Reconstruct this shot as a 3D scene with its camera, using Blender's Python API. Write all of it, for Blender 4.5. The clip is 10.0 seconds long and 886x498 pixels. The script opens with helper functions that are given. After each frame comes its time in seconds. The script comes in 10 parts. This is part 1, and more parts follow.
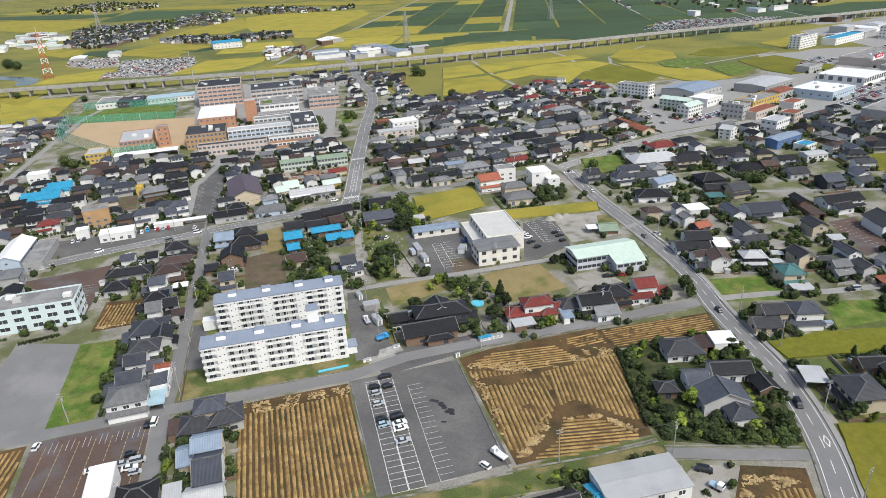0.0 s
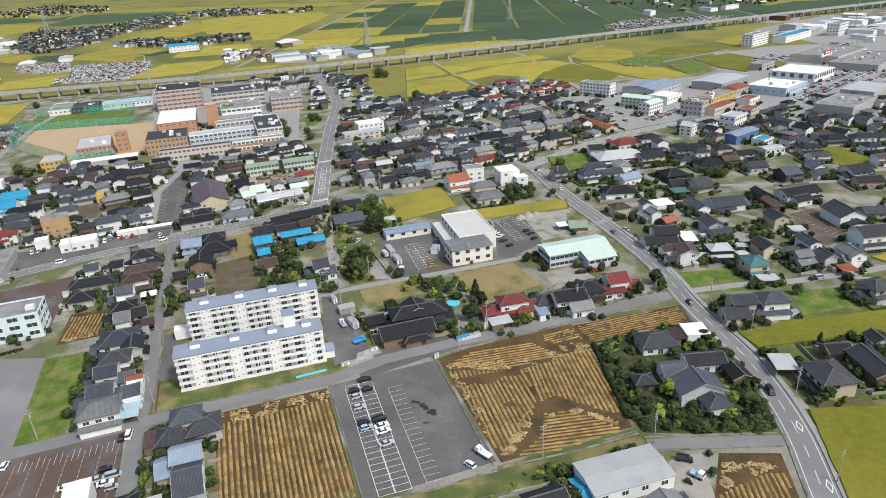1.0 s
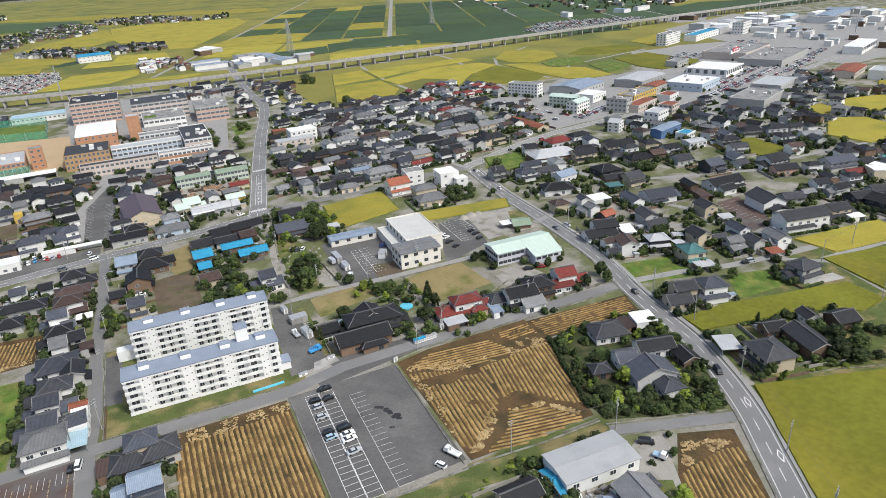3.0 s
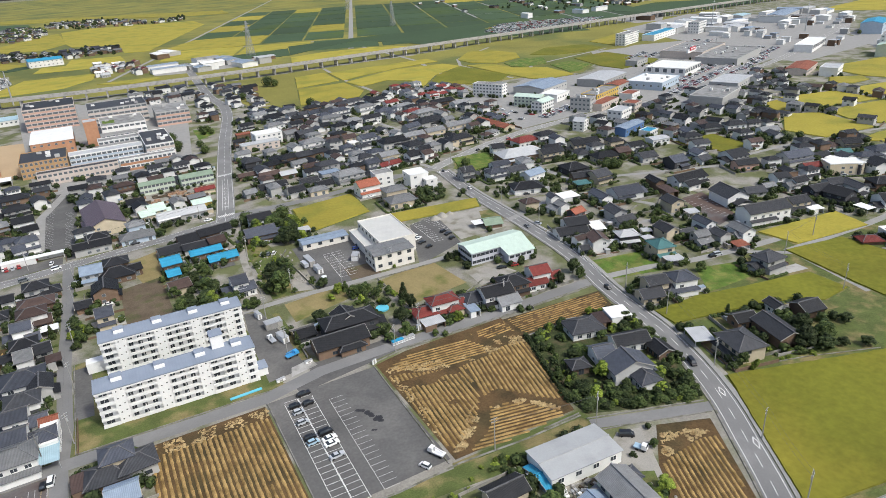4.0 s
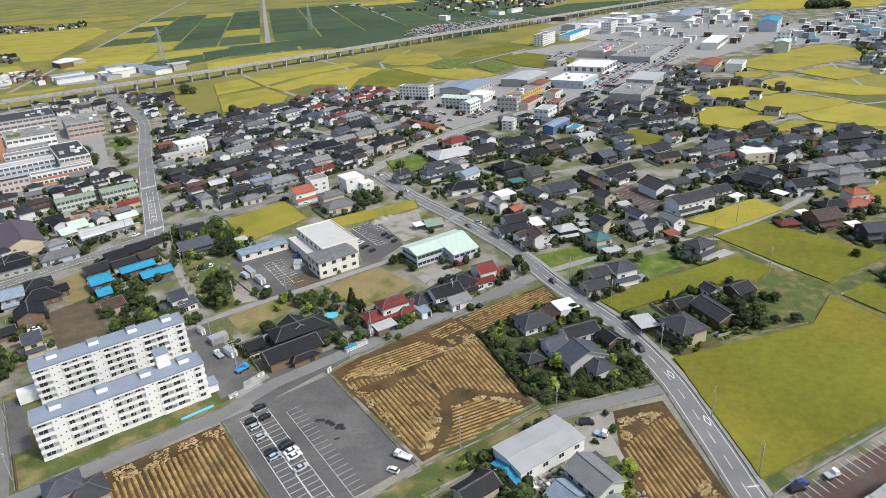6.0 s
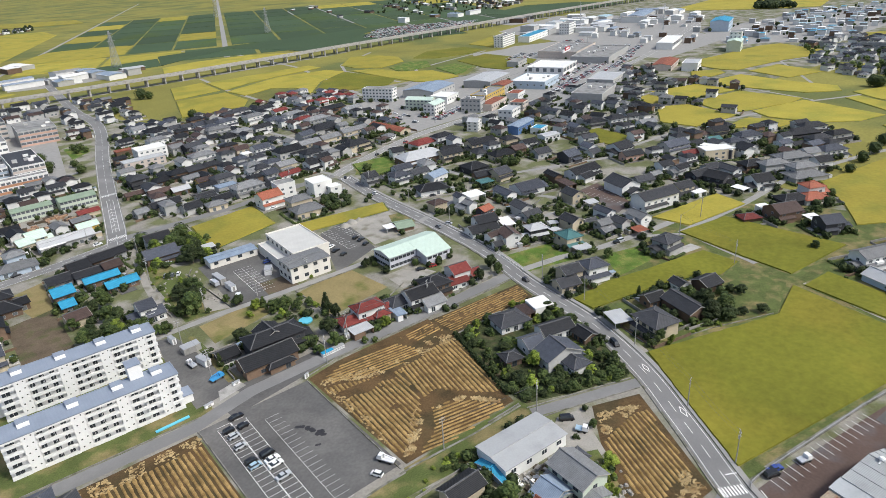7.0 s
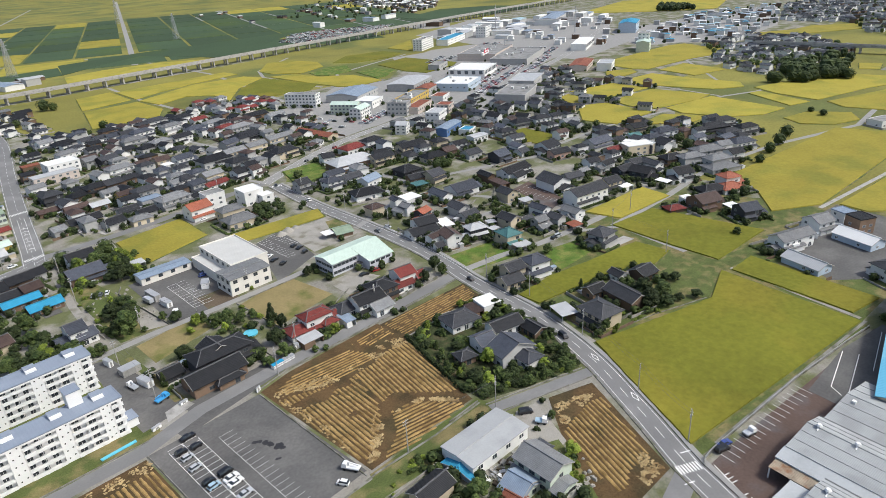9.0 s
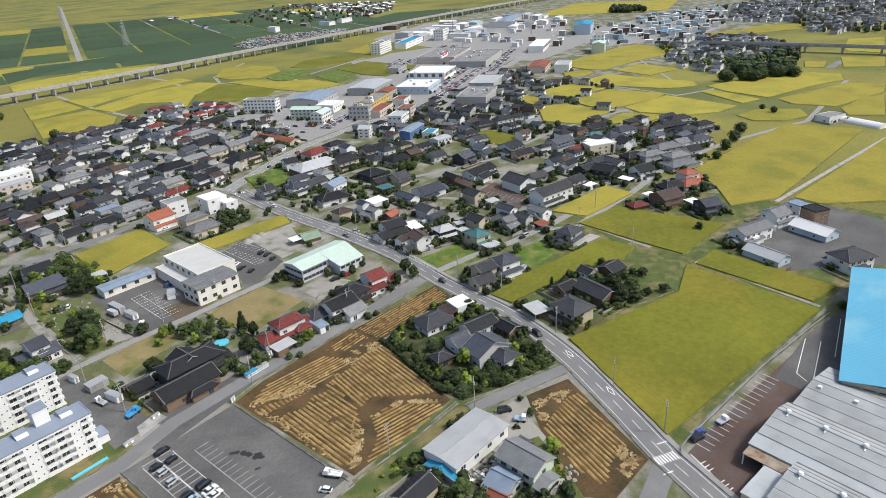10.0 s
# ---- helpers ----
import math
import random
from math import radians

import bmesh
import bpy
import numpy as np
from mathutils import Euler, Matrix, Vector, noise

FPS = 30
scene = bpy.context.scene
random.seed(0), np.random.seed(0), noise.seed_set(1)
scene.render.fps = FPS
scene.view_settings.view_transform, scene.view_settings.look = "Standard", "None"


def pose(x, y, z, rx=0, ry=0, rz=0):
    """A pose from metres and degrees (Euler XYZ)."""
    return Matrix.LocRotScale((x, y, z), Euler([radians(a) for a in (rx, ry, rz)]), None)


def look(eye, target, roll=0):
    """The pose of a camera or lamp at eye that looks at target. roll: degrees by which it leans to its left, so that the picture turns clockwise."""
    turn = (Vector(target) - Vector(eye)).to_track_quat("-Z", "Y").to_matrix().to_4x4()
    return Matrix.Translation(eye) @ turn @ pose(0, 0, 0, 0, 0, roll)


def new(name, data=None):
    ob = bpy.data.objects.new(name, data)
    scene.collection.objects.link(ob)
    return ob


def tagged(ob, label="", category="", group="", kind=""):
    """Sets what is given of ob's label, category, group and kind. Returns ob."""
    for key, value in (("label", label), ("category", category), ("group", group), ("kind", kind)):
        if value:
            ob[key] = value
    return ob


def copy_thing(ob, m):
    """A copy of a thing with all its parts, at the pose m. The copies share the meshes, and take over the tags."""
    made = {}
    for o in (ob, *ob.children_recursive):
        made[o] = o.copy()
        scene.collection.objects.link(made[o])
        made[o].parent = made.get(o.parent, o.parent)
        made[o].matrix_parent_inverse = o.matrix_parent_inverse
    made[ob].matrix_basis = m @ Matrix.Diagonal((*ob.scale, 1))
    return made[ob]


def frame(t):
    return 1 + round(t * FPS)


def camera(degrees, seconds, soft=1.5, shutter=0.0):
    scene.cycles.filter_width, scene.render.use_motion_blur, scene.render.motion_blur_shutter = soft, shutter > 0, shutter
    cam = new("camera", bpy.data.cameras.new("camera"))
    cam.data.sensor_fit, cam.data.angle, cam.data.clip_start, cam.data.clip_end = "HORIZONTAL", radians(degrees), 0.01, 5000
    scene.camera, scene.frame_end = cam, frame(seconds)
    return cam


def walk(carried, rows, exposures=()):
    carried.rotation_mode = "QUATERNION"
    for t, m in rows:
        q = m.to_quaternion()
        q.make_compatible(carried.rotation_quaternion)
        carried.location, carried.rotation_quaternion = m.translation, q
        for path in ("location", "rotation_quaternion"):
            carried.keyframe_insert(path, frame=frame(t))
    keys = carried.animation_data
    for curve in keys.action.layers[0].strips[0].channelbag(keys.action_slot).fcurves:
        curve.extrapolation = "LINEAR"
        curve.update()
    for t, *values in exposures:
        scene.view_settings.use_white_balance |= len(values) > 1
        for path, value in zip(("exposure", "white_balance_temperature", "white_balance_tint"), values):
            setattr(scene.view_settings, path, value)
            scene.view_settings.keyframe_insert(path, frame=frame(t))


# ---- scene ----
cam = camera(68.1, 10.0, soft=0.6)
PATH = [
    (0, (0.268, 0.195, 128.943), (0.679, 1.976, 128.13), -3.1),
    (0.5, (-1.794, 0.799, 128.929), (-1.33, 2.566, 128.115), -3.1),
    (1, (-3.819, 1.374, 128.934), (-3.302, 3.125, 128.119), -3.2),
    (1.5, (-5.794, 1.904, 128.942), (-5.226, 3.64, 128.127), -3.3),
    (2, (-7.737, 2.425, 128.951), (-7.119, 4.144, 128.136), -3.3),
    (2.5, (-9.642, 3.002, 128.957), (-8.974, 4.702, 128.142), -3.4),
    (4, (-15.26, 5.195, 128.949), (-14.446, 6.829, 128.131), -3.5),
    (4.5, (-17.124, 6.173, 128.957), (-16.26, 7.78, 128.138), -3.5),
    (5, (-18.965, 7.249, 128.973), (-18.054, 8.829, 128.153), -3.5),
    (5.5, (-20.78, 8.374, 129.01), (-19.82, 9.924, 128.188), -3.5),
    (7, (-26.156, 11.877, 129.184), (-25.056, 13.33, 128.36), -3.5),
    (7.5, (-27.93, 13.155, 129.196), (-26.785, 14.572, 128.371), -3.5),
    (8, (-29.74, 14.513, 129.181), (-28.55, 15.893, 128.357), -3.4),
    (8.5, (-31.5, 15.956, 129.173), (-30.266, 17.296, 128.348), -3.3),
    (9, (-33.156, 17.429, 129.177), (-31.879, 18.728, 128.351), -3.3),
    (9.5, (-34.722, 18.847, 129.178), (-33.403, 20.104, 128.353), -3.4),
    (10, (-36.274, 20.225, 129.168), (-34.914, 21.439, 128.344), -3.4),
]
walk(cam, [(t, look(eye, target, roll)) for t, eye, target, roll in PATH])

# ---- world and sun ----
SUN_TURN, SUN_HIGH = 150.0, 52.0   # compass-like: degrees clockwise from +y; degrees above the horizon
world = bpy.data.worlds.new("sky")
scene.world = world
world.use_nodes = True
wn = world.node_tree.nodes
sky = wn.new("ShaderNodeTexSky")
sky.sky_type, sky.sun_disc = "NISHITA", False
sky.sun_elevation, sky.sun_rotation = radians(SUN_HIGH), radians(SUN_TURN)
sky.air_density, sky.dust_density = 1.0, 4.0
world.node_tree.links.new(sky.outputs["Color"], wn["Background"].inputs["Color"])
wn["Background"].inputs["Strength"].default_value = 0.15
sun_data = bpy.data.lights.new("sun", "SUN")
sun_data.energy, sun_data.angle, sun_data.color = 2.3, radians(8), (0.955, 0.985, 0.95)
sun = new("sun", sun_data)
sun_way = Vector((math.sin(radians(SUN_TURN)) * math.cos(radians(SUN_HIGH)), math.cos(radians(SUN_TURN)) * math.cos(radians(SUN_HIGH)), math.sin(radians(SUN_HIGH))))
sun.matrix_world = look(sun_way * 400, (0, 0, 0))
scene.view_settings.exposure = 0.19

# ---- materials ----
MATS = {}


def mat(name, color, rough=0.8, vary=0.12, scale=0.4, fine=6.0, bump=0.0, tint=None, tint_amount=0.5, rand=0.0, stripes=None, metal=0.0, hue=0.0):
    """A surface with two scales of variation. tint: a second colour in large patches; rand: brightness from object to object;
    stripes: (axis 'X' or 'Y', spacing in metres, depth) for ribs of sheet roofs and courses of tiles."""
    if name in MATS:
        return MATS[name]
    m = bpy.data.materials.new(name)
    m.use_nodes = True
    nt = m.node_tree
    N, L = nt.nodes, nt.links
    b = N["Principled BSDF"]
    b.inputs["Roughness"].default_value, b.inputs["Metallic"].default_value = rough, metal
    b.inputs["Specular IOR Level"].default_value = 0.25
    tc = N.new("ShaderNodeTexCoord")
    info = N.new("ShaderNodeObjectInfo")
    shift = N.new("ShaderNodeVectorMath")
    shift.operation = "MULTIPLY_ADD"
    shift.inputs[1].default_value = (1, 1, 1)
    L.new(tc.outputs["Object"], shift.inputs[0])
    rnd = N.new("ShaderNodeMath")
    rnd.operation, rnd.inputs[1].default_value = "MULTIPLY", 57.0
    L.new(info.outputs["Random"], rnd.inputs[0])
    L.new(rnd.outputs[0], shift.inputs[2])
    big = N.new("ShaderNodeTexNoise")
    big.inputs["Scale"].default_value, big.inputs["Detail"].default_value = scale, 5.0
    small = N.new("ShaderNodeTexNoise")
    small.inputs["Scale"].default_value, small.inputs["Detail"].default_value = fine, 3.0
    L.new(shift.outputs[0], big.inputs["Vector"])
    L.new(shift.outputs[0], small.inputs["Vector"])
    value = N.new("ShaderNodeMath")          # brightness factor
    value.operation = "ADD"
    r1 = N.new("ShaderNodeMapRange")
    r1.inputs["From Min"].default_value, r1.inputs["From Max"].default_value = 0.25, 0.75
    r1.inputs["To Min"].default_value, r1.inputs["To Max"].default_value = 1 - vary, 1 + vary
    r2 = N.new("ShaderNodeMapRange")
    r2.inputs["From Min"].default_value, r2.inputs["From Max"].default_value = 0.2, 0.8
    r2.inputs["To Min"].default_value, r2.inputs["To Max"].default_value = -vary, vary
    L.new(big.outputs["Fac"], r1.inputs["Value"])
    L.new(small.outputs["Fac"], r2.inputs["Value"])
    L.new(r1.outputs[0], value.inputs[0])
    L.new(r2.outputs[0], value.inputs[1])
    out = value.outputs[0]
    if rand:
        rr = N.new("ShaderNodeMapRange")
        rr.inputs["To Min"].default_value, rr.inputs["To Max"].default_value = 1 - rand, 1 + rand
        L.new(info.outputs["Random"], rr.inputs["Value"])
        mu = N.new("ShaderNodeMath")
        mu.operation = "MULTIPLY"
        L.new(out, mu.inputs[0])
        L.new(rr.outputs[0], mu.inputs[1])
        out = mu.outputs[0]
    height = small.outputs["Fac"]
    if stripes:
        axis, step, deep = stripes
        w = N.new("ShaderNodeTexWave")
        w.bands_direction = axis
        w.inputs["Scale"].default_value = 0.314 / step
        w.inputs["Distortion"].default_value = 0.25
        w.inputs["Detail Scale"].default_value = 0.6
        L.new(tc.outputs["Object"], w.inputs["Vector"])
        ws = N.new("ShaderNodeMapRange")
        ws.inputs["To Min"].default_value, ws.inputs["To Max"].default_value = 1 - deep, 1.0
        L.new(w.outputs["Fac"], ws.inputs["Value"])
        mu = N.new("ShaderNodeMath")
        mu.operation = "MULTIPLY"
        L.new(out, mu.inputs[0])
        L.new(ws.outputs[0], mu.inputs[1])
        out = mu.outputs[0]
        height = w.outputs["Fac"]
    col = None
    if tint:
        mx = N.new("ShaderNodeMix")
        mx.data_type = "RGBA"
        mx.inputs["A"].default_value, mx.inputs["B"].default_value = (*color, 1), (*tint, 1)
        patch = N.new("ShaderNodeTexNoise")
        patch.inputs["Scale"].default_value, patch.inputs["Detail"].default_value = scale * 0.8, 6.0
        move = N.new("ShaderNodeVectorMath")
        move.operation, move.inputs[1].default_value = "ADD", (31.7, 12.1, 5.5)
        L.new(shift.outputs[0], move.inputs[0])
        L.new(move.outputs[0], patch.inputs["Vector"])
        rp = N.new("ShaderNodeMapRange")
        rp.inputs["From Min"].default_value, rp.inputs["From Max"].default_value = 0.62 - 0.28 * tint_amount, 0.78 - 0.28 * tint_amount
        L.new(patch.outputs["Fac"], rp.inputs["Value"])
        L.new(rp.outputs[0], mx.inputs["Factor"])
        col = mx.outputs["Result"]
    mul = N.new("ShaderNodeVectorMath")
    mul.operation = "SCALE"
    if col:
        L.new(col, mul.inputs[0])
    else:
        mul.inputs[0].default_value = color
    L.new(out, mul.inputs["Scale"])
    res = mul.outputs[0]
    if hue:
        hs = N.new("ShaderNodeHueSaturation")
        hr = N.new("ShaderNodeMapRange")
        hr.inputs["To Min"].default_value, hr.inputs["To Max"].default_value = 0.5 - hue, 0.5 + hue
        L.new(info.outputs["Random"], hr.inputs["Value"])
        L.new(hr.outputs[0], hs.inputs["Hue"])
        L.new(res, hs.inputs["Color"])
        res = hs.outputs["Color"]
    L.new(res, b.inputs["Base Color"])
    if bump:
        bp = N.new("ShaderNodeBump")
        bp.inputs["Strength"].default_value, bp.inputs["Distance"].default_value = 0.8, bump
        L.new(height, bp.inputs["Height"])
        L.new(bp.outputs["Normal"], b.inputs["Normal"])
    MATS[name] = m
    return m


M_YARD = mat("yard_gravel", (0.255, 0.240, 0.210), 0.95, 0.22, 0.09, 1.6, tint=(0.115, 0.125, 0.055), tint_amount=0.75)
M_FARM = mat("farmland", (0.20, 0.185, 0.045), 0.95, 0.2, 0.012, 0.5, tint=(0.115, 0.13, 0.04), tint_amount=0.6)
M_ASPHALT = mat("asphalt", (0.185, 0.184, 0.182), 0.9, 0.07, 0.08, 1.5, tint=(0.225, 0.223, 0.22), tint_amount=0.35)
M_LOT = mat("old_asphalt", (0.106, 0.104, 0.101), 0.9, 0.16, 0.07, 1.1, tint=(0.145, 0.140, 0.134), tint_amount=0.5)
M_LOTRED = mat("rusty_asphalt", (0.105, 0.072, 0.060), 0.9, 0.15, 0.08, 1.5, tint=(0.12, 0.11, 0.11), tint_amount=0.45)
M_CONC = mat("concrete", (0.36, 0.35, 0.33), 0.85, 0.12, 0.3, 4.0, tint=(0.24, 0.235, 0.22), tint_amount=0.4)
M_KERB = mat("weathered_concrete", (0.225, 0.218, 0.20), 0.9, 0.2, 0.35, 4.0, tint=(0.12, 0.118, 0.085), tint_amount=0.55)
M_PAVE = mat("pavement_grey", (0.275, 0.27, 0.258), 0.9, 0.1, 0.3, 3.0)
M_PAINT = mat("road_paint", (0.72, 0.72, 0.70), 0.7, 0.12, 0.8, 5.0)
M_PAINT2 = mat("worn_paint", (0.48, 0.48, 0.47), 0.7, 0.25, 0.8, 3.0)
M_RICE = mat("ripe_rice", (0.30, 0.255, 0.040), 0.95, 0.12, 0.045, 0.6, bump=0.25, tint=(0.225, 0.215, 0.036), tint_amount=0.45, rand=0.14)
M_RICEG = mat("green_rice", (0.139, 0.142, 0.016), 0.95, 0.19, 0.03, 0.5, bump=0.2, tint=(0.178, 0.160, 0.020), tint_amount=0.4, rand=0.06)
M_SOY = mat("soybean_leaves", (0.045, 0.075, 0.036), 0.95, 0.10, 0.01, 0.5, bump=0.2, rand=0.18, tint=(0.055, 0.085, 0.02), tint_amount=0.3)
M_GRASS = mat("grass", (0.085, 0.108, 0.032), 0.95, 0.25, 0.16, 2.2, bump=0.15, tint=(0.20, 0.165, 0.075), tint_amount=0.5)
M_LAWN = mat("fresh_grass", (0.082, 0.138, 0.022), 0.95, 0.3, 0.22, 2.2, bump=0.2, tint=(0.155, 0.17, 0.045), tint_amount=0.6)
# dark green with brown patches, darker than the grass
M_UNDERGROWTH = mat("undergrowth", (0.046, 0.058, 0.022), 0.95, 0.35, 0.3, 2.4, bump=0.2, tint=(0.085, 0.072, 0.040), tint_amount=0.45)
M_DRY = mat("dry_grass", (0.23, 0.185, 0.085), 0.95, 0.16, 0.1, 1.5, tint=(0.12, 0.13, 0.035), tint_amount=0.45)
M_SOIL = mat("bare_soil", (0.115, 0.088, 0.060), 0.95, 0.25, 0.18, 2.0, tint=(0.08, 0.085, 0.035), tint_amount=0.4)
M_SAND = mat("school_sand", (0.42, 0.31, 0.19), 0.95, 0.07, 0.05, 1.0)
M_GRAVEL = mat("gravel", (0.30, 0.285, 0.255), 0.95, 0.13, 0.2, 2.5, tint=(0.19, 0.18, 0.14), tint_amount=0.4)
M_STUB = mat("stubble_soil", (0.100, 0.062, 0.028), 0.95, 0.32, 0.12, 2.0, bump=0.1, tint=(0.064, 0.048, 0.022), tint_amount=0.6)
M_STRAW = mat("cut_straw", (0.325, 0.216, 0.085), 0.95, 0.32, 0.35, 2.6, tint=(0.205, 0.130, 0.048), tint_amount=0.55)
M_HEAP = mat("loose_straw", (0.38, 0.285, 0.145), 0.95, 0.35, 0.5, 2.4, tint=(0.21, 0.135, 0.060), tint_amount=0.55)
M_WATER = mat("river_water", (0.05, 0.07, 0.085), 0.12, 0.05, 0.02, 0.3)
M_BARK = mat("bark", (0.09, 0.07, 0.05), 0.9, 0.2, 2.0, 9.0)
M_POLE = mat("pole_concrete", (0.33, 0.32, 0.30), 0.85, 0.1, 0.5, 4.0)
M_STEEL = mat("galvanised_steel", (0.42, 0.43, 0.44), 0.5, 0.08, 0.5, 4.0, metal=0.3)
M_RED = mat("red_mast_paint", (0.55, 0.10, 0.05), 0.6, 0.1, 0.5, 4.0)
M_WHITE = mat("white_plaster", (0.76, 0.76, 0.75), 0.8, 0.05, 0.25, 3.0)
M_FRAME = mat("window_frame_dark", (0.10, 0.10, 0.10), 0.5, 0.05)
# near-black colour that stands in for the shade inside openings
M_DARK = mat("opening_shade", (0.025, 0.025, 0.028), 0.6, 0.1)
M_TYRE = mat("tyre_rubber", (0.02, 0.02, 0.02), 0.9, 0.05)
M_BLUETARP = mat("blue_sheet", (0.03, 0.30, 0.52), 0.55, 0.12, 0.4, 3.0)
M_CYAN = mat("cyan_pool", (0.12, 0.48, 0.62), 0.4, 0.08)
glass = bpy.data.materials.new("window_glass")
glass.use_nodes = True
gb = glass.node_tree.nodes["Principled BSDF"]
gb.inputs["Base Color"].default_value, gb.inputs["Roughness"].default_value = (0.045, 0.055, 0.065, 1), 0.12
gb.inputs["Specular IOR Level"].default_value = 0.6

# far-off panes: the sky's reflection is put into a paler base colour
far_glass = glass.copy()
far_glass.name = "curtained_glass"
fb = far_glass.node_tree.nodes["Principled BSDF"]
fb.inputs["Base Color"].default_value, fb.inputs["Roughness"].default_value = (0.13, 0.145, 0.16, 1), 0.25
TILE = ("X", 0.34, 0.18)
ROOFS = {
    "k": mat("roof_black_tile", (0.020, 0.021, 0.024), 0.62, 0.2, 0.5, 4.0, bump=0.05, rand=0.35, stripes=TILE),
    "d": mat("roof_charcoal_tile", (0.046, 0.048, 0.054), 0.62, 0.18, 0.5, 4.0, bump=0.05, rand=0.3, stripes=TILE),
    "b": mat("roof_slate_blue", (0.066, 0.073, 0.092), 0.6, 0.18, 0.5, 4.0, bump=0.05, rand=0.3, stripes=TILE),
    "g": mat("roof_grey_tile", (0.19, 0.195, 0.20), 0.6, 0.16, 0.5, 4.0, bump=0.05, rand=0.25, stripes=TILE),
    "n": mat("roof_brown_tile", (0.075, 0.050, 0.043), 0.6, 0.18, 0.5, 4.0, bump=0.05, rand=0.25, stripes=TILE),
    "r": mat("roof_red_tile", (0.17, 0.036, 0.030), 0.6, 0.18, 0.5, 4.0, bump=0.05, rand=0.2, stripes=TILE),
    "o": mat("roof_orange_tile", (0.34, 0.115, 0.07), 0.6, 0.15, 0.5, 4.0, bump=0.05, stripes=TILE),
    "t": mat("roof_teal_sheet", (0.07, 0.17, 0.17), 0.5, 0.14, 0.4, 4.0, bump=0.04, stripes=("X", 0.45, 0.15)),
    "c": mat("roof_cyan_sheet", (0.035, 0.27, 0.44), 0.5, 0.14, 0.4, 4.0, bump=0.04, stripes=("X", 0.45, 0.15)),
    "u": mat("roof_blue_sheet", (0.24, 0.30, 0.38), 0.5, 0.14, 0.4, 4.0, bump=0.04, stripes=("X", 0.45, 0.15)),
    "l": mat("roof_light_sheet", (0.44, 0.45, 0.46), 0.5, 0.10, 0.3, 4.0, bump=0.04, stripes=("X", 0.6, 0.12)),
    "m": mat("roof_mint_sheet", (0.52, 0.635, 0.555), 0.5, 0.08, 0.3, 4.0, bump=0.04, stripes=("X", 0.5, 0.12)),
    "w": mat("roof_white_sheet", (0.74, 0.74, 0.72), 0.6, 0.06, 0.2, 3.0, bump=0.03, stripes=("X", 0.8, 0.06)),
    "p": mat("roof_purple_sheet", (0.11, 0.085, 0.105), 0.5, 0.10, 0.3, 4.0, bump=0.04, stripes=("X", 0.45, 0.2)),
    "f": mat("roof_flat_grey", (0.25, 0.25, 0.245), 0.85, 0.16, 0.2, 3.0, tint=(0.17, 0.17, 0.165), tint_amount=0.5),
    "x": mat("roof_offwhite_sheet", (0.52, 0.515, 0.49), 0.6, 0.07, 0.2, 3.0, bump=0.03, stripes=("Y", 1.2, 0.05)),
    "a": mat("roof_pale_cyan_sheet", (0.36, 0.50, 0.56), 0.5, 0.1, 0.3, 4.0, bump=0.04, stripes=("X", 0.5, 0.12)),
    "i": mat("roof_smooth_grey", (0.36, 0.37, 0.375), 0.6, 0.06, 0.15, 2.0, tint=(0.31, 0.32, 0.325), tint_amount=0.4),
    "s": mat("roof_rust_sheet", (0.26, 0.09, 0.055), 0.7, 0.2, 0.3, 3.0, bump=0.04, stripes=("X", 0.45, 0.2)),
}
WALLS = {
    "w": mat("wall_white", (0.70, 0.70, 0.68), 0.85, 0.06, 0.4, 4.0, rand=0.08),
    "c": mat("wall_cream", (0.52, 0.45, 0.33), 0.85, 0.08, 0.4, 4.0, rand=0.12),
    "g": mat("wall_grey", (0.40, 0.40, 0.39), 0.85, 0.08, 0.4, 4.0, rand=0.15),
    "b": mat("wall_brown", (0.17, 0.115, 0.080), 0.85, 0.14, 0.4, 4.0, rand=0.25),
    "k": mat("wall_dark", (0.055, 0.055, 0.06), 0.8, 0.12, 0.4, 4.0, rand=0.2),
    "t": mat("wall_ochre_tile", (0.42, 0.27, 0.14), 0.8, 0.1, 0.4, 4.0),
    "o": mat("wall_orange_tile", (0.44, 0.235, 0.14), 0.8, 0.1, 0.4, 4.0),
    "p": mat("wall_pink_grey", (0.54, 0.47, 0.42), 0.8, 0.1, 0.4, 4.0),
    "y": mat("wall_yellow", (0.55, 0.38, 0.10), 0.8, 0.1, 0.4, 4.0),
    "l": mat("wall_pale_blue", (0.42, 0.50, 0.58), 0.8, 0.07, 0.4, 4.0),
    "e": mat("wall_pale_green", (0.50, 0.56, 0.47), 0.8, 0.07, 0.4, 4.0),
    "q": mat("wall_salmon_band", (0.52, 0.345, 0.28), 0.8, 0.1, 0.4, 4.0),
    "z": mat("wall_lilac_grey", (0.52, 0.53, 0.58), 0.8, 0.06, 0.4, 4.0),
    "x": mat("wall_offwhite", (0.68, 0.655, 0.60), 0.85, 0.08, 0.4, 4.0),
    "h": mat("wall_pale_cyan", (0.58, 0.68, 0.69), 0.8, 0.05, 0.4, 4.0),
    "u": mat("wall_blue", (0.09, 0.17, 0.34), 0.7, 0.08, 0.4, 4.0),
}

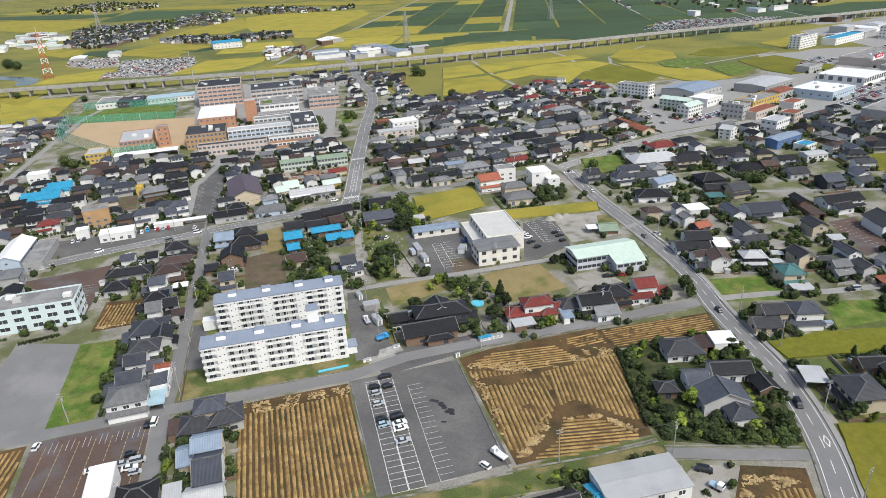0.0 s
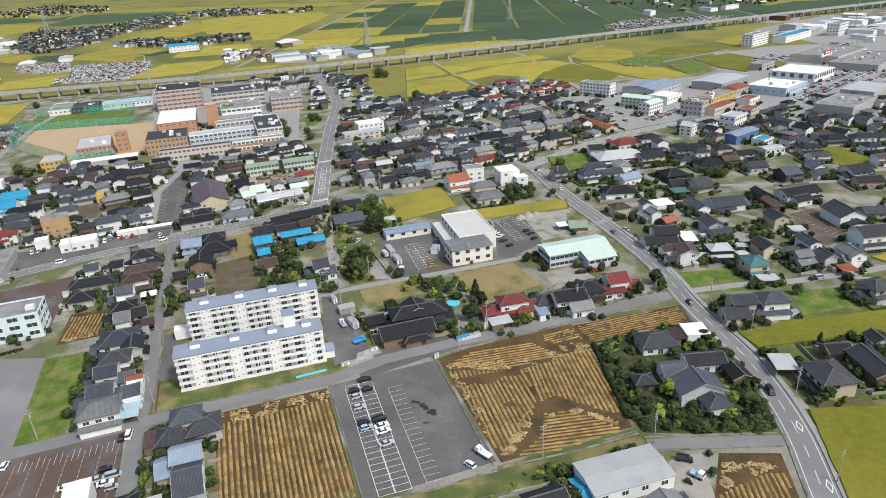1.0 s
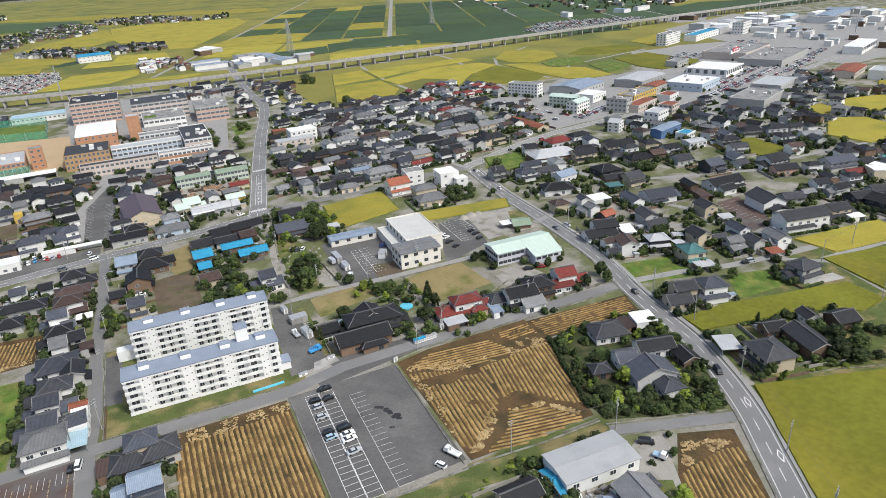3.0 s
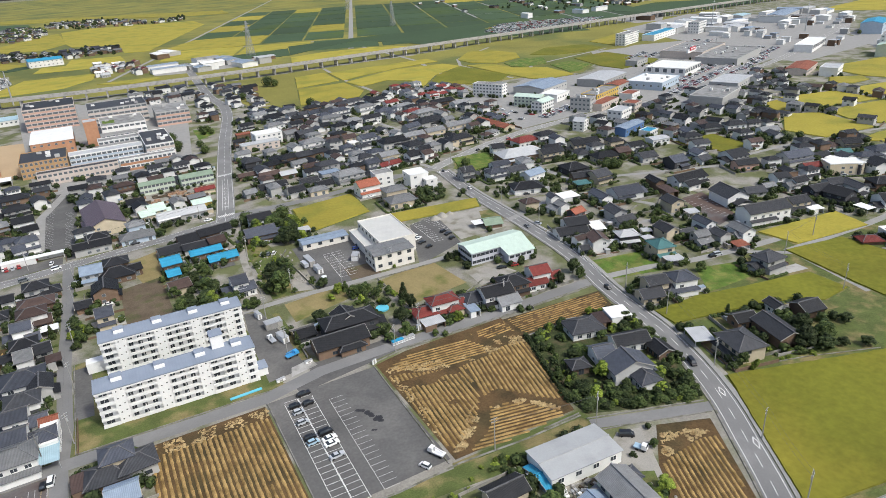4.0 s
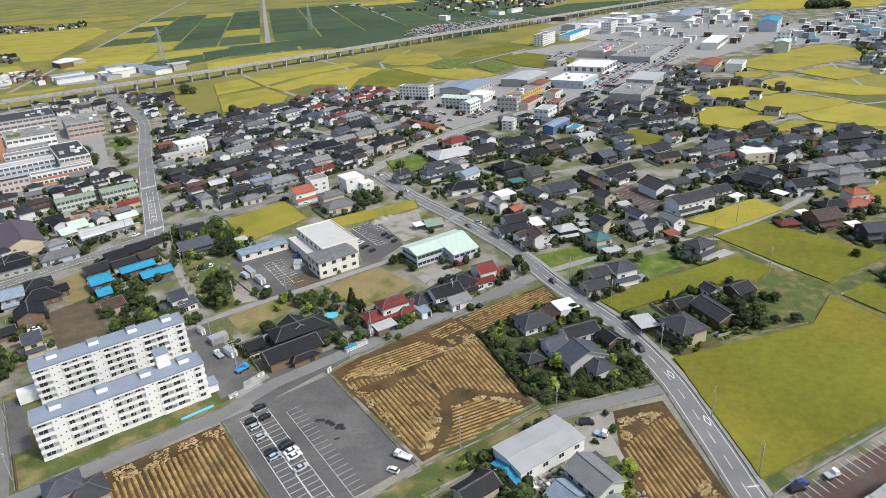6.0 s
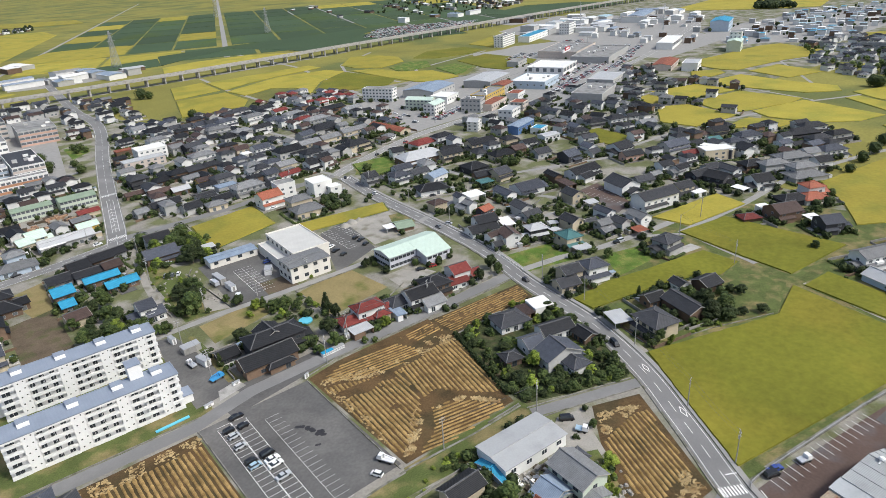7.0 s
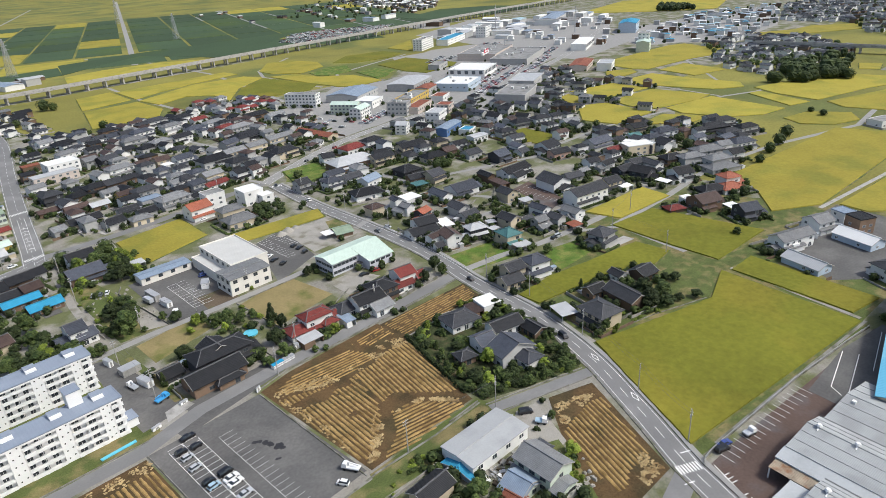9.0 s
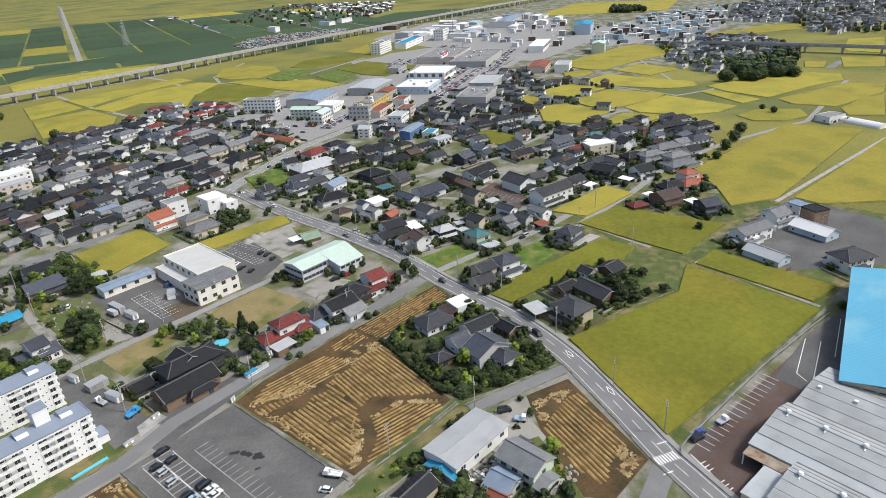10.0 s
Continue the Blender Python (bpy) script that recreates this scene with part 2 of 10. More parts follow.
# ---- mesh tools ----
class Mesh:
    """Collects boxes, prisms and strips, then becomes one mesh object."""

    def __init__(self):
        self.v, self.f, self.m = [], [], []

    def face(self, pts, slot=0):
        n = len(self.v)
        self.v.extend(tuple(p) for p in pts)
        self.f.append(tuple(range(n, n + len(pts))))
        self.m.append(slot)

    def box(self, x0, y0, z0, x1, y1, z1, slot=0, open_bottom=False):
        n = len(self.v)
        self.v += [(x0, y0, z0), (x1, y0, z0), (x1, y1, z0), (x0, y1, z0), (x0, y0, z1), (x1, y0, z1), (x1, y1, z1), (x0, y1, z1)]
        faces = [(4, 5, 6, 7), (0, 1, 5, 4), (1, 2, 6, 5), (2, 3, 7, 6), (3, 0, 4, 7)]
        if not open_bottom:
            faces.append((3, 2, 1, 0))
        self.f += [tuple(n + i for i in q) for q in faces]
        self.m += [slot] * len(faces)

    def beam(self, a, b, w, h=None, slot=0):
        """A square bar from a to b."""
        a, b = Vector(a), Vector(b)
        d = (b - a).normalized()
        s = d.cross(Vector((0, 0, 1)))
        s = Vector((1, 0, 0)) if s.length < 1e-4 else s.normalized()
        u = s.cross(d)
        s, u = s * w / 2, u * (h or w) / 2
        n = len(self.v)
        for p in (a, b):
            self.v += [tuple(p - s - u), tuple(p + s - u), tuple(p + s + u), tuple(p - s + u)]
        q = [(0, 1, 5, 4), (1, 2, 6, 5), (2, 3, 7, 6), (3, 0, 4, 7), (3, 2, 1, 0), (4, 5, 6, 7)]
        self.f += [tuple(n + i for i in k) for k in q]
        self.m += [slot] * 6

    def prism(self, pts, z0, z1, slot=0, side=None):
        """An upright prism on a polygon of (x, y), seen counter-clockwise."""
        n, k = len(self.v), len(pts)
        area = sum(pts[i][0] * pts[(i + 1) % k][1] - pts[(i + 1) % k][0] * pts[i][1] for i in range(k))
        if area < 0:
            pts = pts[::-1]
        self.v += [(x, y, z0) for x, y in pts] + [(x, y, z1) for x, y in pts]
        self.f.append(tuple(range(n + k, n + 2 * k)))
        self.m.append(slot)
        for i in range(k):
            j = (i + 1) % k
            self.f.append((n + i, n + j, n + k + j, n + k + i))
            self.m.append(slot if side is None else side)

    def slab(self, top, thick, slot=0, under=None):
        """A plate whose top face is given (counter-clockwise from above), that thick downwards."""
        n, k = len(self.v), len(top)
        self.v += [tuple(p) for p in top] + [(p[0], p[1], p[2] - thick) for p in top]
        self.f.append(tuple(range(n, n + k)))
        self.f.append(tuple(range(n + 2 * k - 1, n + k - 1, -1)))
        self.m += [slot, slot if under is None else under]
        for i in range(k):
            j = (i + 1) % k
            self.f.append((n + k + i, n + k + j, n + j, n + i))
            self.m.append(slot if under is None else under)

    def cylinder(self, x, y, z0, z1, r0, r1=None, n=10, slot=0):
        r1 = r0 if r1 is None else r1
        k = len(self.v)
        for z, r in ((z0, r0), (z1, r1)):
            self.v += [(x + r * math.cos(2 * math.pi * i / n), y + r * math.sin(2 * math.pi * i / n), z) for i in range(n)]
        self.f += [(k + i, k + (i + 1) % n, k + n + (i + 1) % n, k + n + i) for i in range(n)] + [tuple(range(k + n, k + 2 * n))]
        self.m += [slot] * (n + 1)

    def data(self, name, mats):
        me = bpy.data.meshes.new(name)
        me.from_pydata(self.v, [], self.f)
        for x in mats:
            me.materials.append(x)
        me.polygons.foreach_set("material_index", self.m)
        me.update()
        return me


def part(name, mesh, mats, parent=None, label=""):
    """Links a Mesh as one object, under a thing or a part."""
    mats = mats if isinstance(mats, (list, tuple)) else [mats]
    ob = new(name, mesh.data(name, mats) if isinstance(mesh, Mesh) else mesh)
    if parent is not None:
        ob.parent = parent
    return tagged(ob, label)


def thing(name, x, y, z=0.0, turn=0.0, label="", category="", group="", kind=""):
    ob = new(name)
    ob.empty_display_size = 0.5
    ob.matrix_basis = pose(x, y, z, 0, 0, turn)
    return tagged(ob, label, category, group, kind)


# ---- ground, roads, fields ----
FIELDS, ROADS, LAYER = [], [], [0]      # what is planted or paved


def outline(pts, width):
    """Left and right edge of a strip along a line of points, mitred."""
    left, right = [], []
    P = [Vector(p) for p in pts]
    for i, p in enumerate(P):
        a = (p - P[i - 1]).normalized() if i else (P[1] - p).normalized()
        b = (P[i + 1] - p).normalized() if i + 1 < len(P) else a
        t = (a + b).normalized()
        n = Vector((-t.y, t.x))
        k = width / 2 / max(0.5, n.dot(Vector((-a.y, a.x))))
        left.append(p + n * k)
        right.append(p - n * k)
    return left, right


def smooth(pts, step=6.0):
    """A curve through the points (Catmull-Rom), sampled about every step metres."""
    P = [Vector(p) for p in pts]
    P = [P[0] * 2 - P[1]] + P + [P[-1] * 2 - P[-2]]
    out = []
    for i in range(1, len(P) - 2):
        n = max(1, int((P[i + 1] - P[i]).length / step))
        for k in range(n):
            t = k / n
            out.append(0.5 * ((2 * P[i]) + (P[i + 1] - P[i - 1]) * t + (2 * P[i - 1] - 5 * P[i] + 4 * P[i + 1] - P[i + 2]) * t * t + (3 * P[i] - P[i - 1] - 3 * P[i + 1] + P[i + 2]) * t ** 3))
    out.append(P[-2])
    return [(p.x, p.y) for p in out]


def offset(pts, d):
    left, right = outline(pts, 2 * abs(d))
    return [(p.x, p.y) for p in (left if d > 0 else right)]


def strip(mesh, pts, width, z, thick=0.0, slot=0):
    left, right = outline(pts, width)
    for i in range(len(pts) - 1):
        q = [(*right[i], z), (*right[i + 1], z), (*left[i + 1], z), (*left[i], z)]
        mesh.slab(q, thick, slot) if thick else mesh.face(q, slot)


def dashes(mesh, pts, width, z, on, off, start=0.0):
    """Dashes along a line."""
    run, pos = start, 0.0
    P = [Vector(p) for p in pts]
    total = sum((P[i + 1] - P[i]).length for i in range(len(P) - 1))

    def at(s):
        for i in range(len(P) - 1):
            d = (P[i + 1] - P[i]).length
            if s <= d or i == len(P) - 2:
                return P[i] + (P[i + 1] - P[i]) * min(1, s / d)
            s -= d
    while run + on < total:
        strip(mesh, [tuple(at(run)), tuple(at(run + on / 2)), tuple(at(run + on))], width, z)
        run += on + off


def road(name, pts, width, label, material=None, z=0.03, centre=None, edges=0.0, pave=0.0, paved_side=1):
    LAYER[0] += 1
    z = 0.08 + 0.0005 * LAYER[0]
    ROADS.append(([tuple(p) for p in pts], width / 2))
    me = Mesh()
    strip(me, pts, width, z, 0.0)
    ob = tagged(part(name, me, material or M_ASPHALT), label, "road", kind="structure")
    if edges:
        for s in (1, -1):
            e = Mesh()
            strip(e, offset(pts, s * (width / 2 - edges)), 0.16, z + 0.012)
            part("edge_line", e, M_PAINT, ob)
    if centre:
        c = Mesh()
        dashes(c, pts, 0.17, z + 0.012, *centre)
        part("centre_line", c, M_PAINT, ob)
    return ob


def area(name, pts, material, label, z=0.02, category="ground"):
    LAYER[0] += 1
    z = (z if z > 0.3 else 0.02) + 0.0005 * LAYER[0]
    me = Mesh()
    pts = [tuple(p) for p in pts]
    if material not in (M_GRASS, M_PAVE, M_LAWN, M_FARM):
        FIELDS.append(((min(p[0] for p in pts), min(p[1] for p in pts), max(p[0] for p in pts), max(p[1] for p in pts)), pts))
    me.prism(pts, -0.1, z)
    return tagged(part(name, me, material), label, category, kind="structure")


def inside(p, poly):
    x, y, c = p[0], p[1], False
    for i in range(len(poly)):
        (x0, y0), (x1, y1) = poly[i], poly[i - 1]
        if (y0 > y) != (y1 > y) and x < (x1 - x0) * (y - y0) / (y1 - y0) + x0:
            c = not c
    return c


def crop(name, pts, material, label, high=0.65, z=0.0, category="rice field"):
    """A standing crop: a low bed with sloping, uneven edges and an uneven top."""
    me = Mesh()
    pts = [tuple(p) for p in pts]
    FIELDS.append(((min(p[0] for p in pts), min(p[1] for p in pts), max(p[0] for p in pts), max(p[1] for p in pts)), pts))
    k = len(pts)
    if sum(pts[i][0] * pts[(i + 1) % k][1] - pts[(i + 1) % k][0] * pts[i][1] for i in range(k)) < 0:
        pts = pts[::-1]
    c = Vector((sum(p[0] for p in pts) / k, sum(p[1] for p in pts) / k))
    dense = []
    for i in range(k):
        a, b = Vector(pts[i]), Vector(pts[(i + 1) % k])
        n = max(1, min(40, int((b - a).length / 2.5)))
        dense += [a + (b - a) * j / n for j in range(n)]
    rng = random.Random(int(c.x * 7 + c.y * 13))
    low = [p for p in dense]
    top = []
    for p in dense:
        d = (c - p).normalized()
        top.append(p + d * rng.uniform(0.1, 0.55))
    n = len(dense)
    me.v += [(p.x, p.y, z - 0.05) for p in low] + [(p.x, p.y, z + high * rng.uniform(0.85, 1.0)) for p in top]
    for i in range(n):
        j = (i + 1) % n
        me.f.append((i, j, n + j, n + i))
        me.m.append(0)
    me.f.append(tuple(range(n, 2 * n)))
    me.m.append(0)
    ob = tagged(part(name, me, material), label, category, kind="structure")
    if category == "rice field" and math.hypot(c.x, c.y) < 900:
        rim = Mesh()
        out = [p + (p - c).normalized() * 1.1 for p in dense]
        for i in range(n):
            j = (i + 1) % n
            rim.face([(out[i].x, out[i].y, 0.075), (out[j].x, out[j].y, 0.075), (low[j].x, low[j].y, 0.14), (low[i].x, low[i].y, 0.14)])
        part("levee", rim, M_GRASS, ob)
    return ob

# ---- the ground and the roads ----
g = Mesh()
g.face([(-5000, -3000, 0), (5000, -3000, 0), (5000, 6000, 0), (-5000, 6000, 0)])
tagged(part("ground", g, M_YARD), "flat plain of gravel yards, soil and grass", "ground", kind="structure")

for q in ([(-3500, 915), (-400, 905), (6, 874), (190, 884), (540, 925), (1126, 992), (3500, 1100), (3500, 5500), (-3500, 5500)], [(330, 0), (3000, -300), (3000, 330), (620, 320), (460, 250), (330, 170)], [(-2500, 560), (-330, 560), (-215, 700), (-215, 780), (-320, 890), (-2500, 900)], [(120, 640), (240, 630), (420, 620), (560, 700), (560, 905), (190, 868), (100, 862)]):
    area("ground", q, M_FARM, "grassy farmland between paddies")

area("ground", [(420, 612), (470, 600), (604, 702), (720, 705), (800, 760), (1000, 900), (1126, 990), (540, 922), (420, 880)], M_FARM, "grassy farmland below the viaduct")
area("grass", [(152, 152), (176, 168), (232, 182), (262, 186), (300, 176), (332, 96), (330, 50), (262, 44), (238, 54), (214, 56), (143, 121)], M_GRASS, "rough grass verges between paddies")
area("grass", [(29, 258), (47, 258), (44, 300), (40, 340), (62, 316), (63, 366), (38, 364), (30, 310)], M_GRASS, "overgrown plot beside a gravel track")

MAIN = smooth([(70, 0), (98.8, 54.7), (105.4, 68.9), (115.7, 86), (122, 97), (131, 113), (139, 132), (145, 152), (148, 172), (151, 190), (156, 210), (160, 234), (163, 276), (165, 325), (171, 374)])
MAIN_N = smooth([(168, 381), (187, 391), (221, 407), (268, 424), (298, 429), (333, 434), (369, 435), (408, 437), (456, 443), (507, 455), (595, 483), (709, 520), (1000, 640)], 20)
WEST = smooth([(33, 373), (74, 373), (108, 376), (145, 381), (168, 383)], 10)
NORTH = smooth([(30, 366), (34, 385), (45, 446), (55, 499), (68, 564), (86, 646), (94, 707), (92, 773), (96, 860), (110, 1100)], 15)
SHOPS = smooth([(36, 371), (24, 366), (-2, 359), (-27, 355), (-48, 351), (-71, 346), (-95, 341), (-120, 334), (-142, 326), (-220, 295)], 15)
LANE_W = [(-48.5, 353), (-49, 280), (-50, 249), (-49.5, 208), (-51, 188), (-51, 170), (-50, 120)]
CROSS = [(-110, 188.5), (-77, 189.5), (-53, 190.5), (-28, 190.5), (9, 190.5), (20, 193.5), (30, 196), (58, 197), (102, 196.5), (149, 197.5)]
road("road", MAIN, 7.6, "grey two-lane asphalt road with white lines", centre=(5.0, 5.0), edges=0.7)
road("road", MAIN_N, 9.0, "pale two-lane asphalt road through the town", M_PAVE, centre=(5.0, 5.0), edges=0.7, z=0.13)
road("road", WEST, 6.5, "grey asphalt street between houses", z=0.038)
road("road", NORTH, 10.5, "wide asphalt road with turning lanes and zebra crossings", centre=(5.0, 5.0), edges=0.6, z=0.042)
road("road", SHOPS, 8.5, "grey asphalt shopping street with parked cars", centre=(5.0, 5.0), edges=0.6, z=0.046)
road("road", LANE_W, 4.8, "narrow asphalt lane beside terraced house plots", z=0.050)
road("road", CROSS, 5.6, "narrow asphalt lane between flats and stubble fields", z=0.054)
road("road", [(14, 254), (40, 255), (65, 254), (95, 253.5), (112, 254)], 3.6, "narrow worn asphalt lane", M_PAVE, z=0.05)
road("road", [(17, 254), (25, 278), (27, 304), (31, 334), (35, 366)], 3.2, "gravel track between trees", M_GRAVEL, z=0.046)
road("road", [(127, 113), (100, 122), (90, 125.5)], 4.2, "narrow asphalt lane below a wooded garden", z=0.05)
road("road", [(105, 69), (88, 66), (60, 62)], 6.0, "asphalt side street", z=0.05)

area("pavement", [(8.5, 187.6), (46.5, 188.5), (47.5, 134.5), (9.5, 133)], M_LOT, "worn grey asphalt car park with white bays", 0.05)
area("pavement", [(20, 187), (60, 194), (60, 203), (18, 202)], M_LOT, "worn asphalt forecourt", 0.047)
area("pavement", [(-113, 233), (-113, 254), (-88.5, 245), (-86, 191.5), (-110, 191)], M_ASPHALT, "empty grey asphalt yard", 0.03)
area("grass", [(-88, 244.4), (-73.2, 243.8), (-72.4, 193), (-86.5, 192)], M_LAWN, "bright green grass plot", 0.08)
area("pavement", [(-88, 186), (-54, 187.6), (-53.5, 140), (-86, 140)], M_LOTRED, "rust-stained car park", 0.03)
area("pavement", [(-130, 365), (-51, 365), (-51, 356), (-130, 338)], M_LOT, "asphalt forecourt of shops with parked cars", 0.03)
area("pavement", [(-63, 438), (-52, 505), (-44, 505), (-44, 371), (-61, 371)], M_LOT, "long asphalt car park with white bays", 0.035)
area("grass", [(-47, 249), (-47, 194.2), (18, 194), (18, 222), (10, 252)], M_GRASS, "lawn round the blocks of flats", 0.06)
area("soil", [(-188, 622), (-188, 703), (-101, 673), (-79, 670), (-79, 551), (-132, 540)], M_SAND, "pale sandy school sports ground", 0.04)
area("grass", [(-200, 696), (-203, 767), (-107, 748), (-101, 674)], M_LAWN, "green sports pitch behind nets", 0.06)
area("pavement", [(106, 66), (122, 64.5), (211, 51.5), (230, 40), (100, 40)], M_LOTRED, "rust-stained factory car park with white bays", 0.03)

# crops and stubble
crop("field", [(142, 121.5), (113.8, 72.9), (213.5, 56.2), (223, 111), (198, 104)], M_RICEG, "large paddy of ripening yellow-green rice")
crop("field", [(226, 108), (218, 60), (236, 55.5), (244, 107)], M_RICEG, "strip of ripening rice beside a ditch")
crop("field", [(152.6, 164), (174, 164), (228, 153.5), (228, 137), (212, 135.5), (194, 146), (152, 153.5)], M_RICEG, "paddy of yellow-green rice below houses")
crop("field", [(239, 173), (271, 168), (276, 113), (232, 116), (234, 138)], M_RICEG, "paddy of yellow-green rice")
crop("field", [(246, 193), (298, 189), (294, 170), (249, 174)], M_RICE, "small paddy of ripe golden rice")
crop("field", [(325, 134), (352, 158), (488, 142), (495, 94), (326, 103), (302, 119)], M_RICE, "wide paddy of ripe golden rice")
crop("field", [(331, 96), (478, 78), (480, 40), (351, 55), (328, 83)], M_RICE, "wide paddy of ripe golden rice")
crop("field", [(63, 321), (67, 361), (105, 367), (103, 332)], M_RICE, "small golden rice paddy among houses")
crop("field", [(102, 308), (157, 302), (162, 315), (110, 321)], M_RICE, "narrow golden rice paddy")
# paddies and bean plots, from the viaduct to the plain's edge
crop("field", [(-318, 876), (-254, 860), (-229, 857), (-227, 794), (-225, 747), (-248, 745), (-269, 723)], M_RICE, "golden rice paddy below the viaduct")
crop("field", [(-319, 1000), (-306, 1064), (-263, 1088), (-231, 1086), (-240, 1035), (-236, 986)], M_RICE, "golden rice plot behind the viaduct")
crop("field", [(-143, 981), (-104, 1106), (-10, 1099), (-19, 1036), (-54, 986), (-110, 976)], M_RICE, "golden rice plot behind the viaduct")
crop("field", [(-15, 984), (56, 987), (62, 971), (23, 954)], M_RICE, "narrow golden rice plot behind the viaduct")
crop("field", [(-270, 1294), (-262, 1358), (-208, 1436), (-150, 1382), (-109, 1311), (-156, 1239), (-153, 1175), (-177, 1191), (-230, 1250)], M_RICE, "golden rice plot between villages")
crop("field", [(-335, 1339), (-332, 1389), (-260, 1375), (-272, 1303), (-291, 1284)], M_SOY, "dark green soybean plot")
crop("field", [(-448, 1444), (-414, 1487), (-342, 1415), (-338, 1333), (-362, 1316)], M_RICE, "golden rice plot between villages")
crop("field", [(-96, 1181), (-86, 1249), (-52, 1242), (-44, 1321), (33, 1303), (36, 1204), (-14, 1172)], M_RICE, "golden rice plot beside a hamlet")
crop("field", [(-158, 1283), (-103, 1298), (-101, 1260), (-132, 1239)], M_SOY, "dark green soybean plot")
crop("field", [(-243, 1495), (-193, 1716), (-71, 2008), (-50, 1668), (-96, 1562), (-157, 1585), (-220, 1536)], M_RICE, "wide golden rice plot on the plain")
crop("field", [(-64, 2024), (7, 2094), (135, 2056), (262, 2018), (264, 1861), (82, 1340), (42, 1350), (44, 1525), (-42, 1571), (-55, 1672)], M_RICE, "wide golden rice plot on the plain")
crop("field", [(-742, 2192), (-889, 2652), (-849, 2690), (-528, 2373), (-502, 2111), (-552, 1945), (-668, 2094)], M_RICE, "wide golden rice plot on the plain")
crop("field", [(-940, 2808), (-1011, 3030), (-727, 2858), (-576, 2696), (-518, 2793), (-509, 2536), (-689, 2558)], M_SOY, "dark green soybean plot")
crop("field", [(-511, 2333), (-477, 2780), (-162, 2550), (-143, 2369), (-292, 2234), (-456, 2256)], M_SOY, "dark green soybean plot")
crop("field", [(-594, 2987), (-200, 2863), (415, 2409), (401, 2228), (260, 2271), (51, 2540), (-145, 2600), (-473, 2883)], M_RICE, "far golden rice plot on the plain")
crop("field", [(-1077, 3235), (-967, 3301), (-651, 3173), (-598, 2955), (-749, 2948)], M_RICE, "far golden rice plot on the plain")
crop("field", [(90, 1300), (176, 1451), (255, 1437), (307, 1404), (266, 1269), (222, 1259), (160, 1266)], M_RICE, "golden ripe rice paddy")
crop("field", [(289, 1162), (422, 1182), (525, 1177), (652, 1179), (731, 1173), (648, 1101), (579, 1046), (535, 982), (464, 966), (447, 1034), (407, 1139), (338, 1102), (260, 1046)], M_SOY, "long dark green soybean plot beside a road")
crop("field", [(138, 1103), (198, 1127), (282, 1137), (260, 1046), (182, 1039)], M_SOY, "dark green soybean plot")
crop("field", [(253, 1019), (308, 1035), (386, 1027), (422, 999), (454, 974), (391, 956), (303, 960), (237, 957)], M_RICE, "golden rice strip along the viaduct")
crop("field", [(247, 827), (317, 832), (390, 836), (392, 805), (324, 793), (277, 777), (243, 759)], M_RICE, "golden rice paddy below the viaduct")
crop("field", [(241, 747), (321, 785), (386, 780), (394, 748), (339, 710), (296, 653), (302, 697), (282, 722), (245, 706)], M_RICE, "wide golden rice paddy behind houses")
crop("field", [(393, 743), (403, 648), (376, 625), (324, 636), (297, 648), (341, 708)], M_RICEG, "yellow-green end of a wide rice paddy")
crop("field", [(204, 828), (244, 835), (239, 762), (184, 750)], M_RICE, "golden ripe rice paddy")
crop("field", [(182, 740), (238, 744), (237, 680), (221, 652), (159, 652)], M_RICE, "golden rice paddy behind houses")
crop("field", [(416, 794), (464, 850), (494, 842), (505, 788), (485, 748), (437, 730), (416, 760)], M_RICE, "golden ripe rice paddy")
crop("field", [(401, 743), (430, 730), (432, 684), (462, 656), (455, 597), (415, 594), (404, 612), (401, 667)], M_RICE, "golden ripe rice paddy")
crop("field", [(443, 721), (486, 735), (505, 723), (480, 682), (444, 681), (436, 695)], M_LAWN, "green field between paddies")
crop("field", [(509, 760), (559, 795), (616, 780), (616, 740), (579, 723), (524, 732)], M_RICEG, "yellow-green rice paddy")
crop("field", [(476, 670), (510, 672), (510, 635), (471, 611), (460, 610)], M_LAWN, "green field beside a lane")
crop("field", [(526, 687), (587, 700), (589, 607), (568, 593), (514, 585), (510, 616)], M_RICEG, "wide yellow-green field near the shops")
crop("field", [(641, 798), (724, 836), (683, 788), (681, 745), (637, 731)], M_RICE, "golden rice paddy beside the depot")
crop("field", [(649, 424), (687, 439), (814, 436), (840, 424), (812, 358), (764, 352), (728, 364), (645, 372), (639, 386)], M_RICE, "wide golden rice paddy beside works")
crop("field", [(612, 405), (638, 389), (625, 374), (599, 374), (586, 387)], M_RICE, "small golden rice paddy")
crop("field", [(646, 360), (696, 356), (681, 301), (632, 313)], M_RICE, "golden ripe rice paddy")
crop("field", [(566, 363), (624, 357), (617, 306), (619, 262), (599, 250), (575, 270), (566, 324)], M_RICE, "golden ripe rice paddy")
crop("field", [(503, 377), (558, 364), (555, 322), (517, 328), (491, 336)], M_RICE, "golden ripe rice paddy")
crop("field", [(511, 322), (551, 317), (553, 262), (529, 261), (479, 276), (476, 298), (487, 321)], M_RICE, "golden ripe rice paddy")
crop("field", [(477, 370), (493, 372), (482, 338), (459, 341), (465, 356)], M_RICE, "small golden rice paddy beside houses")
crop("field", [(454, 336), (478, 323), (467, 272), (417, 276), (413, 304)], M_RICE, "golden ripe rice paddy")
crop("field", [(486, 270), (546, 258), (531, 191), (502, 197), (481, 216), (475, 251)], M_RICE, "golden ripe rice paddy")
crop("field", [(455, 263), (465, 261), (475, 229), (451, 231), (426, 258)], M_RICE, "golden rice paddy beside houses")
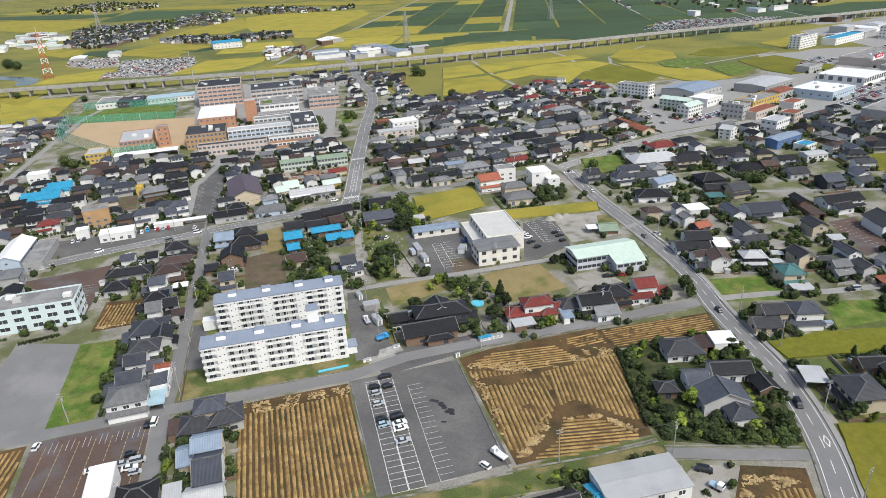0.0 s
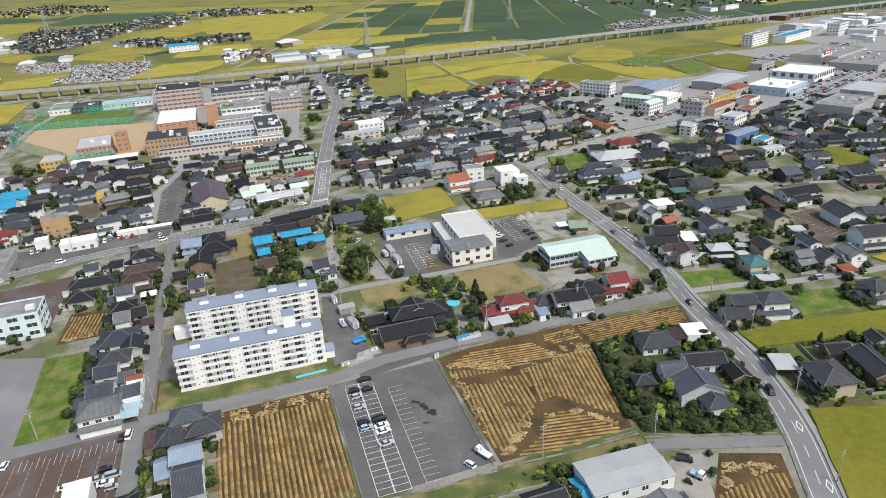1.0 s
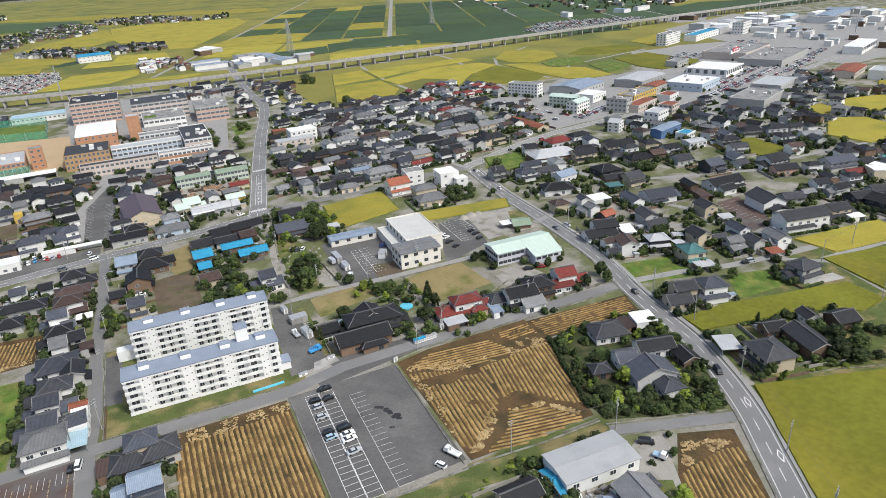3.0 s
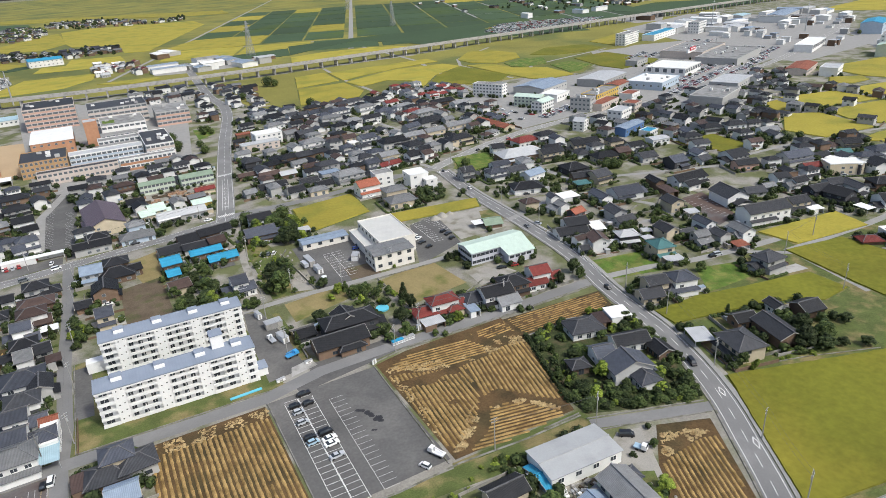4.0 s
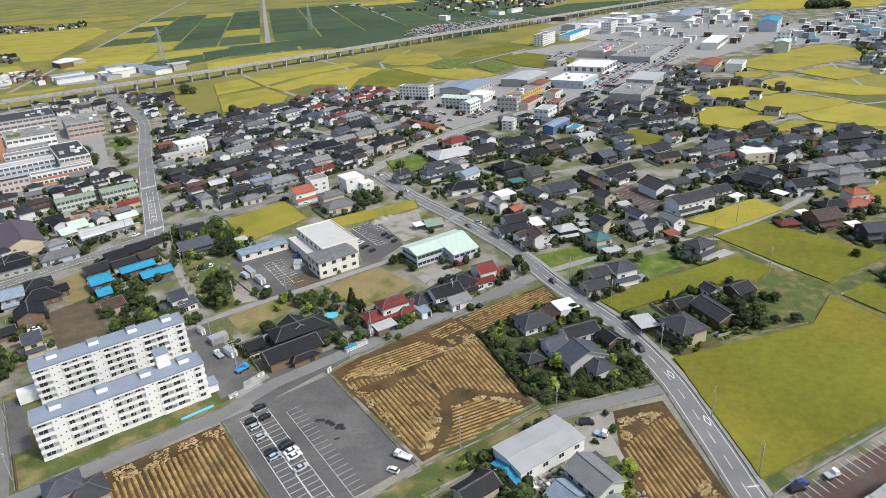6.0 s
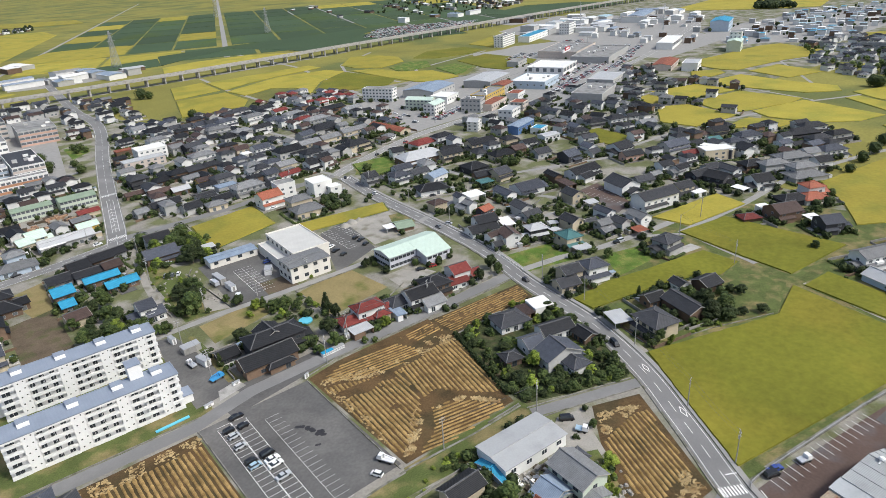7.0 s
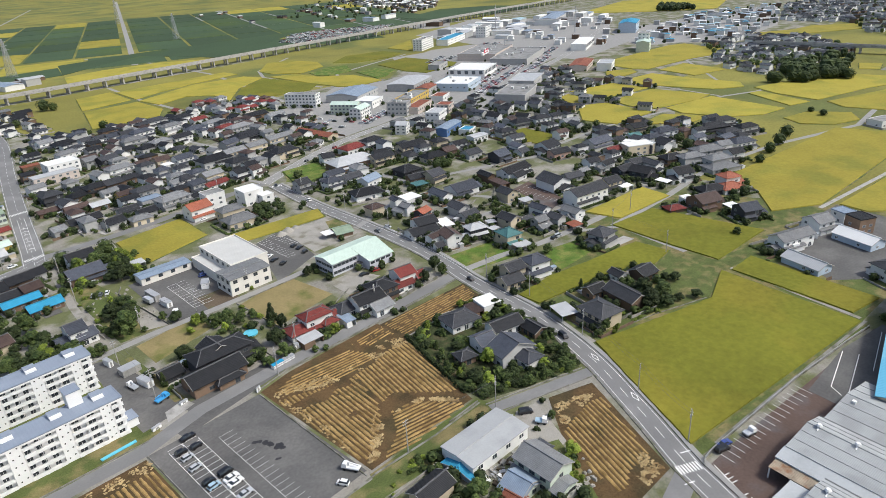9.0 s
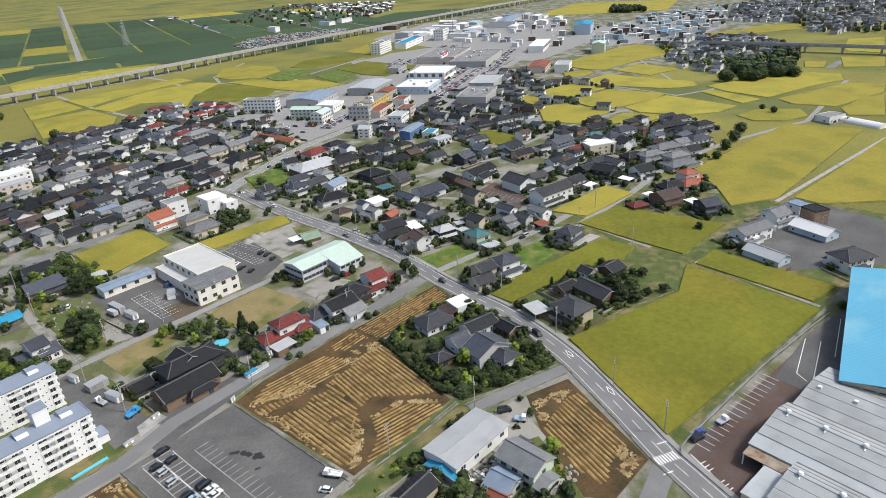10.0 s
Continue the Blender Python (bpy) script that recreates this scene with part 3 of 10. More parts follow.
crop("field", [(600, 242), (637, 229), (704, 196), (708, 152), (677, 143), (642, 160), (573, 180), (583, 216)], M_RICE, "wide golden rice paddy")
crop("field", [(571, 172), (664, 138), (670, 109), (634, 104), (561, 125), (557, 156)], M_RICE, "wide golden rice paddy beside a canal")
crop("field", [(556, 121), (606, 114), (622, 102), (546, 89), (535, 111)], M_RICE, "wide golden rice paddy beside a canal")
crop("field", [(573, 237), (586, 232), (564, 183), (542, 191)], M_RICE, "small golden rice paddy")
crop("field", [(498, 181), (527, 174), (541, 146), (521, 135), (497, 145), (487, 165)], M_RICE, "golden ripe rice paddy")
crop("field", [(748, 158), (813, 174), (827, 134), (764, 124)], M_RICE, "far golden rice paddy")
crop("field", [(770, 200), (778, 180), (741, 174), (735, 191)], M_RICE, "far golden rice paddy")
crop("field", [(887, 186), (962, 196), (989, 161), (855, 139), (860, 178)], M_RICE, "far golden rice paddy")
crop("field", [(961, 391), (1025, 350), (1078, 342), (1129, 278), (1072, 264), (984, 322), (936, 336), (927, 370)], M_RICE, "far golden rice paddy")
crop("field", [(1190, 811), (1446, 868), (1536, 655), (1305, 583), (1229, 667), (1170, 785)], M_RICE, "far golden rice plain")
crop("field", [(982, 1140), (1180, 1216), (1286, 1142), (1296, 1012), (1131, 995), (1000, 1041)], M_SOY, "far dark green soybean field")
for line, wide in (([(255, 870), (245, 757), (245, 657)], 4.5), ([(282, 764), (396, 750), (420, 800), (510, 868)], 4.0), ([(396, 750), (394, 627)], 4.0), ([(609, 724), (525, 702), (456, 682), (430, 640)], 4.0)):
    road("road", line, wide, "pale farm lane between paddies", M_PAVE, z=0.07)
# asphalt in M_PAVE instead of M_LOT: distance haze put into the colour
area("pavement", [(263, 497), (268, 432), (333, 441), (408, 444), (456, 450), (507, 462), (595, 490), (709, 527), (799, 551), (740, 588), (722, 700), (657, 719), (604, 700), (601, 577), (504, 600), (455, 592), (397, 605), (301, 569)], M_PAVE, "wide asphalt ground of the shopping district")
area("grass", [(214.5, 57.6), (114.5, 74.6), (110.5, 69.2), (116, 68.2), (163.5, 62.6), (198.5, 56.4), (212, 53.6)], M_GRASS, "weedy strip between a paddy and a car park")
for n in ([(-28, 186), (8, 186.5), (8.5, 140), (-26, 120)], [(47.5, 189), (60, 191.6), (101, 192.4), (101, 177), (90, 133.5), (48.5, 133.5)], [(101, 191), (146, 189), (143, 177), (101, 177)], [(105.8, 115.5), (121.2, 109.5), (102, 73), (83.5, 73.5), (79, 81), (94.2, 102.5)]):
    area("field", n, M_STUB, "harvested field with rows of cut straw", 0.05, "stubble field")
area("grass", [(47, 132.6), (91, 132.6), (92, 127.6), (86, 124), (64, 123.4), (45, 124.4)], M_GRASS, "rough grass beside a ditch")
area("pavement", [(253, 247), (269.5, 248), (256.5, 213.5), (239, 209.5)], M_LOTRED, "brown gravel car park with white bays")
area("pavement", [(215, 163.4), (231, 161.9), (231, 156), (215, 158.4)], M_CONC, "pale concrete forecourt")
area("pavement", [(19.5, 204), (27, 199), (24, 194), (16.5, 196)], M_GRAVEL, "pale gravel pad beside a lane")

# ---- houses ----
TAKEN = []          # circles (x, y, r) that are built over
NAMES = {"k": "black-tiled", "d": "charcoal-tiled", "b": "slate-blue tiled", "g": "grey-tiled", "n": "brown-tiled", "r": "red-tiled", "o": "orange-tiled", "t": "teal sheet", "c": "bright blue sheet", "u": "blue-grey sheet",
         "l": "pale metal", "m": "mint-green sheet", "w": "white sheet", "p": "purple-brown sheet", "f": "flat grey", "s": "rust-red sheet", "v": "sage-green", "y": "yellow", "x": "off-white sheet", "a": "pale cyan sheet", "i": "smooth grey"}
WNAMES = {"w": "white", "c": "cream", "g": "grey", "b": "brown timber", "k": "dark", "t": "brick-tiled", "o": "orange-tiled", "p": "pinkish grey", "y": "yellow", "l": "pale blue", "e": "pale green", "u": "blue", "z": "pale grey-blue", "x": "off-white", "q": "pink-brown", "n": "brown timber"}
WALLS["n"] = WALLS["b"]
ROOFS["v"] = mat("roof_sage_sheet", (0.24, 0.31, 0.23), 0.6, 0.12, 0.3, 4.0, bump=0.04, stripes=("X", 0.45, 0.15))
ROOFS["y"] = mat("roof_yellow_sheet", (0.5, 0.36, 0.08), 0.6, 0.12, 0.3, 4.0)


def taken(x, y, w, d, turn):
    """Marks a rectangle as built over."""
    n = max(1, round(max(w, d) / max(3.0, min(w, d))))
    c, s = math.cos(radians(turn)), math.sin(radians(turn))
    for i in range(n):
        o = ((i + 0.5) / n - 0.5) * max(w, d)
        dx, dy = (o, 0) if w >= d else (0, o)
        TAKEN.append((x + dx * c - dy * s, y + dx * s + dy * c, max(w, d) / n / 2 * 0.6 + min(w, d) / 2 * 0.55))


WINDOW = {}


def window_mesh(w, h, pale=False):
    """A window in one piece: a frame with a middle bar and two sunk panes, in the x-z plane, looking to -y; shared between alike windows."""
    key = (round(w, 1), round(h, 1), pale)
    if key not in WINDOW:
        m, f, y0, y1 = Mesh(), 0.08, -0.07, -0.02
        xs, zs = (-w / 2 - f, -w / 2, -0.035, 0.035, w / 2, w / 2 + f), (-f, 0, h, h + f)
        m.v = [(x, y0, z) for z in zs for x in xs]
        for j in range(3):
            for i in range(5):
                q = (j * 6 + i, j * 6 + i + 1, j * 6 + i + 7, j * 6 + i + 6)
                if j == 1 and i in (1, 3):
                    n = len(m.v)
                    m.v += [(m.v[k][0], y1, m.v[k][2]) for k in q]
                    m.f += [(q[k], q[(k + 1) % 4], n + (k + 1) % 4, n + k) for k in range(4)] + [(n, n + 1, n + 2, n + 3)]
                    m.m += [0, 0, 0, 0, 1]
                else:
                    m.f.append(q)
                    m.m.append(0)
        rim = [0, 1, 2, 3, 4, 5, 11, 17, 23, 22, 21, 20, 19, 18, 12, 6]
        n = len(m.v)
        m.v += [(m.v[k][0], 0.05, m.v[k][2]) for k in rim]
        for k in range(16):
            m.f.append((rim[(k + 1) % 16], rim[k], n + k, n + (k + 1) % 16))
            m.m.append(0)
        WINDOW[key] = m.data("window", [M_WHITE if pale else M_FRAME, glass])
    return WINDOW[key]


def window(parent, x, y, z, side, w, h, pale=False):
    ob = part("window", window_mesh(w, h, pale), None, parent)
    ob.matrix_basis = pose(x, y, z, 0, 0, {"s": 0, "e": 90, "n": 180, "w": 270}[side])
    return ob


def window_row(parent, spots, pale=False):
    """Far-off windows of one front, joined: spots of (x, y, z, side, width, height)."""
    m = Mesh()
    for x, y, z, side, w, h in spots:
        dx, dy = {"s": (1, 0), "n": (-1, 0), "e": (0, 1), "w": (0, -1)}[side]
        nx, ny = dy, -dx
        for out, grow, slot in ((0.05, 0.1, 0), (0.08, 0.0, 1)):
            q = [(x + dx * a * (w / 2 + grow) + nx * out, y + dy * a * (w / 2 + grow) + ny * out, b) for a, b in ((-1, z - grow), (1, z - grow), (1, z + h + grow), (-1, z + h + grow))]
            m.face(q, slot)
    return tagged(part("glazing", m, [M_WHITE if pale else M_STEEL, far_glass], parent), kind="stuff")


M_RIDGE = mat("ridge_tiles", (0.115, 0.115, 0.12), 0.65, 0.25, 0.8, 4.0)
M_BARGE = mat("barge_board", (0.36, 0.345, 0.32), 0.75, 0.12, 0.6, 4.0)


def gable_roof(L, D, eave, top, over, mats, parent, name="roof", thick=0.2):
    m = Mesh()
    l, d = L / 2 + over * 0.8, D / 2 + over
    e = eave - (top - eave) / (D / 2) * over + 0.15
    section = [(-d, e), (0, top + 0.15), (d, e), (d, e - thick), (0, top + 0.15 - thick), (-d, e - thick)]
    m.v = [(x, y, z) for x in (-l, l) for y, z in section]
    m.f = [(i, i + 6, (i + 1) % 6 + 6, (i + 1) % 6) for i in range(6)] + [(0, 1, 4, 5), (1, 2, 3, 4), (6, 11, 10, 7), (7, 10, 9, 8)]
    m.m = [0] * 10
    ridge = Mesh()
    ridge.box(-l - 0.05, -0.2, top + 0.05, l + 0.05, 0.2, top + 0.36)
    ob = part(name, m, mats, parent)
    if parent.location.length < 420:
        part("ridge", ridge, M_RIDGE if mats in [ROOFS[k] for k in "kdbnr"] else mats, ob)
    return ob


def hip_roof(L, D, eave, top, over, mats, parent, name="roof", thick=0.2):
    m = Mesh()
    l, d = L / 2 + over, D / 2 + over
    e = eave - (top - eave) / (D / 2) * over + 0.15
    r = max(0.3, (L - D * 0.85) / 2)
    m.v = [(-l, -d, e), (l, -d, e), (l, d, e), (-l, d, e), (-r, 0, top + 0.15), (r, 0, top + 0.15)]
    m.v += [(x, y, z - thick) for x, y, z in m.v[:4]]
    m.f = [(0, 1, 5, 4), (1, 2, 5), (2, 3, 4, 5), (3, 0, 4), (6, 7, 1, 0), (7, 8, 2, 1), (8, 9, 3, 2), (9, 6, 0, 3), (9, 8, 7, 6)]
    m.m = [0] * 9
    ob = part(name, m, mats, parent)
    ridge = Mesh()
    ridge.box(-r - 0.3, -0.2, top + 0.05, r + 0.3, 0.2, top + 0.36)
    for a, b in ((0, 4), (1, 5), (2, 5), (3, 4)):
        ridge.beam((m.v[a][0], m.v[a][1], e + 0.04), (m.v[b][0], m.v[b][1], top + 0.2), 0.3, 0.22)
    if parent.location.length < 420:
        part("ridge", ridge, M_RIDGE if mats in [ROOFS[k] for k in "kdbnr"] else mats, ob)
    return ob


def parapet(w, d, z0, z1, thick, mats, parent, name="parapet"):
    """A closed rim round a flat roof."""
    m = Mesh()
    o, i = (w + 0.15, d + 0.15), (w + 0.15 - thick, d + 0.15 - thick)
    m.v = [(sx * a[0], sy * a[1], z) for a, z in ((o, z0), (o, z1), (i, z1), (i, z0)) for sx, sy in ((-1, -1), (1, -1), (1, 1), (-1, 1))]
    for k in range(3):
        m.f += [(k * 4 + j, k * 4 + (j + 1) % 4, k * 4 + 4 + (j + 1) % 4, k * 4 + 4 + j) for j in range(4)]
    m.m = [0] * len(m.f)
    return part(name, m, mats, parent)


HOUSES = []         # (x, y, length, depth, turn) of what stands in a plot of its own


def house(x, y, L, D, top, turn, roof="k", wall="w", shape="g", group=""):
    rng = random.Random(int(x * 31 + y * 17))
    far = math.hypot(x, y) > 300
    taken(x, y, L, D, turn)
    if shape == "F" and top < 4.3:
        return carport(x, y, L, D, top, turn, roof, wall)
    two = top >= 6.8
    kind = "house" if top > 4.2 and L * D > 35 else "shed"
    form = {"g": "gabled", "h": "hipped", "F": "flat"}[shape]
    label = f"{'two-storey' if two else 'low'} {WNAMES[wall]} {kind} with {'' if shape == 'F' else form + ' '}{NAMES[roof]} roof"
    t = thing(kind, x, y, 0, turn, label, kind, group or ("houses of the town" if kind == "house" else ""))
    W, R = WALLS[wall], ROOFS[roof]
    HOUSES.append((x, y, L, D, turn, (t, W, R) if two and shape != "F" else None))
    w, d = L / 2 - 0.2, D / 2 - 0.2
    if shape == "F":
        m = Mesh()
        m.box(-w, -d, 0, w, d, top - 0.5)
        part("wall", m, W, t)
        m = Mesh()
        m.box(-w - 0.12, -d - 0.12, top - 0.5, w + 0.12, d + 0.12, top - 0.22)
        part("roof", m, R, t)
        parapet(w, d, top - 0.55, top, 0.25, W if roof == "f" else R, t)
        floors, eave = max(1, round(top / 3.4)), top - 0.6
    else:
        slope = 0.46 if shape == "g" else 0.42
        rise = min(D / 2 * slope, top * 0.42)
        eave = top - rise
        m = Mesh()
        if shape == "g":
            section = [(-d, 0), (d, 0), (d, eave), (0, top - 0.1), (-d, eave)]
            m.v = [(px, py, pz) for px in (-w, w) for py, pz in section]
            m.f = [(i + 5, i, (i + 1) % 5, (i + 1) % 5 + 5) for i in range(5)] + [(4, 3, 2, 1, 0), (5, 6, 7, 8, 9)]
            m.m = [0] * 7
        else:
            m.prism([(-w, -d), (w, -d), (w, d), (-w, d)], 0, eave)
        part("wall", m, W, t)
        over = 0.65 if wall in "bkg" or roof in "kd" else 0.5
        (gable_roof if shape == "g" else hip_roof)(L - 0.2, D - 0.2, eave, top, over, R, t)
        floors = 2 if two else 1
        if shape == "g" and not far:
            k, dd = (top - eave) / (D / 2 - 0.1), D / 2 - 0.1 + over
            for sx in (-1, 1):
                m = Mesh()
                for sy in (-1, 1):
                    px = sx * (L / 2 - 0.1 + over * 0.8)
                    m.beam((px, sy * dd, top + 0.02 - k * dd), (px, 0, top + 0.02), 0.1, 0.26)
                part("barge_board", m, M_BARGE, t)
        if two and wall != "y":
            # pent roof over a deeper ground floor on one or two sides
            out = rng.uniform(1.0, 1.8)
            for side in ((-1,) if rng.random() < 0.6 else (-1, 1)):
                a, b = (-w, w) if rng.random() < 0.5 else ((-w, w * 0.25) if rng.random() < 0.5 else (-w * 0.25, w))
                y0, y1 = side * d, side * (d + out)
                m = Mesh()
                m.prism([(a + 0.1, y0), (b - 0.1, y0), (b - 0.1, y1), (a + 0.1, y1)], 0, 2.5)
                if not far:
                    part("porch_wall", m, W, t)
                    m = Mesh()
                q = [(a - 0.4, y1 + side * 0.5, 2.55), (b + 0.4, y1 + side * 0.5, 2.55), (b + 0.4, y0, 3.35), (a - 0.4, y0, 3.35)]
                m.slab(q if side < 0 else q[::-1], 0.16, 1 if far else 0)
                part("porch" if far else "lower_roof", m, [W, R] if far else R, t)
    # windows, storey by storey
    n = max(1, int(L / (4.2 if far else 3.6)))
    skip = 0.25 if far else 0.22
    rows = []

    def put(*spot):
        if far:
            rows.append(spot)
        else:
            window(t, *spot, wall in "wl")

    for k in range(floors):
        z = 0.9 + k * (2.75 if floors < 4 else (eave - 0.4) / floors)
        if z + 1.3 > eave:
            continue
        for i in range(n):
            px = ((i + 0.5) / n - 0.5) * (L - 1.6)
            if rng.random() > skip:
                tall = k == 0 and rng.random() < 0.5
                put(px, -d, z - (0.7 if tall else 0), "s", 1.7, 2.0 if tall else 1.2)
            if not far and rng.random() > 0.72:
                put(px, d, z, "n", 1.2, 1.0)
        for side, s in (("e", w), ("w", -w)):
            if rng.random() > skip:
                put(s, rng.uniform(-0.25, 0.25) * D, z, side, 1.4, 1.1)
    if rows:
        window_row(t, rows, wall in "wl")
    if two and shape == "g" and rng.random() < 0.35 and wall in "wcg" and not far:
        a = rng.uniform(-0.2, 0.2) * L
        m = Mesh()
        m.box(a - 1.8, -d - 1.2, 2.7, a + 1.8, -d, 3.8)
        part("balcony", m, M_WHITE, t)
    if not far and roof in "kdb" and rng.random() < 0.10 and shape == "g":
        for i in range(3):
            for j in range(2):
                a, b = -2.8 + i * 1.9, -D * 0.42 + j * D * 0.19
                k = (top - eave) / (D / 2)
                m = Mesh()
                m.slab([(a, b, top + k * b + 0.24), (a + 1.8, b, top + k * b + 0.24), (a + 1.8, b + D * 0.18, top + k * (b + D * 0.18) + 0.24), (a, b + D * 0.18, top + k * (b + D * 0.18) + 0.24)], 0.06)
                part("solar_panel", m, M_SOLAR, t, "dark blue solar panel")
    return t


M_SOLAR = mat("solar_cells", (0.012, 0.018, 0.04), 0.2, 0.05)


def carport(x, y, L, D, top, turn, roof, wall):
    t = thing("carport", x, y, 0, turn, f"low shelter with a flat {NAMES[roof]} roof", "carport", "carports")
    w, d = L / 2, D / 2
    m = Mesh()
    m.slab([(-w, -d, top - 0.1), (w, -d, top - 0.1), (w, d, top + 0.12), (-w, d, top + 0.12)], 0.12)
    part("roof", m, ROOFS[roof], t)
    if wall in "wb" or top > 3.8:
        for q in ((-w + 0.2, d - 0.35, w - 0.2, d - 0.2), (-w + 0.2, -d + 0.3, -w + 0.35, d - 0.35), (w - 0.35, -d + 0.3, w - 0.2, d - 0.35), (-w + 0.2, -d + 0.15, w * 0.1, -d + 0.3)):
            m = Mesh()
            m.box(q[0], q[1], 0, q[2], q[3], top - 0.22)
            part("wall", m, WALLS[wall], t)
    else:
        for sx in (-1, 1):
            for sy in (-1, 1):
                m = Mesh()
                m.box(sx * (w - 0.3) - 0.06, sy * (d - 0.3) - 0.06, 0, sx * (w - 0.3) + 0.06, sy * (d - 0.3) + 0.06, top - 0.18)
                part("post", m, M_STEEL, t)
    return t

# ---- blocks of flats ----
M_FLATROOF = mat("flats_roof_blue_grey", (0.24, 0.28, 0.345), 0.7, 0.08, 0.2, 3.0, stripes=("X", 1.0, 0.03))


def flats(x, y, turn, label, tower):
    """A five-storey slab of flats: closed white stair panels between recessed balconies."""
    t = thing("apartment_block", x, y, 0, turn, label, "apartment block", "blocks of flats")
    taken(x, y, 49, 9, turn)
    L, D, F, H = 49.0, 8.4, 2.58, 13.2
    m = Mesh()
    m.box(-L / 2, -D / 2 + 1.5, 0, L / 2, D / 2, H - 0.35)
    part("wall", m, M_WHITE, t, "white painted concrete wall")
    m = Mesh()
    m.box(-L / 2 - 0.06, -D / 2 - 0.1, H - 0.35, L / 2 + 0.06, D / 2 + 0.1, H - 0.1)
    part("roof", m, M_FLATROOF, t, "flat blue-grey roof")
    parapet(L / 2 + 0.1, D / 2 + 0.05, H - 0.12, H + 0.08, 0.3, M_FLATROOF, t, "roof_edge")
    m = Mesh()
    m.box(-L / 2 - 0.02, -D / 2 - 0.07, H - 0.95, L / 2 + 0.02, -D / 2 + 1.5, H - 0.36)
    part("fascia", m, M_WHITE, t)
    x0 = -L / 2
    for i, w in enumerate((5.0, 3.5, 9.3, 3.7, 9.0, 3.5, 8.5, 3.0, 3.5)):
        if i % 2:
            m = Mesh()
            m.box(x0, -D / 2 - 0.05, 0, x0 + w, -D / 2 + 1.5, H - 0.35)
            p = part("stair_panel", m, M_WHITE, t)
            for k in range(5):
                for a in (0.3, 0.75):
                    # no hole is cut: a near-black plate paints the opening's shade
                    v = Mesh()
                    v.box(x0 + w * a - 0.2, -D / 2 - 0.08, F * k + 1.0 + a, x0 + w * a + 0.2, -D / 2 - 0.05, F * k + 1.4 + a)
                    part("vent", v, M_DARK, p)
            m = Mesh()
            m.box(x0 + w / 2 - 1.6, -0.2, H - 0.1, x0 + w / 2 + 1.6, 1.2, H + 0.55)
            part("roof_hatch", m, M_WHITE, t)
            m = Mesh()
            m.box(x0 + w / 2 - 1.7, 1.2, H - 0.1, x0 + w / 2 + 1.7, 3.4, H + 1.1)
            part("stair_head", m, M_FLATROOF, t)
        else:
            n = max(3, round(w / 1.55))
            for k in range(5):
                z = F * k
                b = Mesh()
                b.box(x0, -D / 2 - 0.25, z + 0.05, x0 + w, -D / 2 + 1.5, z + 0.22)
                balcony = part("balcony", b, M_WHITE, t)
                for j in range(n):
                    a = x0 + w * j / n
                    q = Mesh()
                    q.box(a + 0.05, -D / 2 - 0.33, z + 0.08, a + w / n - 0.06, -D / 2 - 0.25, z + 1.12 - 0.1 * (j % 2))
                    part("panel", q, M_WHITE, balcony)
                q = Mesh()
                q.box(x0, -D / 2 - 0.27, z + 1.2, x0 + w, -D / 2 - 0.21, z + 1.27)
                part("handrail", q, M_WHITE, balcony)
                for j in range(n // 2):
                    a = x0 + w * (j + 0.5) / (n // 2)
                    window(balcony, a - 0.3, -D / 2 + 1.5, z + 0.35, "s", w / (n // 2) * 0.46, 1.6, True)
                if n > 4:
                    s = Mesh()
                    s.box(x0 + w / 2 - 0.05, -D / 2 - 0.1, z + 0.2, x0 + w / 2 + 0.05, -D / 2 + 1.5, z + F)
                    part("screen", s, M_WHITE, balcony)
        x0 += w
    for k in range(5):
        for i in range(12):
            window(t, -L / 2 + 3 + i * 3.9, D / 2, F * k + 1.0, "n", 1.2, 1.1)
    if tower:
        m = Mesh()
        m.box(L / 2 - 12.6, D / 2 - 2.4, 0, L / 2 - 8.6, D / 2 + 2.2, H + 4.6)
        part("stair_tower", m, M_WHITE, t)
        m = Mesh()
        m.box(L / 2 - 12.8, D / 2 - 2.6, H + 4.6, L / 2 - 8.4, D / 2 + 2.4, H + 4.8)
        part("tower_roof", m, M_FLATROOF, t)
        m = Mesh()
        m.box(L / 2, -2.5, 0, L / 2 + 3.2, 2.6, 3.0)
        annex = part("annex", m, M_WHITE, t)
        m = Mesh()
        m.slab([(L / 2, -2.8, 3.2), (L / 2 + 3.5, -2.8, 3.05), (L / 2 + 3.5, 2.9, 3.05), (L / 2, 2.9, 3.2)], 0.2)
        part("annex_roof", m, M_FLATROOF, annex)
    else:
        m = Mesh()
        m.box(-L / 2 - 6, 0, 0, -L / 2, 4, 4.2)
        part("annex", m, M_WHITE, t)
    return t


flats(-14, 206.8, 0, "long white five-storey block of flats with rows of balconies", True)
flats(-11.5, 239, 0, "white five-storey block of flats behind its twin", False)


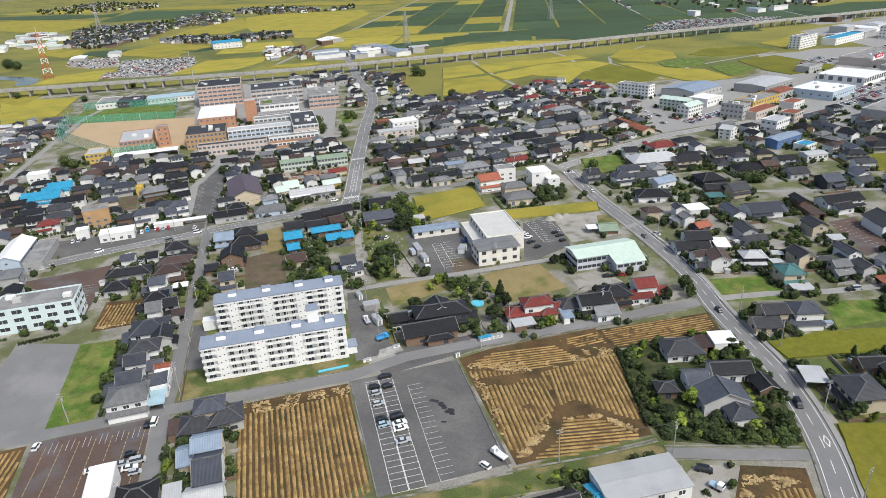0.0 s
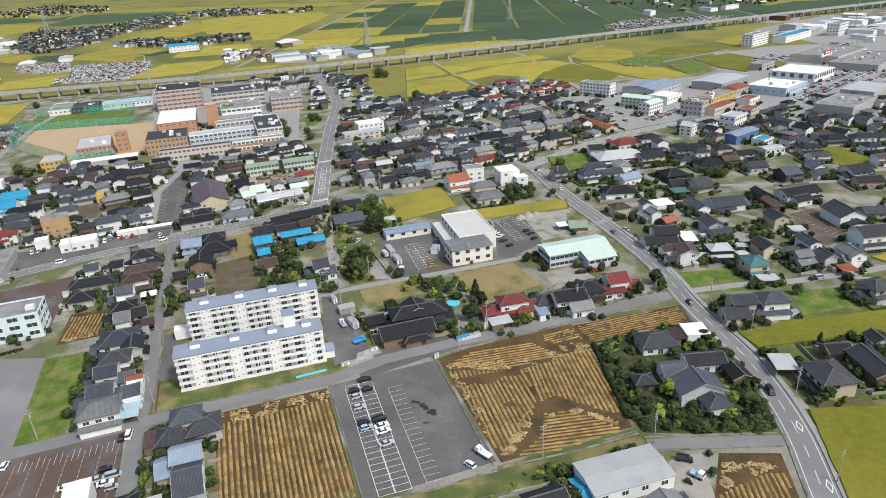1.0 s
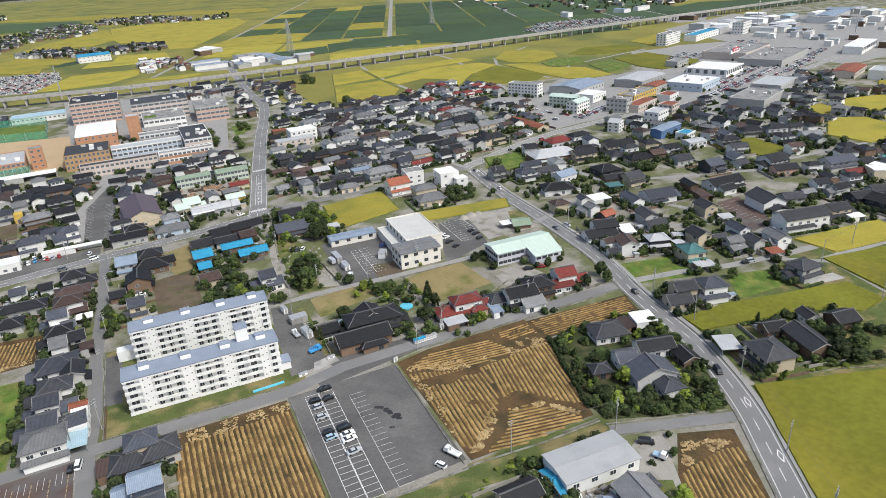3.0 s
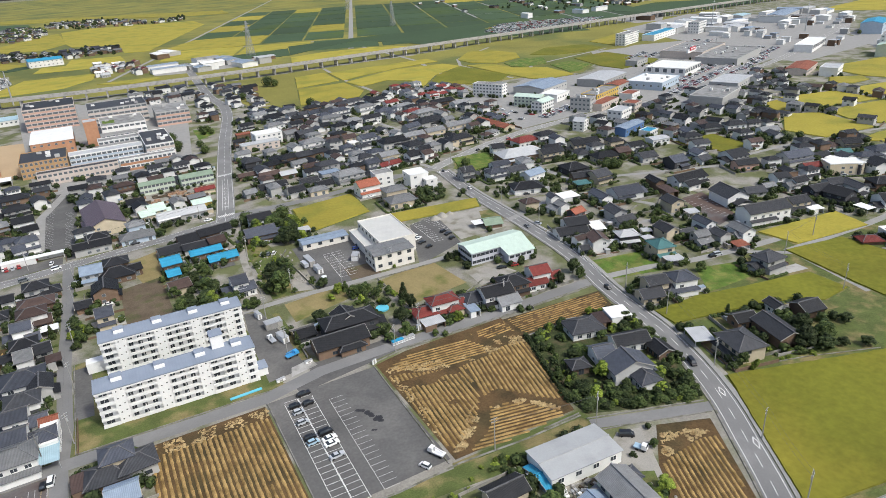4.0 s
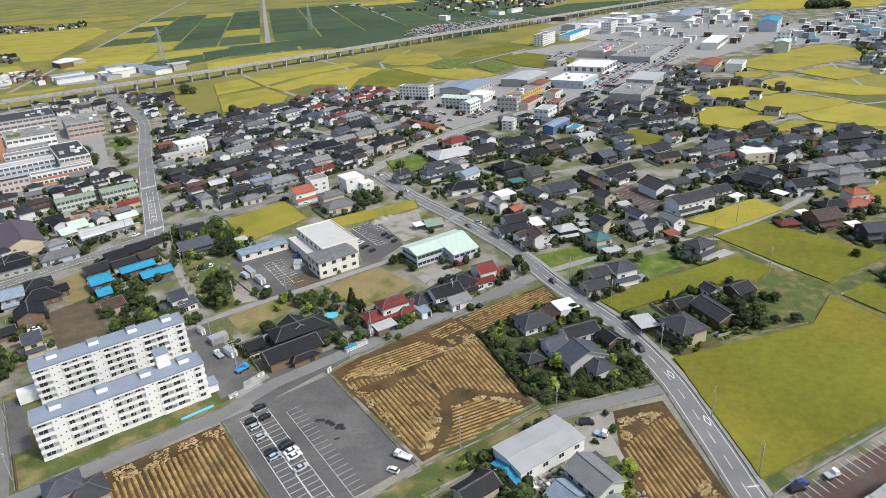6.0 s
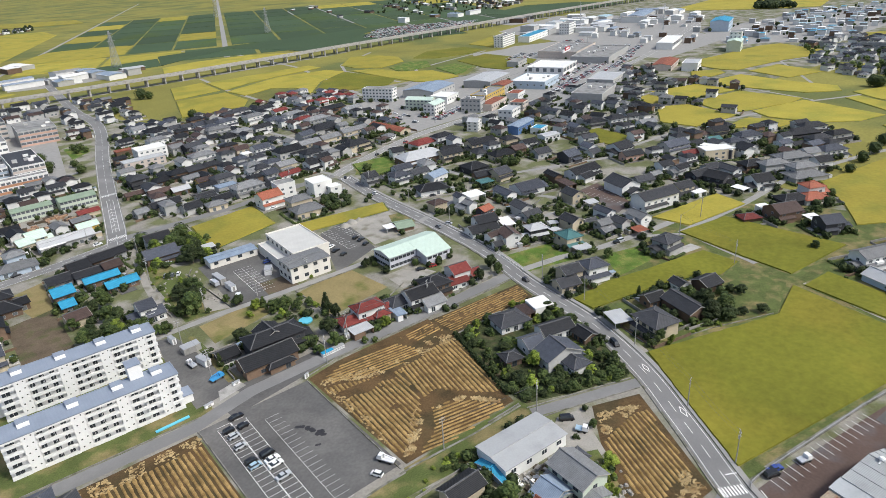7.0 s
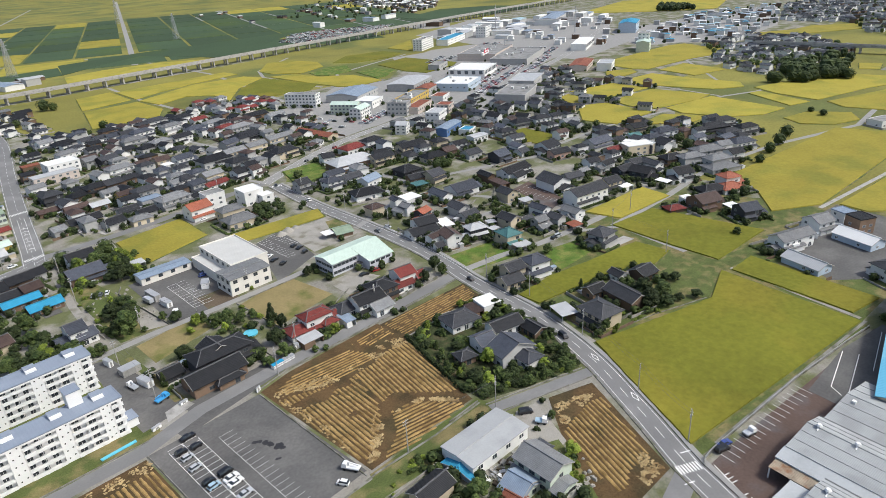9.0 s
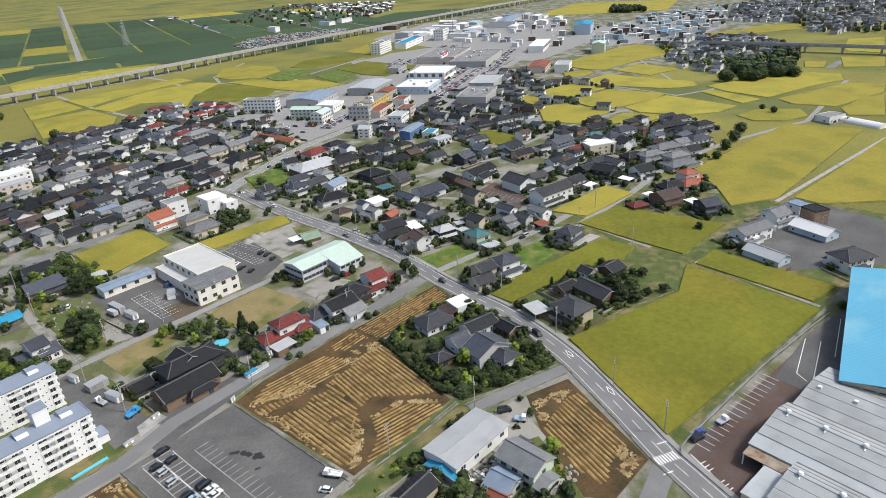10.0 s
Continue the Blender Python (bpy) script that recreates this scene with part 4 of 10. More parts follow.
def block(name, x, y, w, d, h, turn, wall, roof, label, floors=0, cols=0, category="building", bands="", side_cols=0, roof_boxes=0, low_gable=0.0, win=(1.8, 1.4)):
    """A flat-roofed building with its windows one by one; bands: a wall material key for coloured strips between the storeys."""
    t = thing(name, x, y, 0, turn, label, category)
    taken(x, y, w, d, turn)
    a, b = w / 2, d / 2
    m = Mesh()
    m.box(-a, -b, 0, a, b, h)
    part("wall", m, WALLS[wall], t)
    if low_gable:
        gable_roof(w, d, h, h + low_gable, 0.4, ROOFS[roof], t)
        for s in (-a + 0.02, a - 0.22):
            m = Mesh()
            m.v = [(s, -b, h), (s, b, h), (s, 0, h + low_gable), (s + 0.2, -b, h), (s + 0.2, b, h), (s + 0.2, 0, h + low_gable)]
            m.f, m.m = [(0, 2, 1), (3, 4, 5), (0, 3, 5, 2), (1, 2, 5, 4), (0, 1, 4, 3)], [0] * 5
            part("gable", m, WALLS[wall], t)
    else:
        m = Mesh()
        m.box(-a - 0.1, -b - 0.1, h, a + 0.1, b + 0.1, h + 0.2)
        part("roof", m, ROOFS[roof], t)
        parapet(a, b, h - 0.1, h + 0.7, 0.35, WALLS[wall], t)
    rng = random.Random(int(x + y))
    for i in range(roof_boxes):
        px, py = rng.uniform(-0.4, 0.4) * w, rng.uniform(-0.35, 0.35) * d
        m = Mesh()
        m.box(px - 1.6, py - 1.2, h + 0.2, px + 1.6, py + 1.2, h + rng.uniform(1.2, 2.4))
        part("roof_unit", m, WALLS["g" if i % 2 else "w"], t)
    if floors:
        f = h / floors
        for k in range(floors):
            if bands:
                for s, q in (("s", (-a - 0.06, -b - 0.06, a + 0.06, -b)), ("n", (-a - 0.06, b, a + 0.06, b + 0.06))):
                    m = Mesh()
                    m.box(q[0], q[1], k * f, q[2], q[3], k * f + f * 0.42)
                    part("band", m, WALLS[bands], t)
            if y > 340:
                rows = [(((i + 0.5) / cols - 0.5) * w, -b - (0.07 if bands else 0.01), k * f + f * 0.46, "s", min(win[0], w / cols * 0.85), min(win[1], f * 0.48)) for i in range(cols)]
                for i in range(side_cols):
                    py = ((i + 0.5) / side_cols - 0.5) * d
                    rows += [(sx * (a + 0.01), py, k * f + f * 0.46, "w" if sx < 0 else "e", min(win[0], d / side_cols * 0.8), min(win[1], f * 0.48)) for sx in (-1, 1)]
                if rows:
                    window_row(t, rows, wall in "wl")
                continue
            for i in range(cols):
                px = ((i + 0.5) / cols - 0.5) * w
                window(t, px, -b - 0.01, k * f + f * 0.46, "s", min(win[0], w / cols * 0.85), min(win[1], f * 0.48), wall in "wlh")
            for i in range(side_cols):
                py = ((i + 0.5) / side_cols - 0.5) * d
                window(t, -a - 0.01, py, k * f + f * 0.46, "w", min(win[0], d / side_cols * 0.8), min(win[1], f * 0.48), wall in "wlh")
                window(t, a + 0.01, py, k * f + f * 0.46, "e", min(win[0], d / side_cols * 0.8), min(win[1], f * 0.48), wall in "wlh")
    return t


# the works yard behind the track
block("office_building", 85.9, 264, 19.3, 12.8, 7.6, -1, "x", "g", "off-white two-storey works office with a low grey roof", 2, 4, "office building", low_gable=0.5, side_cols=3)
block("workshop", 93.7, 286.2, 18.2, 31.4, 7.6, -2, "x", "x", "off-white flat-roofed workshop with a pale roof", 2, 0, "workshop", side_cols=6)
block("workshop", 81.8, 286.5, 5.0, 28, 4.4, -2, "x", "x", "lower off-white flat-roofed workshop annex", 1, 0, "workshop")
block("workshop", 66.8, 303.5, 23.3, 8.0, 3.4, -1, "x", "u", "long low off-white workshop with a blue-grey roof", 1, 4, "workshop", low_gable=0.4)
# the hall with the mint roof: a long body and a wing towards the lane under one sheet roof
hall = thing("hall", 129.5, 238, 0, -1, "pale grey-blue L-shaped hall with a mint-green sheet roof", "hall")
taken(129.5, 244, 30, 15, 0)
taken(136, 234, 14, 8, 0)
m = Mesh()
section = [(0.2, 0), (13.4, 0), (13.4, 6.2), (6.5, 7.6), (0.2, 6.2)]
m.v = [(px, py, pz) for px in (-14.4, 15.4) for py, pz in section]
m.f = [(k + 5, k, (k + 1) % 5, (k + 1) % 5 + 5) for k in range(5)] + [(4, 3, 2, 1, 0), (5, 6, 7, 8, 9)]
m.m = [0] * 7
part("wall", m, WALLS["z"], hall)
m = Mesh()
section = [(-7.6, 0), (0.3, 0), (0.3, 6.1), (-7.6, 4.7)]
m.v = [(px, py, pz) for px in (0.3, 13.6) for py, pz in section]
m.f = [(k + 4, k, (k + 1) % 4, (k + 1) % 4 + 4) for k in range(4)] + [(3, 2, 1, 0), (4, 5, 6, 7)]
m.m = [0] * 6
part("wing_wall", m, WALLS["z"], hall)
for q in ([(-14.9, -0.4, 6.2), (0, -0.4, 6.2), (0, 6.5, 7.8), (-14.9, 6.5, 7.8)], [(0, -8.1, 4.75), (14.2, -8.1, 4.75), (15.9, 6.5, 7.8), (0, 6.5, 7.8)], [(-14.9, 6.5, 7.8), (15.9, 6.5, 7.8), (15.9, 13.8, 6.2), (-14.9, 13.8, 6.2)]):
    m = Mesh()
    m.slab(q, 0.16)
    part("roof", m, ROOFS["m"], hall, "mint-green sheet roof")
for z in (1.0, 4.0):
    for k in range(6):
        window(hall, -13 + k * 2.2, 0.2, z, "s", 1.8, 1.2)
        window(hall, -14.4, 1.6 + k * 2.0, z, "w", 1.5, 1.1)
for k in range(4):
    window(hall, 2 + k * 3.0, -7.6, 2.9, "s", 2.2, 1.0)
m = Mesh()
m.box(-2.6, -2.6, 2.5, 0.4, 0.1, 2.75)
part("entrance_canopy", m, M_FRAME, hall)
m = Mesh()
m.box(-2.3, -2.2, 0, 0.2, 0.1, 2.5)
part("entrance", m, WALLS["z"], hall)
# white offices on the west side
block("office_building", -107.4, 270, 30, 14.5, 10.3, 2, "h", "f", "pale cyan three-storey office building with a grey flat roof", 3, 5, "office building", side_cols=3, roof_boxes=3, win=(3.6, 1.7))

# ---- trees and shrubs ----
def leaf_material(name, a, b):
    """Foliage: each leaf clump has its own shade between two greens."""
    m = bpy.data.materials.new(name)
    m.use_nodes = True
    N, L = m.node_tree.nodes, m.node_tree.links
    bs = N["Principled BSDF"]
    bs.inputs["Roughness"].default_value = 0.75
    bs.inputs["Specular IOR Level"].default_value = 0.2
    geo, info, mx, hs = N.new("ShaderNodeNewGeometry"), N.new("ShaderNodeObjectInfo"), N.new("ShaderNodeMix"), N.new("ShaderNodeHueSaturation")
    mx.data_type = "RGBA"
    mx.inputs["A"].default_value, mx.inputs["B"].default_value = (*a, 1), (*b, 1)
    L.new(geo.outputs["Random Per Island"], mx.inputs["Factor"])
    rr = N.new("ShaderNodeMapRange")
    rr.inputs["To Min"].default_value, rr.inputs["To Max"].default_value = 0.65, 1.35
    L.new(info.outputs["Random"], rr.inputs["Value"])
    L.new(rr.outputs[0], hs.inputs["Value"])
    L.new(mx.outputs["Result"], hs.inputs["Color"])
    L.new(hs.outputs["Color"], bs.inputs["Base Color"])
    return m


LEAF = leaf_material("leaves", (0.026, 0.045, 0.014), (0.082, 0.110, 0.032))
LEAF_LIGHT = leaf_material("light_leaves", (0.085, 0.125, 0.018), (0.20, 0.25, 0.04))
LEAF_DARK = leaf_material("dark_leaves", (0.017, 0.028, 0.011), (0.050, 0.068, 0.024))


def lump(m, c, rx, rz, rng, n=6, rings=3):
    """An uneven closed clump of foliage: the shaded inside of a crown."""
    k = len(m.v)
    m.v.append((c[0], c[1], c[2] + rz))
    for j in range(1, rings + 1):
        a = math.pi * j / (rings + 1)
        for i in range(n):
            r = rx * math.sin(a) * rng.uniform(0.8, 1.15)
            m.v.append((c[0] + r * math.cos(6.283 * (i + 0.5 * j) / n), c[1] + r * math.sin(6.283 * (i + 0.5 * j) / n), c[2] + rz * math.cos(a) * rng.uniform(0.85, 1.1)))
    m.f += [(k, k + 1 + i, k + 1 + (i + 1) % n) for i in range(n)]
    for j in range(rings - 1):
        a, b = k + 1 + j * n, k + 1 + (j + 1) * n
        m.f += [(a + i, b + i, b + (i + 1) % n, a + (i + 1) % n) for i in range(n)]
    m.m += [0] * (n * rings)


def crown_mesh(seed, shape, lobes, leaves, size):
    """Clumps of small leaf blades round several lobes. shape: 'round', 'cone' or 'low'. Unit crown: 1 wide, 1 high."""
    rng = random.Random(seed)
    m = Mesh()
    for _ in range(lobes):
        z = rng.random()
        if shape == "cone":
            r = 0.5 * (1 - z) * 0.8 + 0.03
            c = Vector((rng.uniform(-r, r) * 0.7, rng.uniform(-r, r) * 0.7, z * 0.92))
            rad = (0.10 + 0.16 * (1 - z))
        else:
            ang, r = rng.uniform(0, 6.283), 0.38 * math.sqrt(rng.random()) * (1.15 - 0.6 * z)
            c = Vector((r * math.cos(ang), r * math.sin(ang), 0.15 + 0.65 * z))
            rad = rng.uniform(0.09, 0.19)
        lump(m, c, rad * 0.86, rad * 0.82, rng)
        for _ in range(leaves):
            d = Vector((rng.gauss(0, 1), rng.gauss(0, 1), rng.gauss(0, 1) + 0.35)).normalized()
            p = c + d * rad * rng.uniform(0.85, 1.1)
            if p.z < 0:
                p.z = rng.random() * 0.1
            n = (d + Vector((rng.gauss(0, 0.35), rng.gauss(0, 0.35), rng.gauss(0, 0.35) + 0.35))).normalized()
            u = n.orthogonal().normalized()
            u.rotate(Matrix.Rotation(rng.uniform(0, 6.28), 3, n))
            v = n.cross(u)
            s = size * rng.uniform(0.6, 1.3)
            m.face([p - u * s, p - v * s * 0.7, p + u * s * 0.9 + n * s * 0.2, p + v * s * 0.8])
    return m


def tree_mesh_trunk(limbs):
    m = Mesh()
    rng = random.Random(limbs)
    m.cylinder(0, 0, -0.1, 0.75, 0.035, 0.015, 7)
    for _ in range(limbs):
        a = rng.uniform(0, 6.28)
        z = rng.uniform(0.3, 0.55)
        m.beam((0, 0, z), (0.26 * math.cos(a), 0.26 * math.sin(a), z + 0.25), 0.018)
    return m


KINDS = {}
for kind, shape, lobes, leaves, size, leaf in (("broad", "round", 46, 40, 0.028, LEAF), ("broad2", "round", 38, 44, 0.032, LEAF), ("dark", "round", 46, 40, 0.029, LEAF_DARK), ("light", "round", 44, 42, 0.030, LEAF_LIGHT),
                                               ("cone", "cone", 26, 40, 0.040, LEAF_DARK), ("cone2", "cone", 22, 44, 0.044, LEAF), ("shrub", "round", 24, 34, 0.050, LEAF), ("shrub2", "round", 20, 36, 0.052, LEAF_DARK), ("shrub3", "round", 20, 36, 0.054, LEAF_LIGHT)):
    KINDS[kind] = (crown_mesh(len(KINDS) + 5, shape, lobes, leaves, size).data("crown", [leaf]), tree_mesh_trunk(5 + len(KINDS)).data("trunk", [M_BARK]))
TREE_LABEL = {"broad": "dense green broad-leaved tree", "broad2": "spreading green garden tree", "dark": "dark evergreen broad-leaved tree", "light": "yellow-green leafy garden tree", "cone": "dark pointed evergreen conifer",
              "cone2": "pointed green conifer in a garden", "shrub": "rounded green garden shrub", "shrub2": "dark clipped evergreen shrub", "shrub3": "light green garden shrub"}


FAR_TREES = []


def tree(x, y, wide, high, kind="broad", z=0.0):
    if math.hypot(x, y) > 345:
        FAR_TREES.append((x, y, wide, high, kind))
        return None
    shrub = kind.startswith("shrub")
    crown, trunk = KINDS[kind]
    t = thing("shrub" if shrub else "tree", x, y, z, (x * 37 + y * 91) % 360, TREE_LABEL[kind], "shrub" if shrub else "tree", "shrubs of the gardens" if shrub else "trees of the town")
    c = part("crown", crown, None, t)
    base = -0.25 if shrub else high * (0.05 if kind.startswith("cone") else 0.16)
    c.matrix_basis = Matrix.Translation((0, 0, base)) @ Matrix.Diagonal((wide, wide, high - base, 1))
    if not shrub:
        k = part("trunk", trunk, None, t)
        k.matrix_basis = Matrix.Diagonal((high * 0.8, high * 0.8, high, 1))
    return t

# ---- what is free to build on ----
def blocked(x, y, r, fields=True):
    """Whether a circle meets a building, a road or a field."""
    for a, b, c in TAKEN:
        if (x - a) ** 2 + (y - b) ** 2 < (r + c) ** 2:
            return True
    for pts, half in ROADS:
        for i in range(len(pts) - 1):
            (x0, y0), (x1, y1) = pts[i], pts[i + 1]
            if min(x0, x1) - half - r > x or max(x0, x1) + half + r < x or min(y0, y1) - half - r > y or max(y0, y1) + half + r < y:
                continue
            dx, dy = x1 - x0, y1 - y0
            t = max(0, min(1, ((x - x0) * dx + (y - y0) * dy) / (dx * dx + dy * dy)))
            if (x - x0 - t * dx) ** 2 + (y - y0 - t * dy) ** 2 < (half + r) ** 2:
                return True
    if fields:
        for box, poly in FIELDS:
            if box[0] < x < box[2] and box[1] < y < box[3] and inside((x, y), poly):
                return True
    return False


# ---- vehicles ----
def paint(name, color, rough=0.3):
    m = bpy.data.materials.new("car_paint_" + name)
    m.use_nodes = True
    b = m.node_tree.nodes["Principled BSDF"]
    b.inputs["Base Color"].default_value, b.inputs["Roughness"].default_value = (*color, 1), rough
    b.inputs["Coat Weight"].default_value = 0.4
    return m


PAINT = {"white": paint("white", (0.78, 0.78, 0.77)), "silver": paint("silver", (0.42, 0.44, 0.47)), "black": paint("black", (0.012, 0.012, 0.014)), "grey": paint("grey", (0.12, 0.13, 0.14)), "red": paint("red", (0.35, 0.03, 0.03)),
         "blue": paint("blue", (0.03, 0.06, 0.25)), "pale": paint("pale", (0.32, 0.45, 0.55)), "cyan": paint("cyan", (0.05, 0.30, 0.60))}
CARS = {}
SHAPES = {  # profile of the body and of the cabin, along the car (x, z), and the half width
    "sedan": ([(-2.3, 0.3), (2.25, 0.3), (2.3, 0.6), (2.1, 0.8), (0.95, 0.95), (-1.5, 0.98), (-2.2, 0.92), (-2.3, 0.7)], [(0.95, 0.95), (0.35, 1.38), (-0.95, 1.40), (-1.6, 0.98)], 0.86),
    "hatch": ([(-1.75, 0.3), (1.8, 0.3), (1.85, 0.65), (1.6, 0.9), (1.0, 1.0), (-1.7, 1.02), (-1.8, 0.7)], [(1.1, 1.0), (0.6, 1.5), (-1.4, 1.52), (-1.72, 1.02)], 0.78),
    "van": ([(-2.2, 0.3), (2.2, 0.3), (2.25, 0.7), (2.0, 1.0), (1.6, 1.1), (-2.15, 1.1), (-2.25, 0.7)], [(1.65, 1.1), (1.1, 1.8), (-2.0, 1.85), (-2.15, 1.1)], 0.88),
}


def loft(profile, half, inset=0.0):
    m = Mesh()
    n = len(profile)
    top = max(z for _, z in profile)
    low = min(z for _, z in profile)
    for s in (-1, 1):
        m.v += [(x, s * (half - inset * (z - low) / max(0.01, top - low)), z) for x, z in profile]
    m.f = [(i, (i + 1) % n, (i + 1) % n + n, i + n) for i in range(n)] + [tuple(range(n - 1, -1, -1)), tuple(range(n, 2 * n))]
    m.m = [0] * len(m.f)
    return m


def car(x, y, turn, shape="sedan", color="white", z=0.05):
    key = (shape, color)
    words = {"sedan": "saloon car", "hatch": "small hatchback car", "van": "boxy minivan"}[shape]
    if key not in CARS:
        body, cabin, half = SHAPES[shape]
        t = thing("car", x, y, z, turn, f"parked {color} {words}", "car", "parked cars")
        part("body", loft(body, half, 0.06), PAINT[color], t)
        part("cabin_glass", loft(cabin, half - 0.07, 0.14), glass, t, "dark car windows")
        m = Mesh()
        a, b = cabin[2][0] + 0.05, cabin[1][0] - 0.05
        m.box(a, -half + 0.22, cabin[1][1] - 0.02, b, half - 0.22, cabin[1][1] + 0.06)
        part("roof", m, PAINT[color], t)
        for wx in (body[0][0] + 0.75, body[1][0] - 0.75):
            for s in (-1, 1):
                m = Mesh()
                n = 12
                m.v = [(wx + 0.31 * math.cos(6.283 * i / n), s * (half - 0.02) + q, 0.31 + 0.31 * math.sin(6.283 * i / n)) for q in (-0.1, 0.04) for i in range(n)]
                m.f = [(i, (i + 1) % n, (i + 1) % n + n, i + n) for i in range(n)] + [tuple(range(n)), tuple(range(n, 2 * n))]
                m.m = [0] * len(m.f)
                part("wheel", m, M_TYRE, t)
        CARS[key] = t
        return t
    return copy_thing(CARS[key], pose(x, y, z, 0, 0, turn))


def truck(x, y, turn, cab, box, long=5.0, z=0.05, label="white flatbed lorry with a crane arm", crane=False, closed=False):
    t = thing("lorry", x, y, z, turn, label, "lorry")
    m = Mesh()
    m.box(-long / 2, -0.95, 0.5, long / 2, 0.95, 0.85)
    part("chassis", m, M_FRAME, t)
    part("cab", loft([(long / 2 - 1.5, 0.8), (long / 2 + 0.1, 0.8), (long / 2 + 0.1, 1.5), (long / 2 - 0.25, 2.2), (long / 2 - 1.5, 2.25)], 0.92, 0.08), PAINT[cab], t)
    m = Mesh()
    m.box(long / 2 - 0.16, -0.8, 1.5, long / 2 + 0.07, 0.8, 2.05)
    part("windscreen", m, glass, t)
    m = Mesh()
    m.box(-long / 2, -1.0, 0.85, long / 2 - 1.6, 1.0, 2.6 if closed else 1.25)
    part("cargo_box", m, PAINT[box], t)
    if crane:
        m = Mesh()
        m.beam((long / 2 - 1.9, 0, 1.2), (long / 2 - 1.9, 0, 2.6), 0.4)
        m.beam((long / 2 - 1.9, 0, 2.5), (-long / 2 + 0.2, 0.2, 2.1), 0.28)
        part("crane", m, PAINT[box], t)
    for wx in (-long / 2 + 1.0, long / 2 - 0.8):
        for s in (-1, 1):
            m = Mesh()
            n = 12
            m.v = [(wx + 0.42 * math.cos(6.283 * i / n), s * 0.82 + q, 0.42 + 0.42 * math.sin(6.283 * i / n)) for q in (-0.14, 0.14) for i in range(n)]
            m.f = [(i, (i + 1) % n, (i + 1) % n + n, i + n) for i in range(n)] + [tuple(range(n)), tuple(range(n, 2 * n))]
            m.m = [0] * len(m.f)
            part("wheel", m, M_TYRE, t)
    return t

# ---- more fields ----
crop("field", [(332, 331), (369, 329), (365, 293), (339, 294)], M_RICEG, "yellow-green rice paddy")
crop("field", [(190, 394), (217, 392), (207, 362), (179, 361)], M_LAWN, "small green vegetable field")

# ---- lots, lawns and lanes ----
area("pavement", [(113, 300), (132, 306), (124, 265), (96, 253)], M_LOT, "asphalt car park with white bays", 0.04)
area("pavement", [(51, 306), (85, 308), (78, 256), (49, 254)], M_LOT, "asphalt works yard with white bays", 0.04)
area("grass", [(75, 249), (102, 256), (105, 226), (75, 221)], M_DRY, "dry unused grass plot", 0.05)
area("soil", [(65, 269), (81, 269), (78, 256), (64, 256)], M_SOIL, "bare earth patch in a yard", 0.06)
area("grass", [(32, 251), (61, 255), (58, 241), (32, 234)], M_DRY, "dry grass plot", 0.05)
area("soil", [(110, 236), (125, 236), (129, 223), (109, 220)], M_GRAVEL, "pale gravel forecourt", 0.05)
area("soil", [(130, 303), (156, 301), (154, 269), (126, 268)], M_GRAVEL, "gravel plot with heaps of sand", 0.04)
area("grass", [(153, 296), (162, 294), (160, 279), (146, 280)], M_GRASS, "patch of grass", 0.06)
area("grass", [(162, 213), (188, 208), (186, 187), (158, 194)], M_LAWN, "green lawn between houses", 0.05)
area("grass", [(193, 182), (216, 176), (217, 164), (182, 164)], M_LAWN, "green lawn beside a house", 0.05)
area("grass", [(197, 395), (213, 387), (207, 363), (187, 366), (179, 373)], M_LAWN, "green lawn at the road junction", 0.05)
area("grass", [(194, 133), (222, 127), (224, 114), (199, 105), (163, 121)], M_GRASS, "overgrown grass plot", 0.06)
area("pavement", [(261, 107), (331, 97), (322, 53), (268, 44), (241, 74)], M_LOT, "grey asphalt works yard", 0.03)
area("soil", [(-28, 306), (-10, 311), (-9, 258), (-27, 257)], M_SOIL, "dark weedy vegetable plot behind the flats")
area("soil", [(-24, 337), (-9, 344), (-9, 311), (-18, 308)], M_DRY, "dry grass and earth plot", 0.05)
area("soil", [(-110, 434), (-97, 434), (-94, 405), (-105, 405)], M_SOIL, "bare garden soil plot", 0.05)
area("soil", [(-85.5, 279), (-69.7, 277), (-71, 254.5), (-86.3, 253.5)], M_STUB, "small harvested plot with straw rows")
area("pavement", [(-129, 315), (-91, 321), (-91, 301), (-92, 269)], M_LOTRED, "rust-stained car park with white bays", 0.03)
area("soil", [(41, 277), (47, 280), (48, 257), (39, 260)], M_GRAVEL, "gravel yard", 0.05)
area("pavement", [(-67, 480), (35, 517), (67, 779), (-101, 876)], M_PAVE, "paved school courts", 0.03)
# the shops' car parks are paler than M_LOT, with distance haze painted in
area("pavement", [(292, 538), (289, 441), (365, 468), (436, 638)], M_PAVE, "wide asphalt car park of shops", 0.03)
area("pavement", [(522, 599), (660, 563), (483, 367), (387, 401)], M_PAVE, "huge asphalt shopping car park", 0.03)
area("pavement", [(577, 716), (722, 700), (724, 521), (415, 474)], M_PAVE, "asphalt apron round the superstore", 0.034)
area("pavement", [(667, 475), (873, 510), (1018, 961), (773, 874)], M_PAVE, "paved works district", 0.02)
road("road", [(335, 281), (409, 279), (473, 266), (550, 251), (586, 234), (657, 223)], 3.5, "narrow farm lane between paddies", M_PAVE, z=0.056)
road("road", [(552, 253), (565, 311), (570, 374), (508, 392)], 2.5, "narrow farm lane between paddies", M_PAVE, z=0.056)
road("road", [(239, 172), (296, 171), (357, 174), (427, 160), (505, 132), (677, 141)], 4, "farm lane beside houses and paddies", M_PAVE, z=0.056)
road("road", [(818, 164), (763, 169), (738, 169)], 8, "asphalt road under a bridge", M_ASPHALT, z=0.056)
